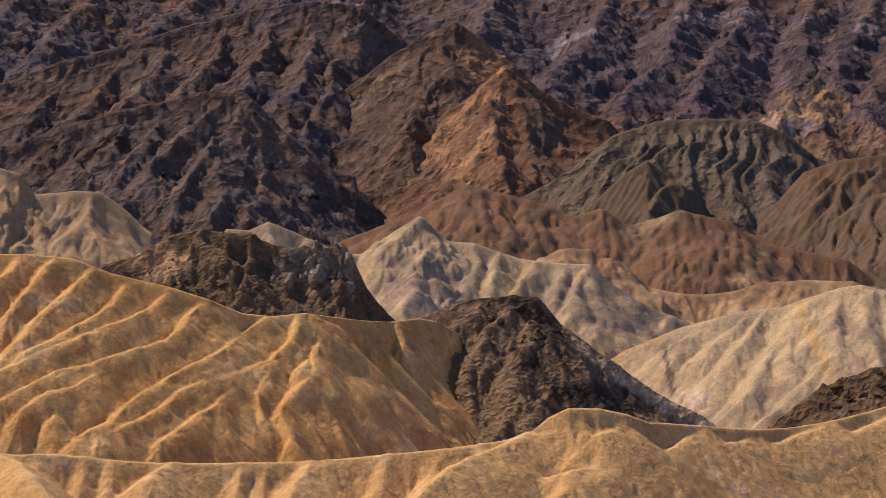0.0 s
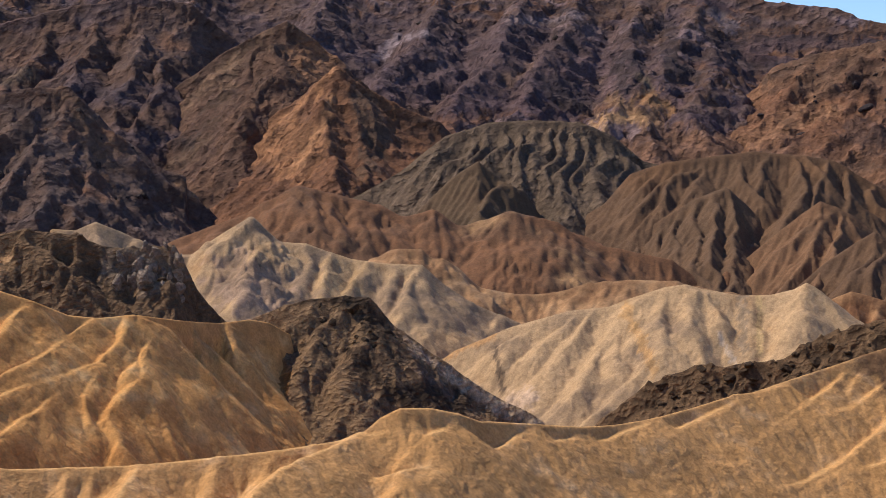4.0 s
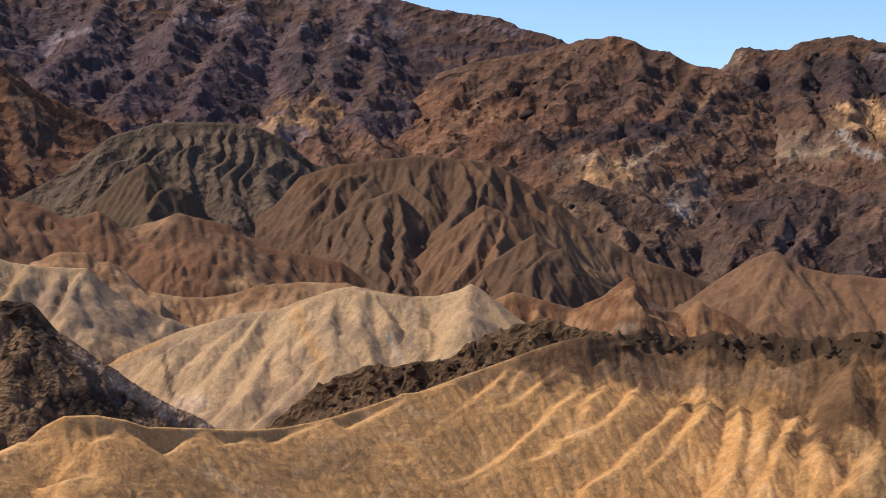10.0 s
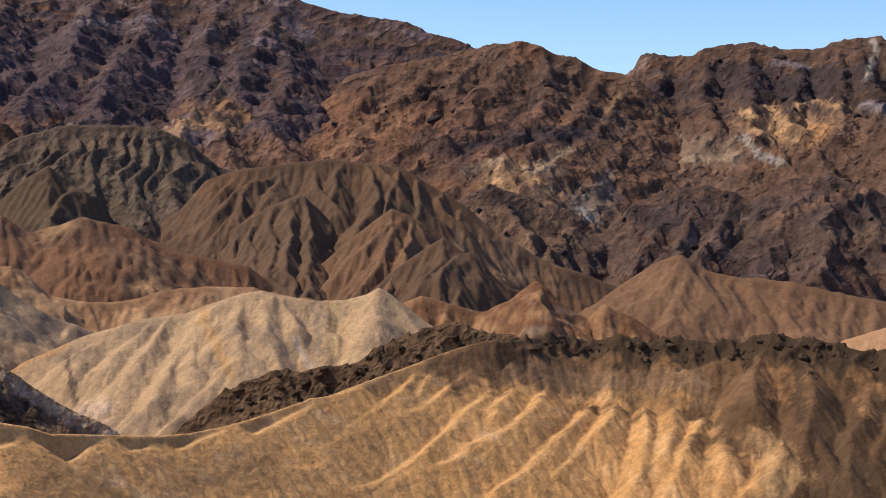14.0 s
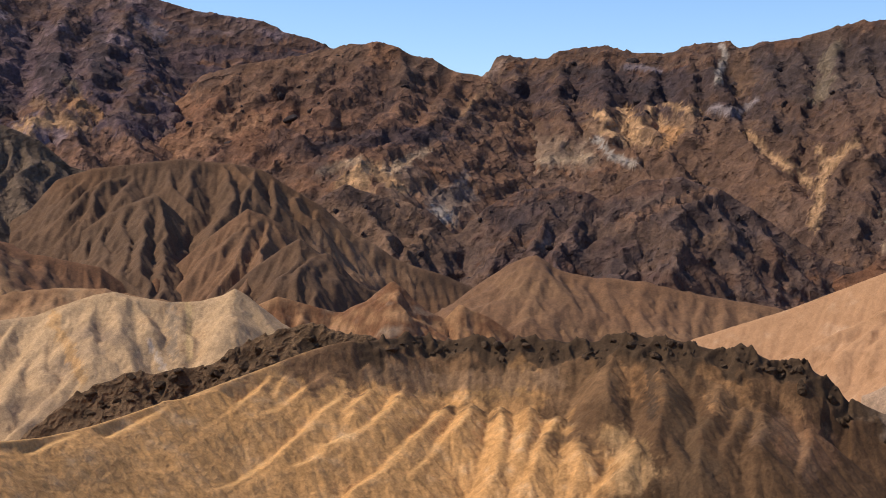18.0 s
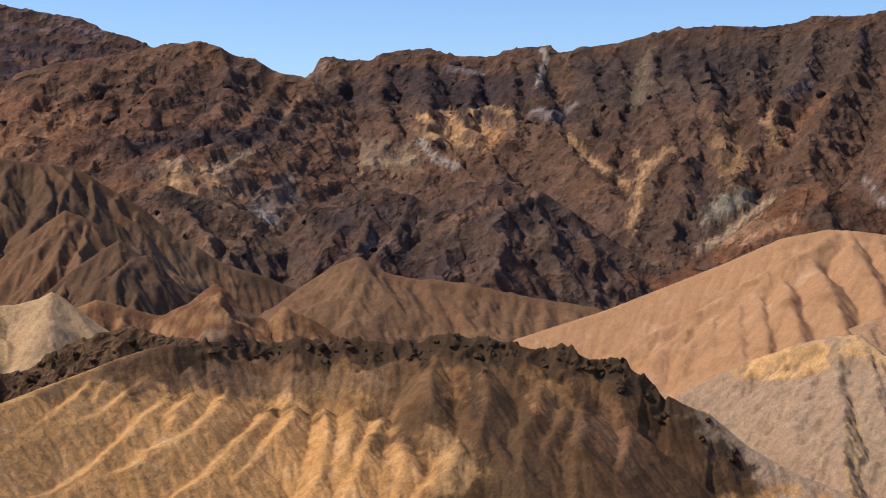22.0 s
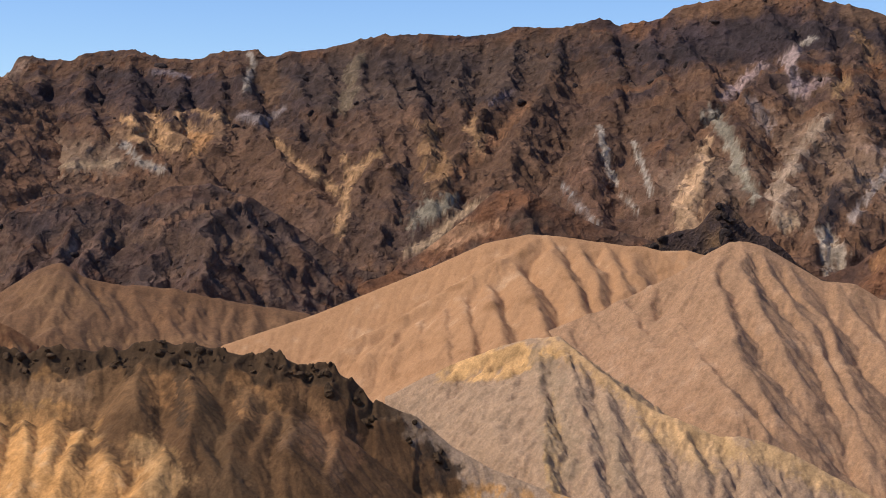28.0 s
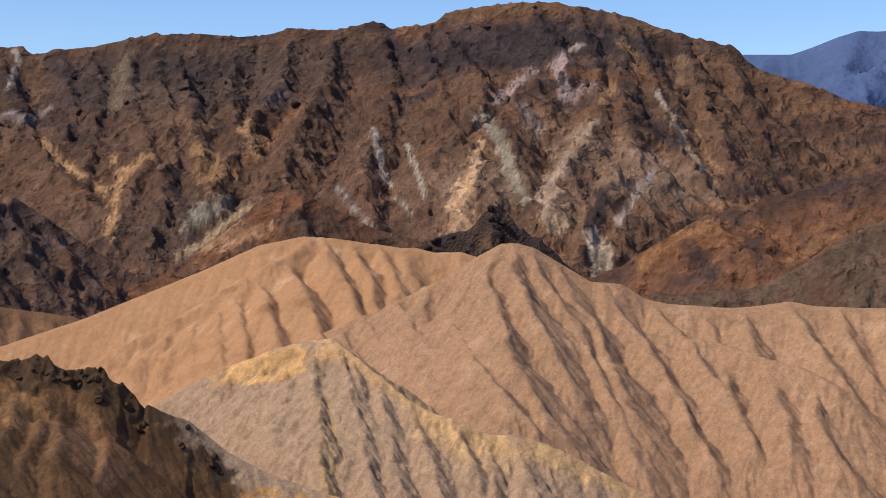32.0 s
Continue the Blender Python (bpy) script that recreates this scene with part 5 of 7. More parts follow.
hill("brown_fluted_hill", "brown foothill cut by long gullies",
     [(11.49, 1243, 61.2), (13.37, 1240, 107.0), (14.63, 1238, 116.2), (16.32, 1236, 120.9), (18.02, 1233, 124.1), (19.72, 1230, 120.9), (20.79, 1229, 116.3), (21.43, 1228, 108.0), (22.92, 1226, 88.8), (24.20, 1224, 66.0), (25.69, 1221, 45.6), (27.81, 1218, 30.0), (29.90, 1215, 12.3)],
     spurs=[[(17.17, 1233, 121.9), (16.32, 1227, 116.0), (15.06, 1217, 106.4), (14.00, 1202, 92.4), (13.37, 1190, 81.1), (12.74, 1199, 70.2), (11.91, 1206, 52.5)], [(17.17, 1233, 121.9), (17.28, 1202, 106.0), (18.02, 1174, 94.1)], [(16.32, 1230, 116.2), (15.90, 1201, 101.5), (15.48, 1187, 93.0)]]
           + [[(15.27, 1226, 109.1), (14.63, 1191, 92.2), (14.00, 1176, 79.6)], [(18.24, 1230, 122.2), (18.02, 1203, 108.3), (17.81, 1180, 96.4)], [(19.30, 1229, 120.9), (19.73, 1192, 101.3), (19.30, 1154, 82.8), (18.87, 1126, 69.7)]]
           + [[(20.58, 1227, 116.2), (20.15, 1186, 96.7), (19.73, 1146, 78.4)]]
           + [[(21.43, 1228, 107.9), (21.43, 1199, 92.6), (21.22, 1175, 83.2)], [(14.42, 1233, 110.6), (13.79, 1215, 97.3), (12.95, 1220, 86.1)], [(22.29, 1227, 96.9), (22.50, 1207, 83.8), (23.14, 1189, 65.8)]]
           + [[(23.14, 1226, 84.8), (23.78, 1219, 70.5), (24.42, 1203, 52.4)], [(23.99, 1224, 69.6), (24.84, 1223, 57.1), (25.27, 1207, 43.4)], [(25.05, 1222, 54.2), (25.69, 1221, 45.5), (25.90, 1203, 34.6)]]
           + [[(26.12, 1220, 42.4), (26.54, 1220, 39.3), (26.75, 1197, 25.9)]]
           + [[(19.73, 1230, 120.8), (20.58, 1199, 101.5), (20.58, 1181, 92.1)], [(13.58, 1232, 104.6), (12.95, 1238, 95.6), (12.33, 1242, 81.5)]],
     slope=0.62, rooted=False, near=260, behind=180, side=1.05, width=1.5, blend=1.5, crag=2, crag_size=26, rough=1, rough_size=14,
     patches=[((24.20, 48.1, 2.77, 35.5), (0.19, 0.108, 0.06), 0.85, 0)], tones=((0.119, 0.067, 0.038), (0.098, 0.057, 0.034), (0.135, 0.072, 0.038), (0.102, 0.057, 0.033)), tone_size=60, rill=4.2, rill_size=10, rill_steps=3, cut=16, cut_run=40, hone=0.0, material=CLAY_FAR, seed=71)
hill("brown_cone_hill", "brown conical foothill with long straight rills",
     [(9.43, 1165, -7.0), (10.67, 1165, 18.4), (11.49, 1164, 31.2), (12.53, 1164, 44.0), (13.58, 1163, 56.9), (14.84, 1163, 74.1), (15.90, 1162, 86.2), (16.89, 1162, 94.0), (17.60, 1161, 82.0), (18.23, 1161, 67.7), (19.09, 1160, 50.5), (20.15, 1160, 26.7)],
     spurs=[[(16.96, 1162, 92.7), (15.90, 1162, 86.1), (15.05, 1163, 76.5), (13.79, 1163, 59.7), (12.74, 1164, 46.5), (11.91, 1164, 36.3), (11.08, 1163, 23.8)], [(16.96, 1161, 92.4), (17.17, 1125, 69.6), (17.28, 1088, 49.1), (16.96, 1032, 26.6)], [(16.43, 1160, 89.3), (16.32, 1116, 65.4), (16.43, 1067, 41.4), (16.53, 1032, 24.8)]]
           + [[(15.79, 1162, 84.9), (15.73, 1119, 61.3), (15.90, 1067, 37.5), (16.11, 1036, 23.5)], [(15.16, 1163, 77.7), (15.05, 1126, 57.1), (15.05, 1079, 33.2)], [(14.42, 1163, 68.3), (14.32, 1137, 52.9), (14.42, 1083, 27.2)]]
           + [[(13.79, 1163, 59.7), (13.58, 1148, 48.6), (13.58, 1109, 28.5)]]
           + [[(12.95, 1164, 49.1), (12.74, 1137, 32.0)], [(17.17, 1162, 89.1), (18.02, 1161, 72.3), (18.13, 1129, 52.9), (17.81, 1076, 33.2)], [(12.22, 1164, 40.1), (12.12, 1143, 27.6)]],
     slope=0.66, rooted=False, near=260, behind=130, side=1.05, width=1.5, blend=1.5, rill=4.2, rill_size=10, hone=0.0, rill_steps=2, cut=10, cut_run=25, rough=1, rough_size=10,
     tones=((0.123, 0.071, 0.041), (0.102, 0.061, 0.037), (0.139, 0.076, 0.041)), tone_size=40, material=CLAY_FAR, seed=72)
hill("brown_cone_hill", "brown conical foothill with a sunlit flank",
     [(15.05, 1092, -3.6), (16.32, 1092, 20.6), (17.60, 1091, 40.9), (18.87, 1091, 61.2), (19.62, 1090, 72.6), (20.30, 1090, 81.5), (20.90, 1090, 77.5), (21.43, 1089, 71.8), (22.07, 1089, 62.1), (23.14, 1088, 41.8), (24.21, 1088, 20.8), (25.27, 1087, -3.3)],
     spurs=[[(20.96, 1090, 76.7), (20.15, 1075, 71.2), (19.09, 1070, 53.3), (18.02, 1064, 33.5), (17.38, 1054, 18.1)], [(20.58, 1085, 75.4), (19.94, 1046, 53.4), (19.30, 1019, 30.8), (18.87, 1007, 18.0)], [(21.11, 1090, 75.1), (20.96, 1053, 57.3), (20.37, 994, 31.5), (20.15, 976, 21.1)]]
           + [[(21.33, 1089, 72.8), (21.86, 1074, 57.2), (21.75, 1026, 34.4), (21.43, 993, 22.3)], [(21.97, 1089, 63.6), (22.71, 1087, 49.1), (22.93, 1051, 26.0)], [(20.15, 1079, 71.3), (19.51, 1064, 57.2), (18.45, 1052, 33.8), (18.02, 1036, 18.8)]]
           + [[(22.50, 1089, 53.8), (23.35, 1087, 37.0), (23.57, 1066, 21.5)]]
           + [[(19.09, 1076, 53.2), (18.45, 1067, 41.4), (17.81, 1049, 22.2)]],
     slope=0.66, rooted=False, near=240, behind=120, side=1.05, width=1.5, blend=1.5, rill=4.2, rill_size=10, hone=0.0, rill_steps=2, cut=9, cut_run=25, rough=1, rough_size=10,
     tones=((0.131, 0.074, 0.041), (0.156, 0.083, 0.045), (0.115, 0.066, 0.039)), tone_size=40, material=CLAY_FAR, seed=73)
hill("brown_cone_hill", "low brown cone with ribbed slopes",
     [(18.02, 1005, 1.2), (19.30, 1005, 21.8), (20.58, 1005, 41.7), (21.43, 1005, 51.8), (22.22, 1004, 60.8), (22.93, 1004, 51.8), (23.57, 1004, 42.5), (24.42, 1004, 31.3), (25.48, 1004, 20.2), (26.97, 1003, -2.0)],
     spurs=[[(22.97, 1004, 51.1), (22.29, 972, 43.0), (21.86, 948, 27.5)], [(23.14, 1004, 48.7), (23.35, 992, 39.0), (23.46, 958, 20.1)], [(23.46, 1004, 44.0), (24.20, 1004, 34.0), (24.63, 992, 22.4)]]
           + [[(22.61, 1000, 53.7), (21.65, 970, 35.8), (21.11, 958, 23.6)], [(23.05, 1004, 49.9), (22.82, 978, 39.3), (22.61, 940, 22.6)], [(23.99, 1004, 36.8), (24.84, 1004, 26.8), (25.37, 1002, 20.2)]],
     slope=0.66, rooted=False, near=210, behind=110, side=1.05, width=1.5, blend=1.5, rill=4.2, rill_size=10, hone=0.0, rill_steps=2, cut=8, cut_run=22, rough=1, rough_size=10,
     tones=((0.111, 0.063, 0.036), (0.092, 0.054, 0.033), (0.127, 0.070, 0.037)), tone_size=40, material=CLAY_FAR, seed=74)
hill("grey_cone_hill", "small grey-brown cone below the fluted hill",
     [(4.39, 1250, 55.1), (5.66, 1250, 82.9), (6.71, 1249, 105.0), (7.65, 1248, 118.3), (8.38, 1248, 105.8), (9.22, 1247, 89.6), (10.47, 1246, 64.4)],
     spurs=[[(8.93, 1247, 95.2), (8.42, 1233, 97.2), (7.61, 1172, 78.3)], [(8.93, 1247, 95.2), (9.44, 1247, 85.1), (10.26, 1246, 68.6)], [(8.93, 1247, 95.2), (8.93, 1243, 93.1), (8.82, 1204, 74.5)]]
           + [[(8.42, 1242, 102.0), (8.01, 1192, 82.9)], [(9.64, 1247, 81.0), (9.64, 1244, 79.5)]],
     slope=0.66, rooted=False, near=200, behind=110, side=1.05, width=1.5, blend=1.5, rill=4.2, rill_size=10, hone=0.0, cut=8, cut_run=20, rough=1.5, rough_size=10,
     tones=((0.075, 0.048, 0.029), (0.097, 0.061, 0.036), (0.070, 0.041, 0.025)), tone_size=50, rill_steps=2, material=CLAY_FAR, seed=75)
hill("red_clay_ridge", "low red-brown ridge of bare clay",
     [(-4.77, 1080, 43.7), (-2.86, 1080, 59.8), (-0.94, 1080, 73.8), (0.34, 1079, 85.9), (0.98, 1079, 91.9), (2.47, 1076, 85.8), (3.75, 1074, 79.0), (4.60, 1073, 68.6), (5.87, 1071, 74.9), (6.92, 1070, 61.8), (8.18, 1068, 69.7), (9.01, 1066, 73.6), (10.67, 1064, 66.9), (11.70, 1062, 52.1), (12.92, 1061, 48.3), (14.93, 1058, 40.8), (16.32, 1056, 21.9), (16.91, 1055, 33.6), (19.30, 1051, 6.4)],
     spurs=[[(9.01, 1066, 73.6), (8.39, 1038, 56.0), (6.92, 1043, 48.3)], [(9.01, 1066, 73.6), (10.05, 1031, 52.3), (10.67, 1006, 37.8)], [(5.87, 1071, 74.9), (5.66, 1043, 59.8), (4.60, 1040, 52.1)], [(3.75, 1074, 79.0), (3.11, 1038, 63.7)], [(0.98, 1079, 91.9), (0.13, 1063, 75.6)]],
     slope=0.5, near=190, behind=130, side=0.6, width=3, blend=4, rough=0.8, rough_size=10,
     ribs=(-6.0, 13.0, 0.7, 0.44, 0.0, 80), tones=((0.125, 0.066, 0.037), (0.16, 0.077, 0.039), (0.115, 0.062, 0.036), SAND), tone_size=50, rill=5, rill_size=16, cut=12, cut_run=25, hone=0.0, rill_steps=3, material=CLAY_FAR, seed=81)
hill("tan_hill", "smooth tan-brown clay hill with shallow gullies",
     [(26.04, 972, -3.4), (27.32, 970, 5.7), (28.60, 969, 25.7), (30.09, 967, 43.8), (30.84, 966, 48.9), (32.01, 964, 40.3), (33.29, 962, 35.4), (34.98, 960, 33.4), (36.87, 958, 26.5), (39.99, 953, 18.3), (42.04, 951, 6.7)],
     spurs=[[(30.84, 966, 48.9), (30.52, 933, 30.4), (29.03, 926, 9.9)], [(30.84, 966, 48.9), (32.01, 937, 26.9), (32.86, 905, 7.9)], [(28.60, 969, 25.7), (27.75, 961, 8.0)], [(34.13, 961, 34.4), (34.98, 927, 17.1), (35.40, 905, 4.7)]],
     slope=0.5, near=190, behind=120, side=0.6, width=2.5, blend=4, rough=0.8, rough_size=15,
     ribs=(24.0, 41.0, 0.75, 0.44, 0.0, 90), tones=((0.165, 0.085, 0.043), (0.14, 0.076, 0.042), (0.21, 0.118, 0.06)), tone_size=60, rill=3.5, rill_size=13, cut=12, cut_run=25, hone=0.0, rill_steps=3, material=CLAY_FAR, seed=91)
hill("yellow_cliff", "ochre-yellow cliff of eroded clay",
     [(20.58, 853, 22.8), (21.43, 852, 27.9), (22.50, 852, 23.6), (23.57, 851, 19.2), (24.42, 850, 19.9), (25.06, 850, 29.4), (25.69, 850, 36.4), (26.22, 849, 32.0), (26.75, 849, 20.1), (27.28, 848, 9.2), (28.23, 848, 23.4), (29.28, 847, 17.3), (30.53, 846, 5.1)],
     spurs=[[(25.69, 850, 36.4), (26.22, 833, 23.9), (26.97, 837, 9.8)], [(22.72, 852, 22.7), (22.50, 833, 14.4)], [(23.99, 850, 19.2), (23.57, 832, 9.9)], [(28.23, 848, 23.4), (27.81, 837, 11.5)], [(25.69, 850, 36.4), (24.85, 842, 20.3)], [(25.69, 850, 36.4), (25.91, 826, 18.1)]],
     slope=0.7, near=150, behind=90, side=0.8, width=1.5, blend=1.2, rough=1.2, rough_size=9,
     tones=(OCHRE, (0.27, 0.145, 0.07), RUST, ASH), tone_size=16, rill=3.5, rill_size=11, cut=8, cut_run=12, hone=0.0, rill_steps=3, material=CLAY_FAR, seed=101)
hill("orange_hummock_ridge", "low orange and grey hummocky clay ridge",
     [(3.27, 818, 41.5), (4.72, 818, 50.5), (5.56, 817, 50.5), (6.19, 817, 41.4), (6.83, 817, 30.8), (8.09, 816, 28.7), (9.37, 815, 26.2), (10.65, 815, 27.7), (11.93, 814, 32.9), (13.21, 813, 34.4), (14.91, 813, 33.9), (17.47, 811, 26.5), (19.58, 810, 20.7), (21.68, 809, 15.0)],
     spurs=[[(11.93, 814, 32.9), (11.50, 800, 23.9)], [(8.09, 816, 28.7), (7.67, 799, 21.0)]],
     ribs=(4.0, 20.0, 0.9, 0.46, 0.0, 70), slope=0.5, near=130, behind=90, side=0.6, width=2, blend=3, rough=1.5, rough_size=12,
     tones=(SAND, (0.21, 0.11, 0.055), (0.33, 0.19, 0.095), ASH), tone_size=22, rill=3, rill_size=11, cut=5, cut_run=15, hone=0.0, rill_steps=3, material=CLAY_FAR, seed=111)

# ---- pale middle hills ----
hill("grey_pale_hill", "pale grey-yellow clay hill with soft ribs",
     [(-21.98, 760, 83.4), (-18.22, 756, 86.5), (-16.27, 753, 89.9), (-15.48, 751, 87.3), (-15.09, 750, 77.3), (-14.29, 749, 78.2), (-13.69, 747, 79.5), (-12.98, 746, 79.0), (-12.27, 745, 70.1), (-11.25, 742, 59.8), (-10.43, 741, 53.0), (-9.18, 738, 43.5), (-7.72, 735, 30.0)],
     spurs=[[(-12.98, 746, 79.0), (-13.28, 723, 65.0), (-13.69, 706, 54.7)], [(-12.98, 746, 79.0), (-12.07, 735, 62.5), (-11.66, 723, 51.9)], [(-15.88, 752, 88.6), (-15.09, 734, 67.7), (-14.69, 711, 54.7)]],
     slope=0.6, near=120, behind=90, side=0.7, width=1.5, blend=2, rough=0.8, rough_size=10, rubble=(-22, -15.2, -70, 0, 5.0, 7.0),
     tones=(ASH, SAND, ASH), tone_size=30, rill=3, rill_size=15, cut=6, cut_run=14, hone=0.5, rill_steps=2, material=CLAY_FAR, seed=121)
hill("cream_hill", "cream-coloured clay hill with rocky slopes",
     [(-8.98, 654, 43.0), (-8.14, 654, 61.0), (-7.30, 654, 60.3), (-6.56, 653, 64.0), (-5.62, 653, 59.8), (-4.77, 652, 55.0), (-3.92, 652, 50.2), (-3.07, 652, 50.2), (-2.01, 651, 58.6), (-0.90, 650, 66.4), (-0.30, 650, 57.4), (0.34, 650, 55.5), (1.19, 649, 55.0), (2.05, 649, 51.4), (2.90, 649, 48.3), (3.96, 648, 46.6), (5.02, 647, 46.0), (5.55, 647, 46.0), (6.29, 647, 38.3), (7.35, 646, 30.0), (9.23, 645, 21.4), (10.89, 645, 5.6)],
     spurs=[[(-0.90, 650, 66.4), (-2.01, 643, 55.1), (-3.07, 641, 45.5)], [(2.05, 649, 51.4), (1.84, 620, 39.1), (1.41, 602, 33.0)], [(3.54, 648, 47.3), (2.48, 615, 34.7)], [(5.45, 646, 45.5), (4.81, 613, 30.3), (4.18, 585.7, 18.5)], [(5.45, 646, 45.5), (5.87, 624, 32.2), (6.51, 604, 17.4)], [(6.72, 641, 32.6), (7.35, 625, 20.6)]],
     ribs=(-6.5, 9.0, 1.5, 0.5, -0.015, 75), slope=0.6, near=120, behind=90, side=0.9, width=2, blend=0.8, rough=0.3, rough_size=4, rubble=(-2.0, 0.9, -52, -2, 3.2, 5.0),
     lit_tops=CREAM, tones=(SAND, CREAM, ASH, CREAM), tone_size=25, patches=[((-0.83, 39.5, 1.60, 15.8), (0.25, 0.165, 0.115), 0.8, 0), ((2.58, 41.0, 1.28, 10.6), (0.38, 0.24, 0.12), 0.7, 0)], rill=1.8, rill_size=11, cut=9, cut_run=18, hone=0.0, rill_steps=3, material=CLAY, seed=131)
hill("white_hill", "broad whitish clay hill streaked with orange",
     [(5.35, 577, -2.2), (6.19, 577, 10.5), (6.82, 577, 14.8), (8.94, 576, 24.0), (11.07, 574, 30.2), (12.57, 574, 31.9), (13.42, 573, 35.2), (14.70, 573, 39.5), (15.45, 572, 40.6), (15.98, 572, 39.1), (17.47, 571, 36.6), (18.53, 571, 36.9), (19.37, 570, 39.1), (19.83, 570, 41.6), (20.42, 570, 37.7), (20.95, 570, 31.8), (21.68, 569, 27.3), (22.93, 569, 20.1), (24.37, 568, 12.1)],
     spurs=[[(14.71, 573, 39.3), (13.44, 568, 32.6), (12.38, 554, 21.0), (11.75, 538, 12.2), (11.23, 526, 5.6), (10.18, 513, -4.3)], [(12.18, 574, 31.4), (11.34, 560, 22.8), (10.50, 543, 11.9), (9.87, 527, 1.8)], [(14.71, 573, 39.3), (14.39, 555, 29.0), (14.71, 536, 20.1), (13.44, 524, 9.5), (12.17, 512, -0.7), (11.33, 505, -5.3)]]
           + [[(15.98, 569, 37.7), (16.62, 555, 29.0), (17.47, 536, 18.0)], [(19.82, 569, 40.9), (19.61, 549, 29.2), (19.18, 535, 20.0)], [(17.69, 571, 36.5), (17.79, 553, 27.0), (17.69, 536, 18.0)]]
           + [[(10.09, 572, 24.8), (8.84, 567, 18.4), (7.81, 564, 12.5)]]
           + [[(13.44, 569, 32.5), (12.81, 555, 22.9), (13.02, 537, 14.2), (12.17, 525, 5.6)], [(19.82, 569, 40.9), (20.67, 567, 33.5), (21.10, 564, 27.4)], [(11.13, 572, 28.3), (10.08, 559, 18.8), (9.25, 547, 9.7)]]
           + [[(15.56, 569, 38.8), (15.56, 548, 27.3), (15.98, 529, 16.6)]],
     slope=0.62, rooted=False, near=115, behind=90, side=0.85, width=2.2, blend=0.8, rough=0.25, rough_size=4,
     lit_tops=CREAM, tones=(SAND, CREAM, CREAM, ASH), tone_size=28, rock_light_bands=[([(8.35, 16.1), (8.47, 8.6), (8.58, 2.5)], (1.3, 1.5), (0.08, 0.055, 0.04), 0.8), ([(13.21, 34.6), (13.31, 28.6), (13.74, 21.6), (14.27, 12.7)], (1.5, 2.6), (0.42, 0.23, 0.09), 0.7),
            ([(17.47, 36.5), (17.53, 19.6)], (2.1, 2.1), (0.21, 0.15, 0.1), 0.8), ([(18.1, 36.6), (18.15, 17.7)], (1.3, 1.5), (0.42, 0.28, 0.13), 0.8),
            ([(8.2, 20.8), (7.24, 16.8), (6.4, 12.3)], (1.9, 1.7), (0.42, 0.22, 0.09), 0.8), ([(9.79, 2.9), (8.94, -1.5)], (3.0, 4.3), (0.42, 0.29, 0.2), 0.8),
            ([(16.62, 24.1), (17.15, 15.3)], (0.9, 1.7), (0.45, 0.34, 0.25), 0.8)],
     rill=0.9, rill_size=6, cut=8, cut_run=20, hone=0.4, fine=0.95, rill_steps=3, material=CLAY, seed=141)

# ---- dark buttes ----
hill("dark_rock_ridge", "dark brown volcanic rock ridge with pale crags",
     [(-13.69, 536, 38.5), (-12.68, 535, 48.2), (-11.66, 534, 51.7), (-10.22, 533, 58.9), (-9.18, 533, 60.7), (-8.14, 532, 60.3), (-7.09, 531, 59.5), (-6.25, 531, 54.8), (-5.40, 530, 54.0), (-4.77, 530, 55.6), (-3.71, 529, 55.6), (-3.39, 529, 50.0), (-2.86, 529, 40.2), (-2.01, 528, 30.4), (-0.94, 527, 22.6)],
     spurs=[[(-9.18, 532.8, 60.7), (-7.30, 515.5, 48.4), (-5.62, 508.9, 39.1)], [(-10.22, 533.5, 58.9), (-9.81, 522.6, 52.2), (-10.22, 513.4, 44.8)]],
     slope=0.7, near=85, behind=70, side=0.8, width=0.8, blend=1.5, crag=3, crag_size=9, rough=2, rough_size=6,
     tones=(BASALT, (0.1, 0.06, 0.034), BASALT_BROWN, (0.14, 0.085, 0.048)), tone_size=14, patches=[((-4.77, 48.3, 1.60, 9.7), (0.16, 0.11, 0.075), 0.8, 0), ((-10.43, 49.4, 1.28, 6.8), SAND, 0.8, 0)], rill=3, rill_size=12, cut=4, cut_run=10, fine=1.2, material=CRAG, category="ridge", seed=151)
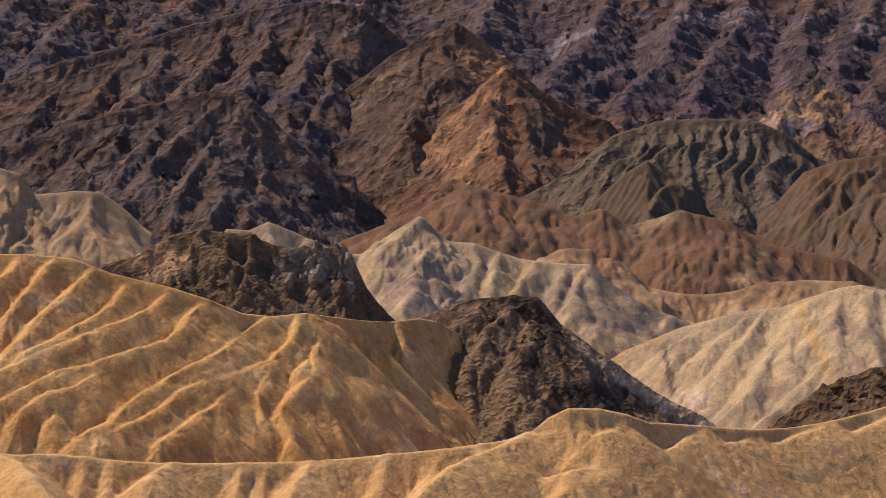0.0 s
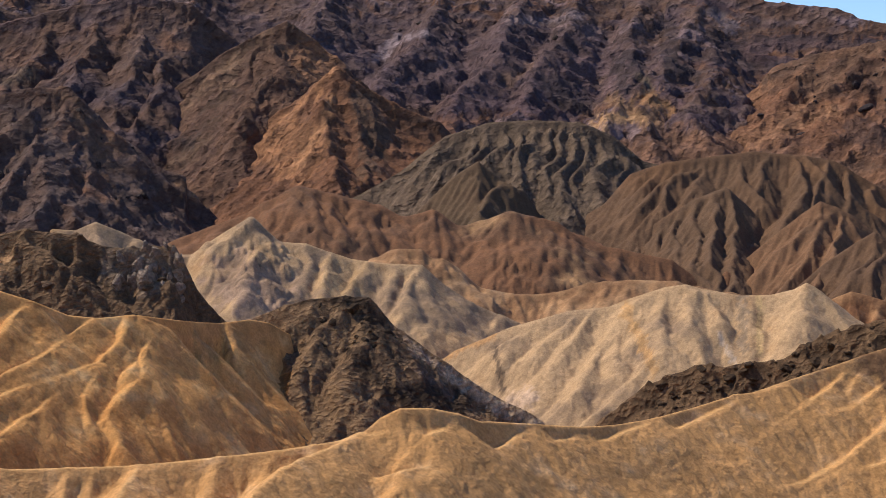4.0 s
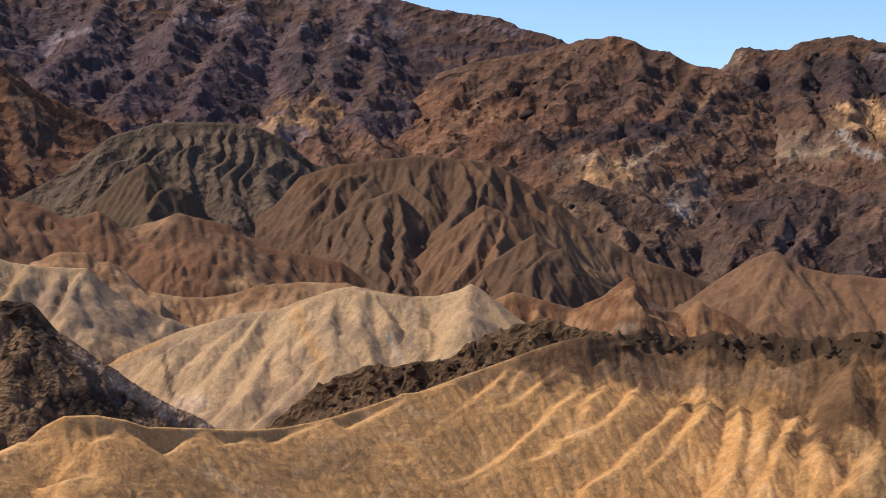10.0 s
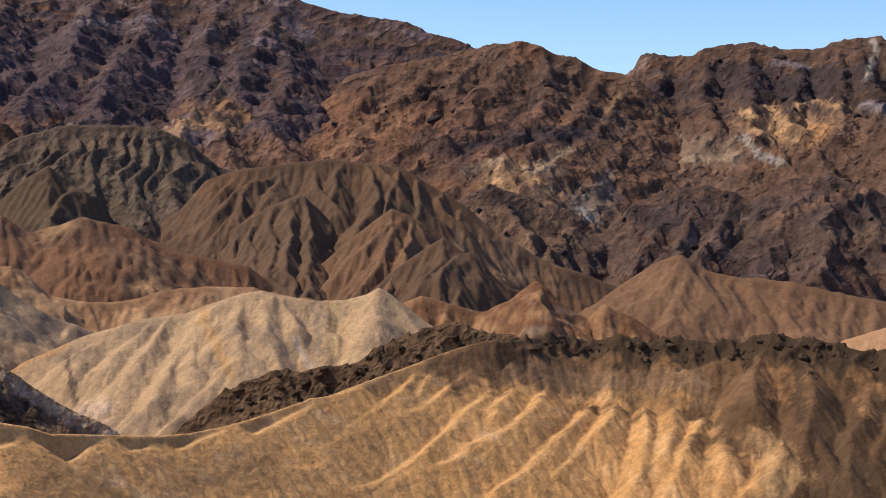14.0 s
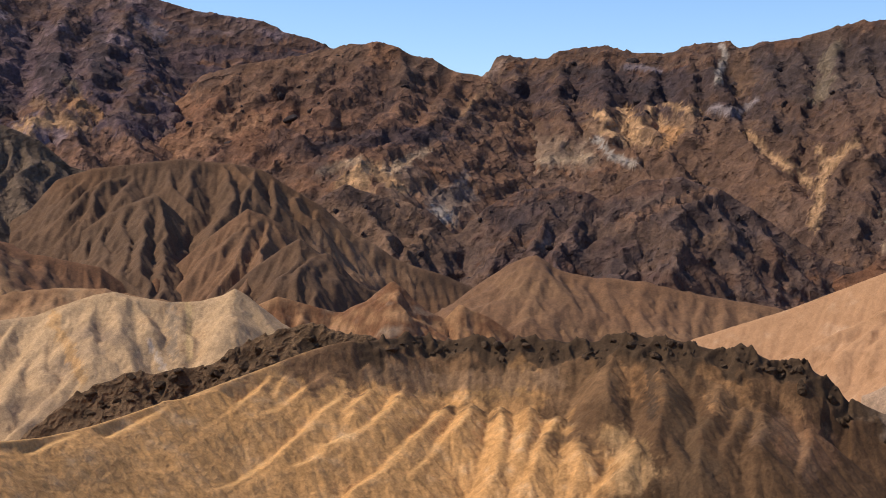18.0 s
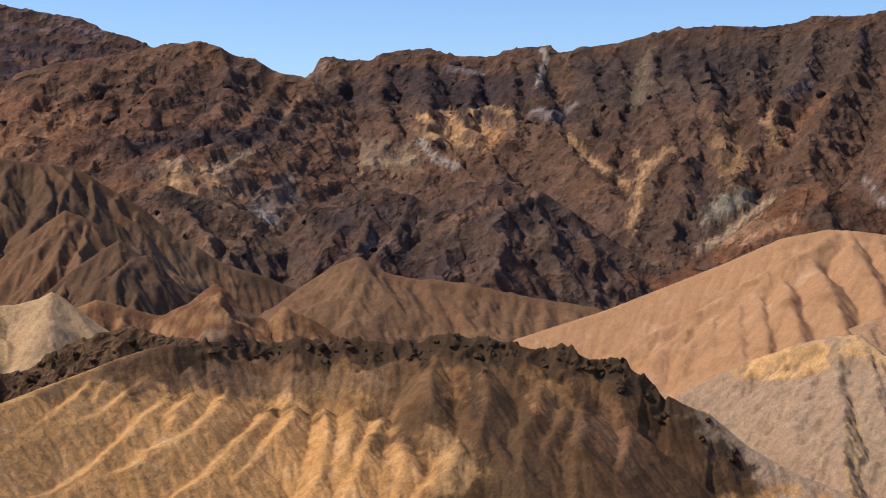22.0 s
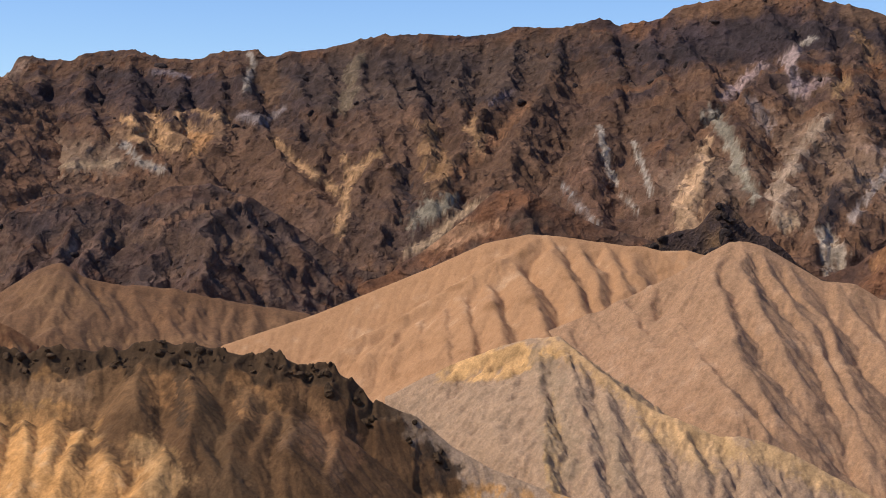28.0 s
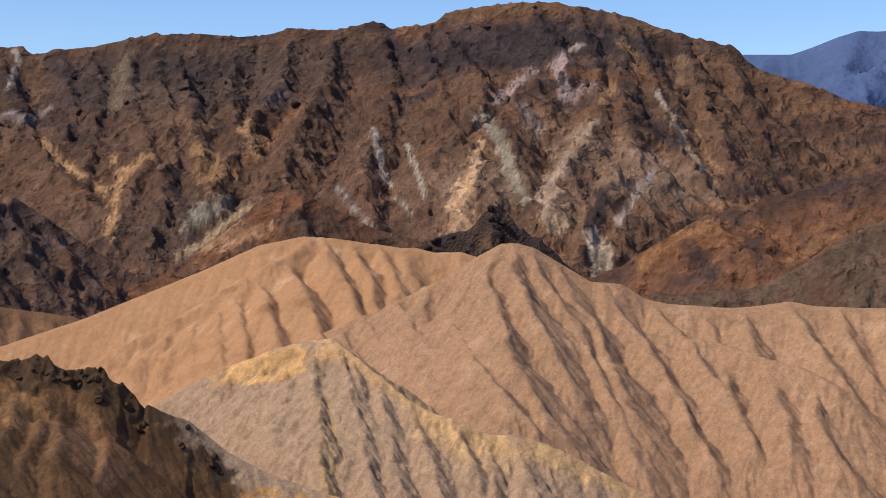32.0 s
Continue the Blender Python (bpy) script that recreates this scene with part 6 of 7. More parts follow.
hill("dark_butte", "blackish-brown rocky butte with broken crags",
     [(-3.07, 436, 22.6), (-2.01, 436, 30.7), (-0.94, 435, 34.8), (0.34, 435, 39.2), (1.41, 435, 41.3), (2.48, 434, 41.8), (3.43, 434, 41.2), (3.86, 434, 38.9), (4.60, 434, 31.7), (5.66, 434, 26.2), (6.72, 433, 21.4), (7.77, 433, 15.9), (8.82, 433, 11.3), (10.07, 432, 6.7), (11.31, 432, -1.7)],
     spurs=[[(2.47, 433, 41.2), (1.62, 422, 33.2), (0.77, 408, 23.4), (0.98, 393, 14.6)], [(3.33, 433, 40.9), (3.11, 419, 31.9), (2.48, 402, 22.4), (2.26, 386, 12.4)], [(3.86, 431, 35.9), (3.75, 417, 28.9), (3.97, 408, 22.0), (3.33, 391, 14.8)]]
           + [[(4.60, 431, 29.5), (4.82, 421, 22.4), (5.66, 416, 15.1)], [(1.20, 434, 40.5), (0.34, 425, 33.0), (-0.09, 414, 24.5)], [(5.45, 431, 24.4), (6.30, 424, 17.5), (6.93, 419, 11.8)]]
           + [[(6.72, 431, 19.3), (7.35, 427, 14.1)]],
     rock_light_bands=[([(2.37, 40.9), (3.33, 40.1), (3.8, 34.1)], (2.6, 3.2), (0.035, 0.022, 0.014), 0.95), ([(3.12, 25.5), (3.65, 21.3)], (4.2, 4.2), (0.035, 0.022, 0.014), 0.9),
            ([(4.29, 17.5), (5.66, 15.9), (7.14, 11.8)], (3.9, 3.2), (0.035, 0.022, 0.014), 0.95), ([(0.98, 40.1), (2.05, 41.2)], (1.5, 1.5), (0.05, 0.032, 0.02), 0.8),
            ([(4.82, 29.8), (5.87, 23.3), (7.35, 16.3), (8.51, 9.4)], (1.1, 2.1), (0.3, 0.2, 0.13), 0.95), ([(6.51, 19.3), (8.4, 10.9), (10.07, 4.5)], (1.6, 2.6), (0.4, 0.28, 0.18), 0.9),
            ([(5.45, 21.9), (6.72, 13.8)], (1.3, 1.3), (0.13, 0.085, 0.06), 0.8), ([(-0.83, 23.0), (0.13, 29.5)], (1.9, 2.6), (0.4, 0.19, 0.055), 0.9)]
           + [([(3.97, 31.8), (4.6, 24.7)], (1.9, 2.3), (0.045, 0.03, 0.02), 0.8)],
     slope=0.78, rooted=False, near=90, behind=60, side=0.8, width=0.8, blend=1.5, crag=1.6, crag_size=7, rough=0.8, rough_size=4,
     tones=((0.135, 0.08, 0.043), (0.165, 0.1, 0.054), (0.14, 0.083, 0.045), (0.18, 0.11, 0.06)), tone_size=10, patches=[((-0.30, 22.7, 0.85, 7.7), GOLD_DEEP, 0.9, 0)], rill=2.5, rill_size=10, cut=3, cut_run=10, fine=1.15, material=CRAG, category="butte", seed=161)

# ---- golden hills ----
hill("golden_hill", "golden-orange clay hill with branching ribs",
     [(-21.99, 345, 56.3), (-18.23, 345, 55.6), (-16.28, 345, 55.0), (-15.09, 345, 54.9), (-13.69, 345, 53.9), (-12.27, 345, 50.5), (-10.22, 345, 47.5), (-8.77, 346, 44.6), (-7.51, 351, 41.1), (-6.46, 355, 40.2), (-5.19, 359, 40.7), (-4.35, 367, 39.5), (-3.50, 375, 38.3), (-2.01, 405, 35.8), (-0.94, 414, 36.2), (-0.19, 420, 34.9), (0.56, 426, 31.3), (1.41, 433, 26.0), (2.48, 442, 17.1), (3.76, 452, 1.0)],
     spurs=[[(-5.09, 360, 40.4), (-4.14, 366, 37.5), (-3.82, 364, 34.5), (-4.01, 356, 31.5), (-3.61, 355, 28.2), (-2.86, 364, 24.7), (-2.48, 364, 20.2), (-2.01, 370, 17.5), (-1.37, 368, 14.4), (-1.05, 362, 10.6), (-0.51, 361, 7.4)], [(-3.82, 367, 34.3), (-2.86, 371, 28.2), (-1.79, 382, 22.7), (-0.51, 383, 17.8), (0.34, 389, 14.2), (1.41, 397, 7.4), (1.94, 402, 3.7)], [(-4.01, 361, 31.0), (-4.46, 344, 28.0), (-4.35, 337, 23.6), (-4.14, 327, 17.9), (-3.93, 325, 15.7), (-3.54, 322, 11.8)]]
           + [[(-4.14, 367, 37.4), (-4.77, 351, 33.8), (-5.03, 339, 29.1), (-5.73, 329, 25.8), (-6.09, 320, 21.9), (-5.73, 312, 17.6), (-5.52, 306, 14.5)], [(-5.41, 358, 40.5), (-5.83, 348, 35.4), (-6.47, 340, 32.0), (-7.31, 332, 30.7), (-8.15, 324, 29.8), (-9.19, 315, 29.3), (-10.02, 308, 28.2), (-10.54, 302, 26.2), (-11.47, 295, 24.1), (-12.66, 289, 23.2), (-13.00, 282, 21.0), (-13.31, 278, 19.4)], [(-6.47, 345, 31.5), (-6.68, 332, 28.6), (-6.99, 325, 26.2), (-6.78, 316, 21.3), (-7.10, 304, 16.1)]]
           + [[(-7.31, 340, 30.1), (-7.94, 321, 27.4), (-8.46, 312, 25.6), (-9.40, 302, 23.8), (-10.65, 291, 20.7), (-11.58, 283, 18.4)]]
           + [[(-8.46, 324, 24.4), (-8.26, 304, 20.7), (-7.94, 298, 16.2)], [(-12.66, 305, 21.1), (-13.51, 283, 22.2), (-14.21, 278, 20.8)], [(-6.67, 354, 40.3), (-7.52, 344, 37.1), (-8.15, 334, 35.0), (-9.29, 321, 32.8), (-10.23, 313, 31.0), (-11.26, 305, 28.7), (-11.98, 298, 26.2), (-12.39, 293, 24.7), (-13.31, 285, 22.9), (-14.31, 278, 20.8)]]
           + [[(-8.77, 346, 44.5), (-9.60, 335, 40.8), (-10.43, 325, 37.3), (-11.46, 320, 36.1), (-12.28, 315, 35.1), (-13.30, 308, 33.7), (-14.41, 303, 33.1), (-15.31, 298, 31.0), (-16.30, 293, 29.0), (-17.47, 287, 26.3)], [(-12.28, 326, 34.3), (-13.00, 305, 31.7), (-13.70, 299, 30.4), (-14.61, 296, 29.8), (-15.51, 290, 27.4), (-16.30, 285, 24.8)], [(-14.61, 312, 28.2), (-14.31, 288, 25.6), (-14.01, 279, 21.1)]]
           + [[(-10.02, 345, 47.0), (-10.84, 337, 43.9), (-12.28, 327, 40.9), (-13.50, 317, 38.7), (-14.90, 310, 36.5), (-16.29, 303, 33.4), (-17.47, 296, 30.5)]]
           + [[(-11.66, 344, 49.0), (-12.28, 337, 45.8), (-13.09, 326, 42.2), (-14.10, 317, 39.3), (-15.50, 309, 36.6), (-16.69, 304, 33.9)], [(-13.09, 345, 52.2), (-13.90, 333, 47.3), (-14.70, 323, 43.1), (-15.70, 313, 38.6), (-16.88, 305, 34.9)], [(-14.49, 345, 54.4), (-15.10, 334, 49.1), (-15.79, 325, 44.2), (-16.68, 315, 39.7)]]
           + [[(-15.49, 345, 54.8), (-16.28, 336, 50.3), (-17.07, 326, 44.9), (-18.04, 315, 39.9)], [(-3.07, 384, 37.5), (-2.65, 385, 32.7), (-2.01, 387, 26.1)], [(-1.79, 406, 35.7), (-1.47, 399, 30.2), (-1.05, 392, 24.9)]]
           + [[(-2.48, 375, 19.0), (-2.86, 349, 17.1), (-2.76, 340, 11.8)]]
           + [[(-4.77, 356, 33.5), (-5.41, 338, 29.8), (-6.04, 332, 27.7)]],
     slope=0.68, rooted=False, near=85, behind=60, side=1.05, width=1.0, blend=0.3, rough=0.12, rough_size=1.8,
     lit_tops=GOLD_PALE, tones=((0.36, 0.165, 0.05), (0.46, 0.222, 0.072), (0.49, 0.25, 0.086), (0.52, 0.31, 0.135)), tone_size=8, patches=[((-1.79, 32.5, 2.77, 4.9), (0.36, 0.18, 0.07), 0.5, 0), ((-2.01, 29.5, 0.30, 4.2), (0.42, 0.2, 0.06), 0.8, 0)], rill=1.7, rill_size=12, cut=13, cut_run=20, hone=0.0, fine=0.9, rill_steps=2, material=CLAY, seed=171)
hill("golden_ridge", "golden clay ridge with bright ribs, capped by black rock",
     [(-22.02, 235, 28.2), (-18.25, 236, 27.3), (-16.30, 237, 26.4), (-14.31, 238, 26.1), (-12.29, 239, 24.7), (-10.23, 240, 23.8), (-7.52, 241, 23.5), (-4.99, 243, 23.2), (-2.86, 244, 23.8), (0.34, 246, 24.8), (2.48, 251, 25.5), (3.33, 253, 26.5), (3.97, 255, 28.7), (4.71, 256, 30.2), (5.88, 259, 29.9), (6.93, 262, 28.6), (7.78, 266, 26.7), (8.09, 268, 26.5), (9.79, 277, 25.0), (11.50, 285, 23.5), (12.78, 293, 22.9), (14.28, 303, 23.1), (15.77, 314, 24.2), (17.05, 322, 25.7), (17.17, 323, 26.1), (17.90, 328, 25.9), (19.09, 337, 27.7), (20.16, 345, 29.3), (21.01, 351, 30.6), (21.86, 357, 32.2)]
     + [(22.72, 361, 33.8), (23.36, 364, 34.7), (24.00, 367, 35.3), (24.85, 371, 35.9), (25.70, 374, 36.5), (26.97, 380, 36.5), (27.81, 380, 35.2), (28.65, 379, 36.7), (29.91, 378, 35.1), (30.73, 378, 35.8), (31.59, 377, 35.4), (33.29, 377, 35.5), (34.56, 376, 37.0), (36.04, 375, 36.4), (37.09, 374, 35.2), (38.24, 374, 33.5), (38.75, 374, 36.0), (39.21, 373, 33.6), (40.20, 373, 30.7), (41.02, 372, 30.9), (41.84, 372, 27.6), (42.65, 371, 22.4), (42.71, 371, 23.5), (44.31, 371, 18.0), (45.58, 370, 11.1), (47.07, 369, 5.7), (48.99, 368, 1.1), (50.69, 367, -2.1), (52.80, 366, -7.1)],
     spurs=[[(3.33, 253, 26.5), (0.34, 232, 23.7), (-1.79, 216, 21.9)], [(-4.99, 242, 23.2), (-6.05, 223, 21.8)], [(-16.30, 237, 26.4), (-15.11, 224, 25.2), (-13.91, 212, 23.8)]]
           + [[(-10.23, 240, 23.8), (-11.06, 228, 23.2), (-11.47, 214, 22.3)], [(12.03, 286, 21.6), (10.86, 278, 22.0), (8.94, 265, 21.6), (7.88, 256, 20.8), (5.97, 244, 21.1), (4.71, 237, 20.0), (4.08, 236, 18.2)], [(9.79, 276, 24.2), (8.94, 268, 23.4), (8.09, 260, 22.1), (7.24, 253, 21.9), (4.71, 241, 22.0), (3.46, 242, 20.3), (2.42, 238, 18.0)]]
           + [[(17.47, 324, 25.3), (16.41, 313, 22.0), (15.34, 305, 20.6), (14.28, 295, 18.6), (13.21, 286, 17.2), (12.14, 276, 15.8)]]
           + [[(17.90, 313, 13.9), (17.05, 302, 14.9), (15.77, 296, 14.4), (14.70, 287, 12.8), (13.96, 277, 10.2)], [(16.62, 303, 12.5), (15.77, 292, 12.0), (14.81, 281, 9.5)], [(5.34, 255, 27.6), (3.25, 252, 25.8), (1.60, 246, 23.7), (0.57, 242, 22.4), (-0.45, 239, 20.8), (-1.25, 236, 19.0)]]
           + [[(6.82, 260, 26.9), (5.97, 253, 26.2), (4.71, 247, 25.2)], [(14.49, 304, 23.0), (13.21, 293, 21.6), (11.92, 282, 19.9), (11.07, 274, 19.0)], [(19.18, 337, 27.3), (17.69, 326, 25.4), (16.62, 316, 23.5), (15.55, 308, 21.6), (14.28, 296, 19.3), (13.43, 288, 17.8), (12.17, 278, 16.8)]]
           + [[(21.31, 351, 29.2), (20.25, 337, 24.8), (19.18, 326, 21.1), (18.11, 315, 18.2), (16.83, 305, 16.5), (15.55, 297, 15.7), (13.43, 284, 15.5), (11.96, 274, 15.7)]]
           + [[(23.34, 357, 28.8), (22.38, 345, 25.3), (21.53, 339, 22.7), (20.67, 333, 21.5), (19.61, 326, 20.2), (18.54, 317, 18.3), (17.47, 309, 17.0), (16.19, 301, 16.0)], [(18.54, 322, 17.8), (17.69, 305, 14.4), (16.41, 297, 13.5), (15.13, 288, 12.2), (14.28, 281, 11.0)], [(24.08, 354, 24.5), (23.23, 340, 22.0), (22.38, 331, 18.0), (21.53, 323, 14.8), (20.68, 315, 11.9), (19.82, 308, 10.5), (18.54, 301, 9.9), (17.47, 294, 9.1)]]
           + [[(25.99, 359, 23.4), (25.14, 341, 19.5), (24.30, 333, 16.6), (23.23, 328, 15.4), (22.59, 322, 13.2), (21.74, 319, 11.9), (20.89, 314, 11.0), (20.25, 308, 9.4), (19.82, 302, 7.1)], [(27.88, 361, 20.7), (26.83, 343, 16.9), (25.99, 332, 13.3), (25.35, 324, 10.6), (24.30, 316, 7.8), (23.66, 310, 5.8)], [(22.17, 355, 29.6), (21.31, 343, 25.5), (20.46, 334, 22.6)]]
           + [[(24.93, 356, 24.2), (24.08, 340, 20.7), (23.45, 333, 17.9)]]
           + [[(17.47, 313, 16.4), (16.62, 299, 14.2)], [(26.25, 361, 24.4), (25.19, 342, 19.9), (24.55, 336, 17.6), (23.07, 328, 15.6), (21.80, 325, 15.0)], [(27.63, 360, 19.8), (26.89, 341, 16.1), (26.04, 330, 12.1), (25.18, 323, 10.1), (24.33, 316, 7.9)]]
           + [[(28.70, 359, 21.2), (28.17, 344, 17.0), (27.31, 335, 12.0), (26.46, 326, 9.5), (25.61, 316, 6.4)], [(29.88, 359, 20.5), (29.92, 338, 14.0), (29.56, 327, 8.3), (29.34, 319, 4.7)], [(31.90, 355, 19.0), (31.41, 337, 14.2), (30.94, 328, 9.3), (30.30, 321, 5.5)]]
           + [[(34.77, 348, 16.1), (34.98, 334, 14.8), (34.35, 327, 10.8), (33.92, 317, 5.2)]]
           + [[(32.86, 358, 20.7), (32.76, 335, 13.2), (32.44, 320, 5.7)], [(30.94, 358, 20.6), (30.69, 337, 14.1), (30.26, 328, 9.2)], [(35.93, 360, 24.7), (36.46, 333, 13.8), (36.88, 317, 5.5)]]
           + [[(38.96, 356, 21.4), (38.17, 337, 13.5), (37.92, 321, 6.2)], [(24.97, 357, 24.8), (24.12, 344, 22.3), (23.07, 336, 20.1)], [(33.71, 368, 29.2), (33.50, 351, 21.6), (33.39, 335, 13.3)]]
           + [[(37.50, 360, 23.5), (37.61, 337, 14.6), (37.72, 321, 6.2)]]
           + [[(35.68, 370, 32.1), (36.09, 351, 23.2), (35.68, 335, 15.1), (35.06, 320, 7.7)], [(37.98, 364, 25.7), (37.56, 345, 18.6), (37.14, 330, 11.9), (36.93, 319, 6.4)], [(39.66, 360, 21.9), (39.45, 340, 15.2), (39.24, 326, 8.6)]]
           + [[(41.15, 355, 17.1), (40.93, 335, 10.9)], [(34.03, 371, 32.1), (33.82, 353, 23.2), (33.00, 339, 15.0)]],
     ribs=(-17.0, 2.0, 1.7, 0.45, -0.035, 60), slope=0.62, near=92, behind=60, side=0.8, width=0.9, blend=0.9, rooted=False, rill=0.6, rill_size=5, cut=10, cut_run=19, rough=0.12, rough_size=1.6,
     tones=((0.38, 0.2, 0.076), (0.43, 0.225, 0.084), (0.46, 0.245, 0.096), (0.5, 0.3, 0.145)), tone_size=5, cap=(6.0, BASALT, 3.0, 24.5), lit_tops=GOLD_PALE,
     # first band, pale along the right crest: its lit strip put into the colour
     rock_light_bands=[([(42.3, 24.2), (43.88, 18.9), (45.57, 11.1), (47.27, 5.1), (48.98, 1.0)], (2.5, 5.8), (0.33, 0.23, 0.155), 0.9), ([(39.27, 15.7), (40.31, 17.7), (41.35, 9.3)], (1.7, 2.2), (0.14, 0.08, 0.045), 0.7),
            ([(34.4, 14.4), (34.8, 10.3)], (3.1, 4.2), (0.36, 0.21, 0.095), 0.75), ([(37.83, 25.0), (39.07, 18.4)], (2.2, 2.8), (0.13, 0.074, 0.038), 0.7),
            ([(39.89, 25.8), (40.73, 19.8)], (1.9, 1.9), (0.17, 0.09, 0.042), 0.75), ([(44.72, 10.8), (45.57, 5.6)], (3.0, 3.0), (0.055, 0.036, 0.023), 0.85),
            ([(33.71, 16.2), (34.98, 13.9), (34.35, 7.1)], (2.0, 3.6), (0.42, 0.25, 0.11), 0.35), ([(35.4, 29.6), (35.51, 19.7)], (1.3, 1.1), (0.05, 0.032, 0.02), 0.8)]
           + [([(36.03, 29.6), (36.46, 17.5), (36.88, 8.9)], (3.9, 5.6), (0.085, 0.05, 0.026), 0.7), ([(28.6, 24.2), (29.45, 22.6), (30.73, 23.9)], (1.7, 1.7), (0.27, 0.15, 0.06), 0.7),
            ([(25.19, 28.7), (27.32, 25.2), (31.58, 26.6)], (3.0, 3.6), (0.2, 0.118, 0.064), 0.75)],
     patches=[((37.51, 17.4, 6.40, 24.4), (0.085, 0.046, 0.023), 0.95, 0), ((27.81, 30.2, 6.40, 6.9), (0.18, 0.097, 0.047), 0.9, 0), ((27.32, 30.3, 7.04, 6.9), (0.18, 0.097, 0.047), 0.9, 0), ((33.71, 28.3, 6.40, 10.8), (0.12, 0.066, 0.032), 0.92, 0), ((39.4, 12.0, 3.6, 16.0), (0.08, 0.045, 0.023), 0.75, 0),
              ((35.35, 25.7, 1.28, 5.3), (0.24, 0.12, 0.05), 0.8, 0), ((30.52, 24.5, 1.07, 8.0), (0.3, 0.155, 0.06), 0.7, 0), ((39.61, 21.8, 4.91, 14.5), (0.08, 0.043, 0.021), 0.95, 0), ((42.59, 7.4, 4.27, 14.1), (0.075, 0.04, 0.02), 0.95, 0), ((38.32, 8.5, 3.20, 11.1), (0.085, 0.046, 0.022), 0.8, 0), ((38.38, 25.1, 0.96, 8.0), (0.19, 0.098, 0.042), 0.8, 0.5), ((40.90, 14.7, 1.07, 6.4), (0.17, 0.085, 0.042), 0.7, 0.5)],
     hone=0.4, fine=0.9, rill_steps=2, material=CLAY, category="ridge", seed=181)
hill("dark_cap_ridge", "black volcanic caprock ridge behind the golden slope",
     [(10.86, 400, 1.6), (11.93, 400, 9.1), (13.21, 399, 15.9), (13.85, 399, 20.4), (14.92, 398, 23.5), (15.98, 398, 25.8), (17.47, 397, 26.6), (18.74, 396, 27.2), (19.79, 396, 32.0), (20.63, 396, 35.0), (21.68, 395, 36.9), (22.72, 394, 38.5), (23.36, 393, 37.4), (23.44, 392, 36.6), (23.89, 392, 36.0), (24.85, 390, 35.2), (25.70, 388, 34.2), (26.97, 386, 29.0)],
     spurs=[], slope=0.7, near=45, behind=40, side=0.8, width=0.8, blend=1.0, crag=3, crag_size=5, rill=2, rill_size=9, rough=1, rough_size=4,
     tones=(BASALT, BASALT_BROWN, BASALT), tone_size=8, material=CRAG, category="ridge", seed=185)

# ---- pink hills ----
hill("pink_hill", "smooth pinkish-tan clay dome with fine rills",
     [(34.08, 636, -1.1), (35.35, 635, 8.3), (37.05, 634, 19.0), (38.75, 632, 25.3), (40.46, 631, 31.5), (42.60, 629, 41.0), (44.72, 627, 50.4), (46.84, 625, 60.8), (48.51, 624, 64.5), (49.76, 622, 63.5), (51.00, 621, 61.4), (52.23, 620, 59.6), (52.84, 620, 59.4), (53.45, 619, 57.6), (54.12, 619, 57.7), (54.46, 618, 57.8), (55.40, 617, 54.7), (56.67, 616, 47.8), (57.94, 615, 36.3), (59.42, 614, 22.7)],
     spurs=[[(48.66, 621, 62.9), (47.49, 609, 54.7), (46.42, 604, 48.4), (45.15, 603, 40.8), (43.88, 599, 33.0), (42.40, 599, 25.6), (41.35, 598, 20.2), (40.10, 599, 14.7)], [(43.88, 609, 32.5), (43.35, 590, 26.0), (42.51, 583, 18.7), (41.88, 576, 12.1)], [(45.15, 611, 40.6), (45.25, 585, 33.1), (45.40, 563, 23.7), (45.57, 546, 16.7)]]
           + [[(45.78, 611, 44.4), (46.10, 576, 33.5), (46.42, 547, 21.7)], [(46.64, 612, 49.4), (47.27, 574, 37.9), (47.70, 548, 26.6)], [(47.70, 616, 56.2), (48.66, 577, 42.0), (49.19, 552, 30.5)]]
           + [[(49.19, 623, 63.8), (49.83, 597, 51.4), (50.47, 568, 37.0)]]
           + [[(50.26, 622, 62.6), (50.90, 602, 52.5), (51.29, 577, 39.9)], [(51.43, 621, 60.7), (51.82, 607, 53.5), (52.07, 589, 45.0)], [(52.50, 619, 59.2), (52.50, 603, 51.3)]]
           + [[(42.40, 609, 25.0), (42.65, 589, 22.2)], [(44.51, 610, 36.5), (44.30, 584, 27.8), (44.41, 565, 19.4)]],
     slope=0.78, rooted=False, near=135, behind=90, side=0.95, width=1.8, blend=1.2, cut=6, cut_run=22, rough=0.35, rough_size=3, rill=0.8, rill_size=8, hone=0.4,
     lit_tops=PINK_PALE, tones=(PINK_DEEP, PINK, PINK, PINK_PALE), tone_size=10, fine=0.95, rill_steps=2, material=CLAY_SMOOTH, seed=201)
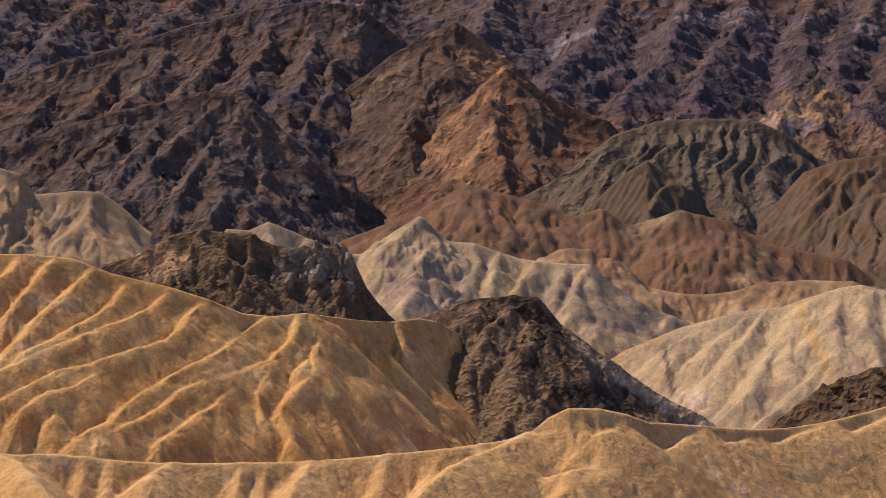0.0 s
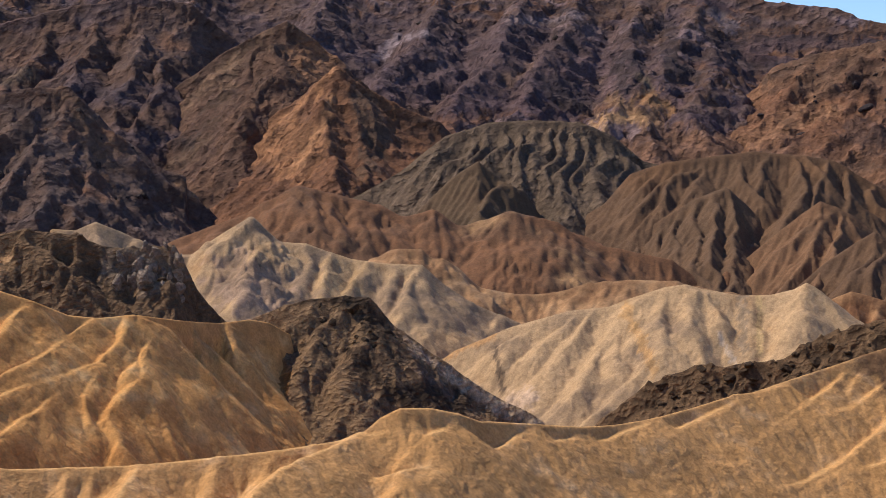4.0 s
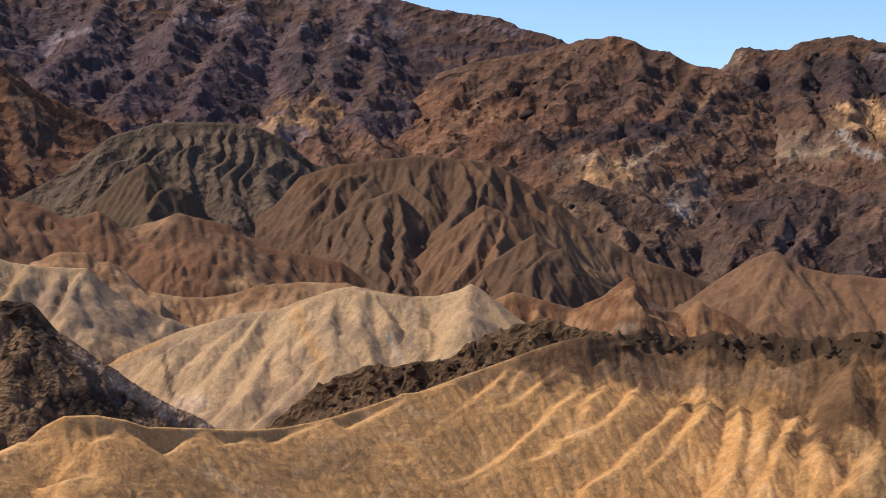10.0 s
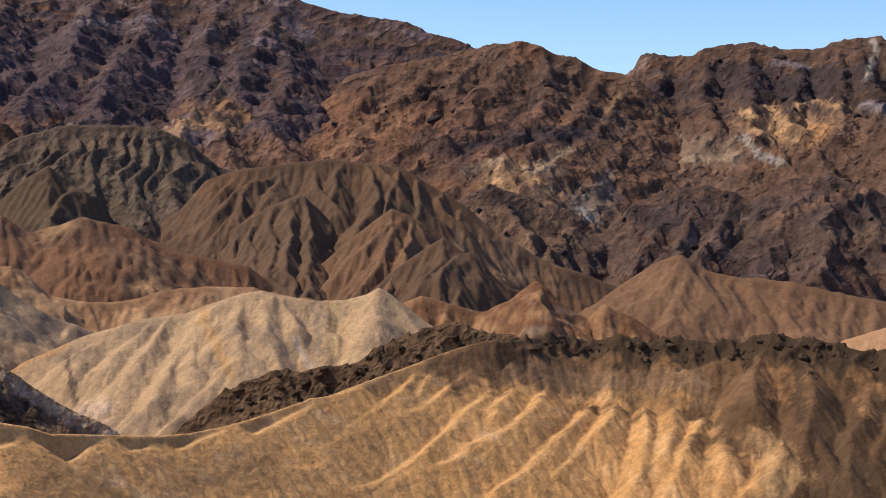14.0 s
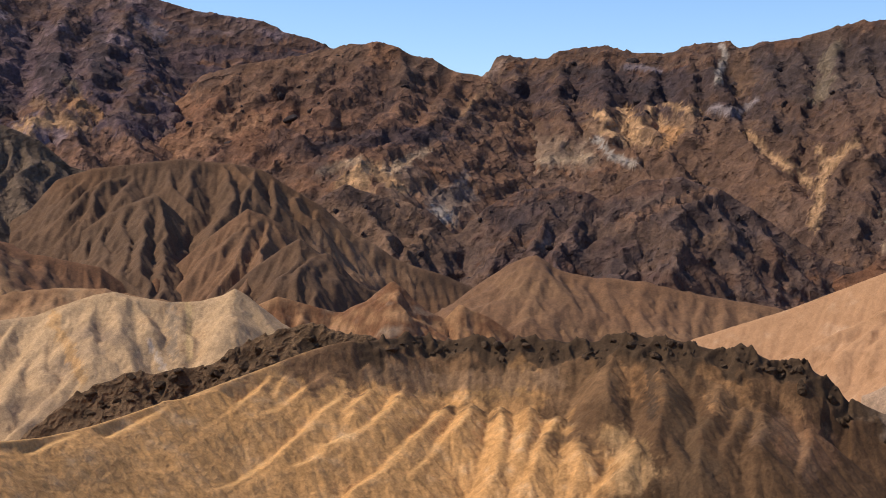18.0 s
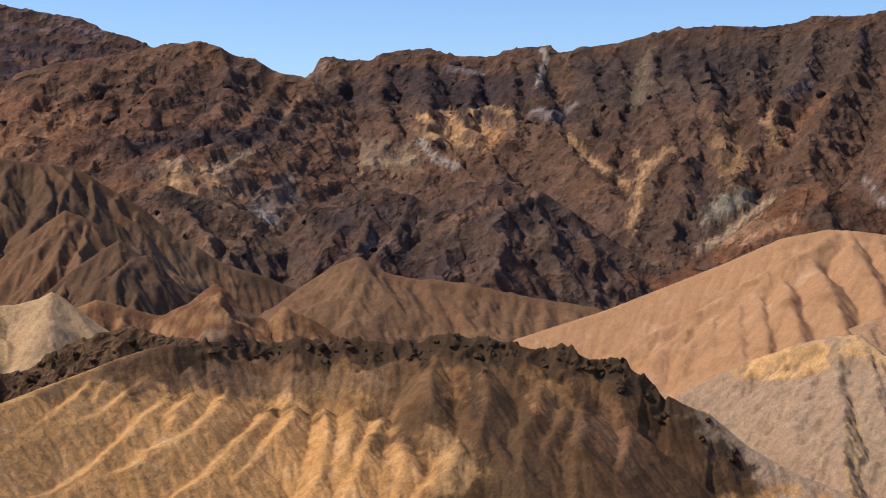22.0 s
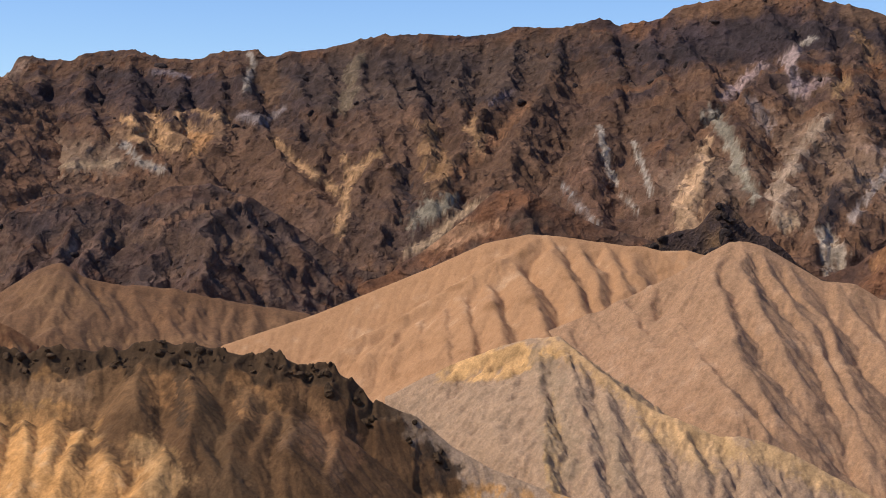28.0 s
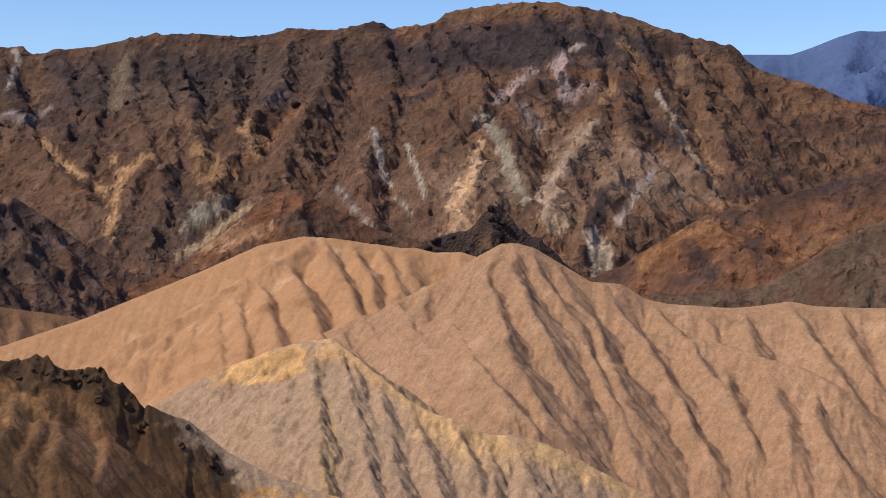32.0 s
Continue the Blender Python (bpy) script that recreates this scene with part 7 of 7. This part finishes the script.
hill("pink_front_hill", "pinkish-tan clay hill scored by long rills",
     [(43.03, 557, 4.6), (45.57, 556, 14.8), (47.70, 555, 23.1), (48.98, 555, 27.9), (49.83, 554, 31.2), (50.90, 554, 35.3), (51.33, 554, 36.2), (52.07, 553, 40.3), (53.24, 553, 45.9), (54.09, 552, 50.0), (55.15, 552, 56.8), (55.99, 552, 61.1), (56.63, 551, 61.1), (57.26, 551, 59.3), (58.30, 551, 53.2), (59.34, 550, 47.2), (60.17, 550, 46.6), (60.49, 550, 46.2), (61.33, 550, 41.2), (62.17, 549, 39.2), (64.66, 548, 37.8), (66.70, 547, 40.2), (67.51, 547, 38.7), (70.06, 546, 38.0), (72.61, 544, 37.6), (75.42, 542, 36.1)],
     spurs=[[(50.90, 554, 35.2), (51.65, 522, 22.4), (52.61, 489, 12.1)], [(51.33, 554, 36.1), (52.07, 528, 27.8), (52.92, 501, 19.3), (53.78, 468, 8.1)], [(52.07, 553, 40.2), (52.61, 534, 33.4), (53.56, 500, 22.1), (54.73, 462, 11.4), (55.79, 439, 6.6)]]
           + [[(54.94, 552, 55.2), (54.52, 534, 43.4), (53.88, 526, 35.8), (54.73, 497, 27.6), (55.41, 477, 22.3), (56.21, 456, 15.6), (57.26, 445, 9.3)], [(55.57, 551, 58.2), (55.57, 529, 47.5), (56.00, 495, 33.7), (56.63, 471, 22.8), (57.68, 454, 10.9), (58.72, 444, 0.6)], [(56.21, 552, 61.0), (56.84, 518, 44.0), (57.67, 496, 30.1), (58.30, 479, 18.8), (59.13, 466, 8.1)]]
           + [[(57.05, 551, 59.8), (58.09, 530, 43.7), (59.13, 508, 27.6), (60.17, 478, 12.1), (60.99, 457, -0.7)]]
           + [[(53.88, 534, 35.5), (53.77, 513, 28.9), (54.30, 490, 21.2)], [(49.83, 554, 31.1), (50.47, 532, 22.6), (51.22, 508, 13.9)], [(47.70, 555, 23.0), (48.13, 543, 18.8)]]
           + [[(53.24, 553, 45.8), (52.92, 545, 40.0), (53.03, 532, 34.5)], [(58.06, 551, 54.5), (59.22, 527, 36.0), (60.07, 500, 22.4), (60.70, 477, 10.1), (61.54, 458, -3.0)], [(59.65, 549, 46.4), (61.12, 526, 30.3), (62.38, 500, 15.3), (63.62, 467, -0.5)]]
           + [[(61.33, 550, 41.1), (62.79, 528, 28.4), (64.24, 502, 15.4), (65.27, 473, 2.6)]]
           + [[(61.12, 533, 29.9), (62.17, 531, 29.7), (64.24, 525, 26.4), (65.89, 514, 22.7), (67.10, 508, 20.4), (68.31, 500, 15.8), (69.11, 491, 11.5)], [(66.70, 547, 40.1), (67.51, 528, 28.9), (68.31, 511, 20.8), (69.11, 495, 13.3)], [(64.66, 548, 37.7), (65.27, 532, 30.3), (65.58, 519, 24.5)]]
           + [[(63.42, 548, 38.3), (63.87, 535, 31.0)], [(68.31, 546, 38.2), (68.71, 532, 30.8), (69.50, 511, 21.0)], [(64.24, 532, 25.9), (64.45, 502, 15.4), (65.07, 479, 5.2)]]
           + [[(65.89, 524, 22.1), (66.09, 493, 12.9), (66.70, 473, 4.6)]]
           + [[(67.10, 519, 19.6), (67.51, 488, 10.1), (68.11, 470, 1.8)], [(69.90, 546, 38.0), (70.68, 522, 26.0), (71.46, 496, 13.8)]],
     slope=0.62, rooted=False, near=125, behind=80, side=0.9, width=1.6, blend=0.8, cut=9, cut_run=18, rough=0.45, rough_size=3, rill=1.8, rill_size=9, hone=0.0,
     lit_tops=(0.38, 0.235, 0.14), tones=((0.24, 0.14, 0.083), (0.28, 0.166, 0.098), (0.29, 0.168, 0.098), (0.34, 0.212, 0.132)), tone_size=9, fine=0.95, rill_steps=3, material=CLAY, seed=206)

hill("grey_tan_spur", "grey-tan clay spur with its sunlit crest painted yellow",
     [(42.82, 446, 14.5), (43.45, 445, 17.0), (44.72, 443, 22.1), (46.00, 441, 26.5), (47.49, 435, 31.2), (48.55, 430, 33.6), (49.62, 425, 34.6), (50.47, 418, 29.9), (51.33, 411, 25.1), (52.39, 403, 19.7), (53.24, 399, 16.7), (54.09, 396, 15.1), (55.57, 395, 10.9), (56.42, 394, 11.1), (57.26, 394, 9.8), (58.30, 393, 7.1), (59.55, 392, 2.6), (60.99, 391, -2.2), (62.42, 390, -6.4), (64.43, 389, -11.9)],
     spurs=[[(47.49, 435, 31.1), (47.02, 430, 25.8), (46.42, 428, 21.2), (45.68, 428, 17.7), (44.94, 430, 15.4)], [(48.13, 432, 32.6), (47.81, 424, 26.3), (47.96, 406, 17.1), (48.17, 387, 7.6)], [(48.87, 428, 33.9), (48.77, 410, 22.8), (49.19, 390, 13.0), (49.30, 370, 2.9)]]
           + [[(49.73, 424, 33.9), (50.30, 406, 23.2), (50.79, 387, 12.0), (51.07, 369, 1.8)], [(51.33, 411, 25.0), (51.65, 394, 15.4), (51.97, 374, 3.8)], [(52.39, 403, 19.6), (53.03, 388, 10.4), (53.67, 372, 1.4)]]
           + [[(54.09, 396, 15.0), (54.62, 386, 7.9), (55.05, 376, 1.0)]]
           + [[(55.57, 395, 10.8), (55.53, 386, 5.8), (55.68, 375, -0.3)], [(56.42, 394, 11.0), (56.84, 384, 4.2), (57.26, 375, -1.3)], [(46.42, 431, 21.0), (46.64, 417, 16.0), (47.49, 394, 8.1)]]
           + [[(50.47, 418, 29.8), (50.65, 402, 20.5), (51.16, 394, 15.5)], [(44.72, 443, 22.0), (44.72, 439, 19.5)], [(46.00, 441, 26.4), (45.57, 437, 22.4), (45.04, 438, 20.4)]],
     slope=0.72, rooted=False, near=80, behind=50, side=0.9, width=1.2, blend=0.5, rough=0.7, rough_size=2.0,
     # first patch, yellow: the sunlit left face put into the colour
     lit_tops=(0.36, 0.245, 0.15), tones=((0.255, 0.17, 0.112), (0.29, 0.19, 0.122), (0.3, 0.2, 0.13), (0.235, 0.158, 0.104)), tone_size=8, patches=[((47.0, 27.0, 2.0, 6.0), (0.44, 0.255, 0.105), 0.85, -0.9), ((49.4, 8.0, 0.35, 12.0), (0.36, 0.225, 0.1), 0.8, 0.1), ((54.6, 10.0, 1.6, 6.0), (0.38, 0.24, 0.12), 0.7, 0.6)], rill=1.3, rill_size=7, cut=2.4, cut_run=12, hone=0.0, fine=0.95, rill_steps=3, material=CLAY, seed=211,
     # pale bands along the crest: its lit edge painted onto the tan clay
     rock_light_bands=[([(49.4, 34.0), (50.47, 28.6), (51.33, 23.9), (53.24, 15.5), (55.57, 9.7)], (2.2, 3.4), (0.4, 0.245, 0.12), 0.85), ([(55.57, 9.7), (58.3, 5.6), (61.0, -3.5)], (3.6, 3.6), (0.4, 0.25, 0.12), 0.8),
            ([(48.9, 30.0), (49.6, 17.0), (49.9, 4.0)], (3.0, 5.0), (0.235, 0.165, 0.107), 0.7), ([(51.2, 14.0), (52.0, 4.0)], (4.0, 4.0), (0.235, 0.165, 0.107), 0.6)])


# ---- loose rock and crags ----
def boulder(seed, colour, detail=2, blocky=1.0):
    """A broken rock about 1 m across."""
    rng = random.Random(seed)
    bm = bmesh.new()
    bmesh.ops.create_icosphere(bm, subdivisions=detail, radius=0.5)
    cuts = [(Vector((rng.gauss(0, 1), rng.gauss(0, 1), rng.gauss(0, 0.8))).normalized(), rng.uniform(0.2, 0.38)) for _ in range(15)]
    for v in bm.verts:
        p = v.co.copy()
        for way, lim in cuts:
            over = p.dot(way) - lim
            if over > 0:
                p -= way * over
        q = p * 5.3 + Vector((seed * 3.7, seed * 1.3, 0))
        v.co = p + noise.noise_vector(q) * 0.05 * blocky
    me = bpy.data.meshes.new("rock")
    bm.to_mesh(me)
    bm.free()
    at = me.color_attributes.new("rock_colour", 'FLOAT_COLOR', 'POINT')
    for i, v in enumerate(me.vertices):
        k = 1 + 0.35 * noise.noise(v.co * 5)
        at.data[i].color = (colour[0] * k, colour[1] * k, colour[2] * k, 1)
    me.polygons.foreach_set("use_smooth", np.ones(len(me.polygons), bool))
    me.materials.append(CRAG)
    return me


def rocks(parent, name, count, bearings, ahead, sizes, colour, seed, tall=(0.6, 1.1), sink=0.25, label=""):
    """Rocks that crop out of a hill between two bearings and two distances from its crest."""
    rng = random.Random(seed)
    kinds = [boulder(seed * 10 + k, colour) for k in range(6)]
    home = bpy.data.objects[parent]
    for k in range(count):
        size = sizes[0] + (sizes[1] - sizes[0]) * rng.random() ** 1.8
        p = on(parent, rng.uniform(*bearings), rng.uniform(*ahead))
        ob = new(name, rng.choice(kinds))
        ob.parent = home
        high = size * rng.uniform(*tall)
        ob.location = p + Vector((0, 0, high * (0.5 - sink) - 0.1))
        ob.rotation_euler = (rng.uniform(-0.25, 0.25), rng.uniform(-0.25, 0.25), rng.uniform(0, 6.28))
        ob.scale = (size * rng.uniform(0.8, 1.4), size * rng.uniform(0.7, 1.1), high)
        if label:
            ob["label"] = label


OUTCROP = (0.045, 0.031, 0.026)
BLACK, BROWN_ROCK, PALE_ROCK = (0.05, 0.03, 0.016), (0.1, 0.06, 0.034), (0.2, 0.142, 0.1)
rocks("dark_cap_ridge", "rock", 70, (14.2, 23.2), (-9, -0.6), (2.0, 6.0), BLACK, 3, tall=(0.4, 0.8), sink=0.66)
rocks("golden_ridge", "caprock", 80, (24.5, 41.5), (-4.2, -0.8), (1.5, 4.6), BASALT, 4, tall=(0.5, 0.9), sink=0.7, label="black volcanic caprock block")
rocks("golden_ridge", "caprock", 16, (40.0, 45.6), (-7, 0.0), (1.4, 4.6), BLACK, 5, sink=0.55, label="black volcanic caprock block")
rocks("dark_butte", "rock", 26, (1.6, 4.6), (-16, -1.0), (2, 6.0), BLACK, 6, tall=(0.5, 0.9), sink=0.66)
rocks("dark_rock_ridge", "rock", 36, (-11.5, -2.5), (-25, 0.0), (2, 6.0), BROWN_ROCK, 7, tall=(0.5, 0.9), sink=0.6)
rocks("dark_rock_ridge", "crag", 26, (-6.0, -3.4), (-12, 0.0), (3.0, 7.0), PALE_ROCK, 8, tall=(1.2, 2.2), sink=0.5, label="upright pale grey crag")
rocks("black_outcrop_hill", "rock", 40, (52.5, 57.5), (-25, 0), (4, 11), (0.028, 0.02, 0.017), 12, sink=0.5)
rocks("east_range", "outcrop", 70, (32, 66), (-230, -6), (8, 24), OUTCROP, 21, tall=(0.5, 1.0), sink=0.62, label="dark rock outcrop")
rocks("middle_range", "outcrop", 24, (18, 29), (-200, -6), (8, 20), OUTCROP, 22, tall=(0.5, 1.0), sink=0.64, label="dark rock outcrop")
rocks("west_range", "outcrop", 36, (-10, 24), (-260, -6), (9, 24), OUTCROP, 23, tall=(0.5, 1.0), sink=0.64, label="dark rock outcrop")
rocks("dark_foothill", "outcrop", 24, (-15, -4), (-120, -4), (5, 13), OUTCROP, 24, tall=(0.6, 1.1), sink=0.6, label="dark rock outcrop")
rocks("dark_crag_hill", "outcrop", 40, (23, 40), (-130, -3), (5, 14), OUTCROP, 25, tall=(0.6, 1.1), sink=0.6, label="dark rock outcrop")
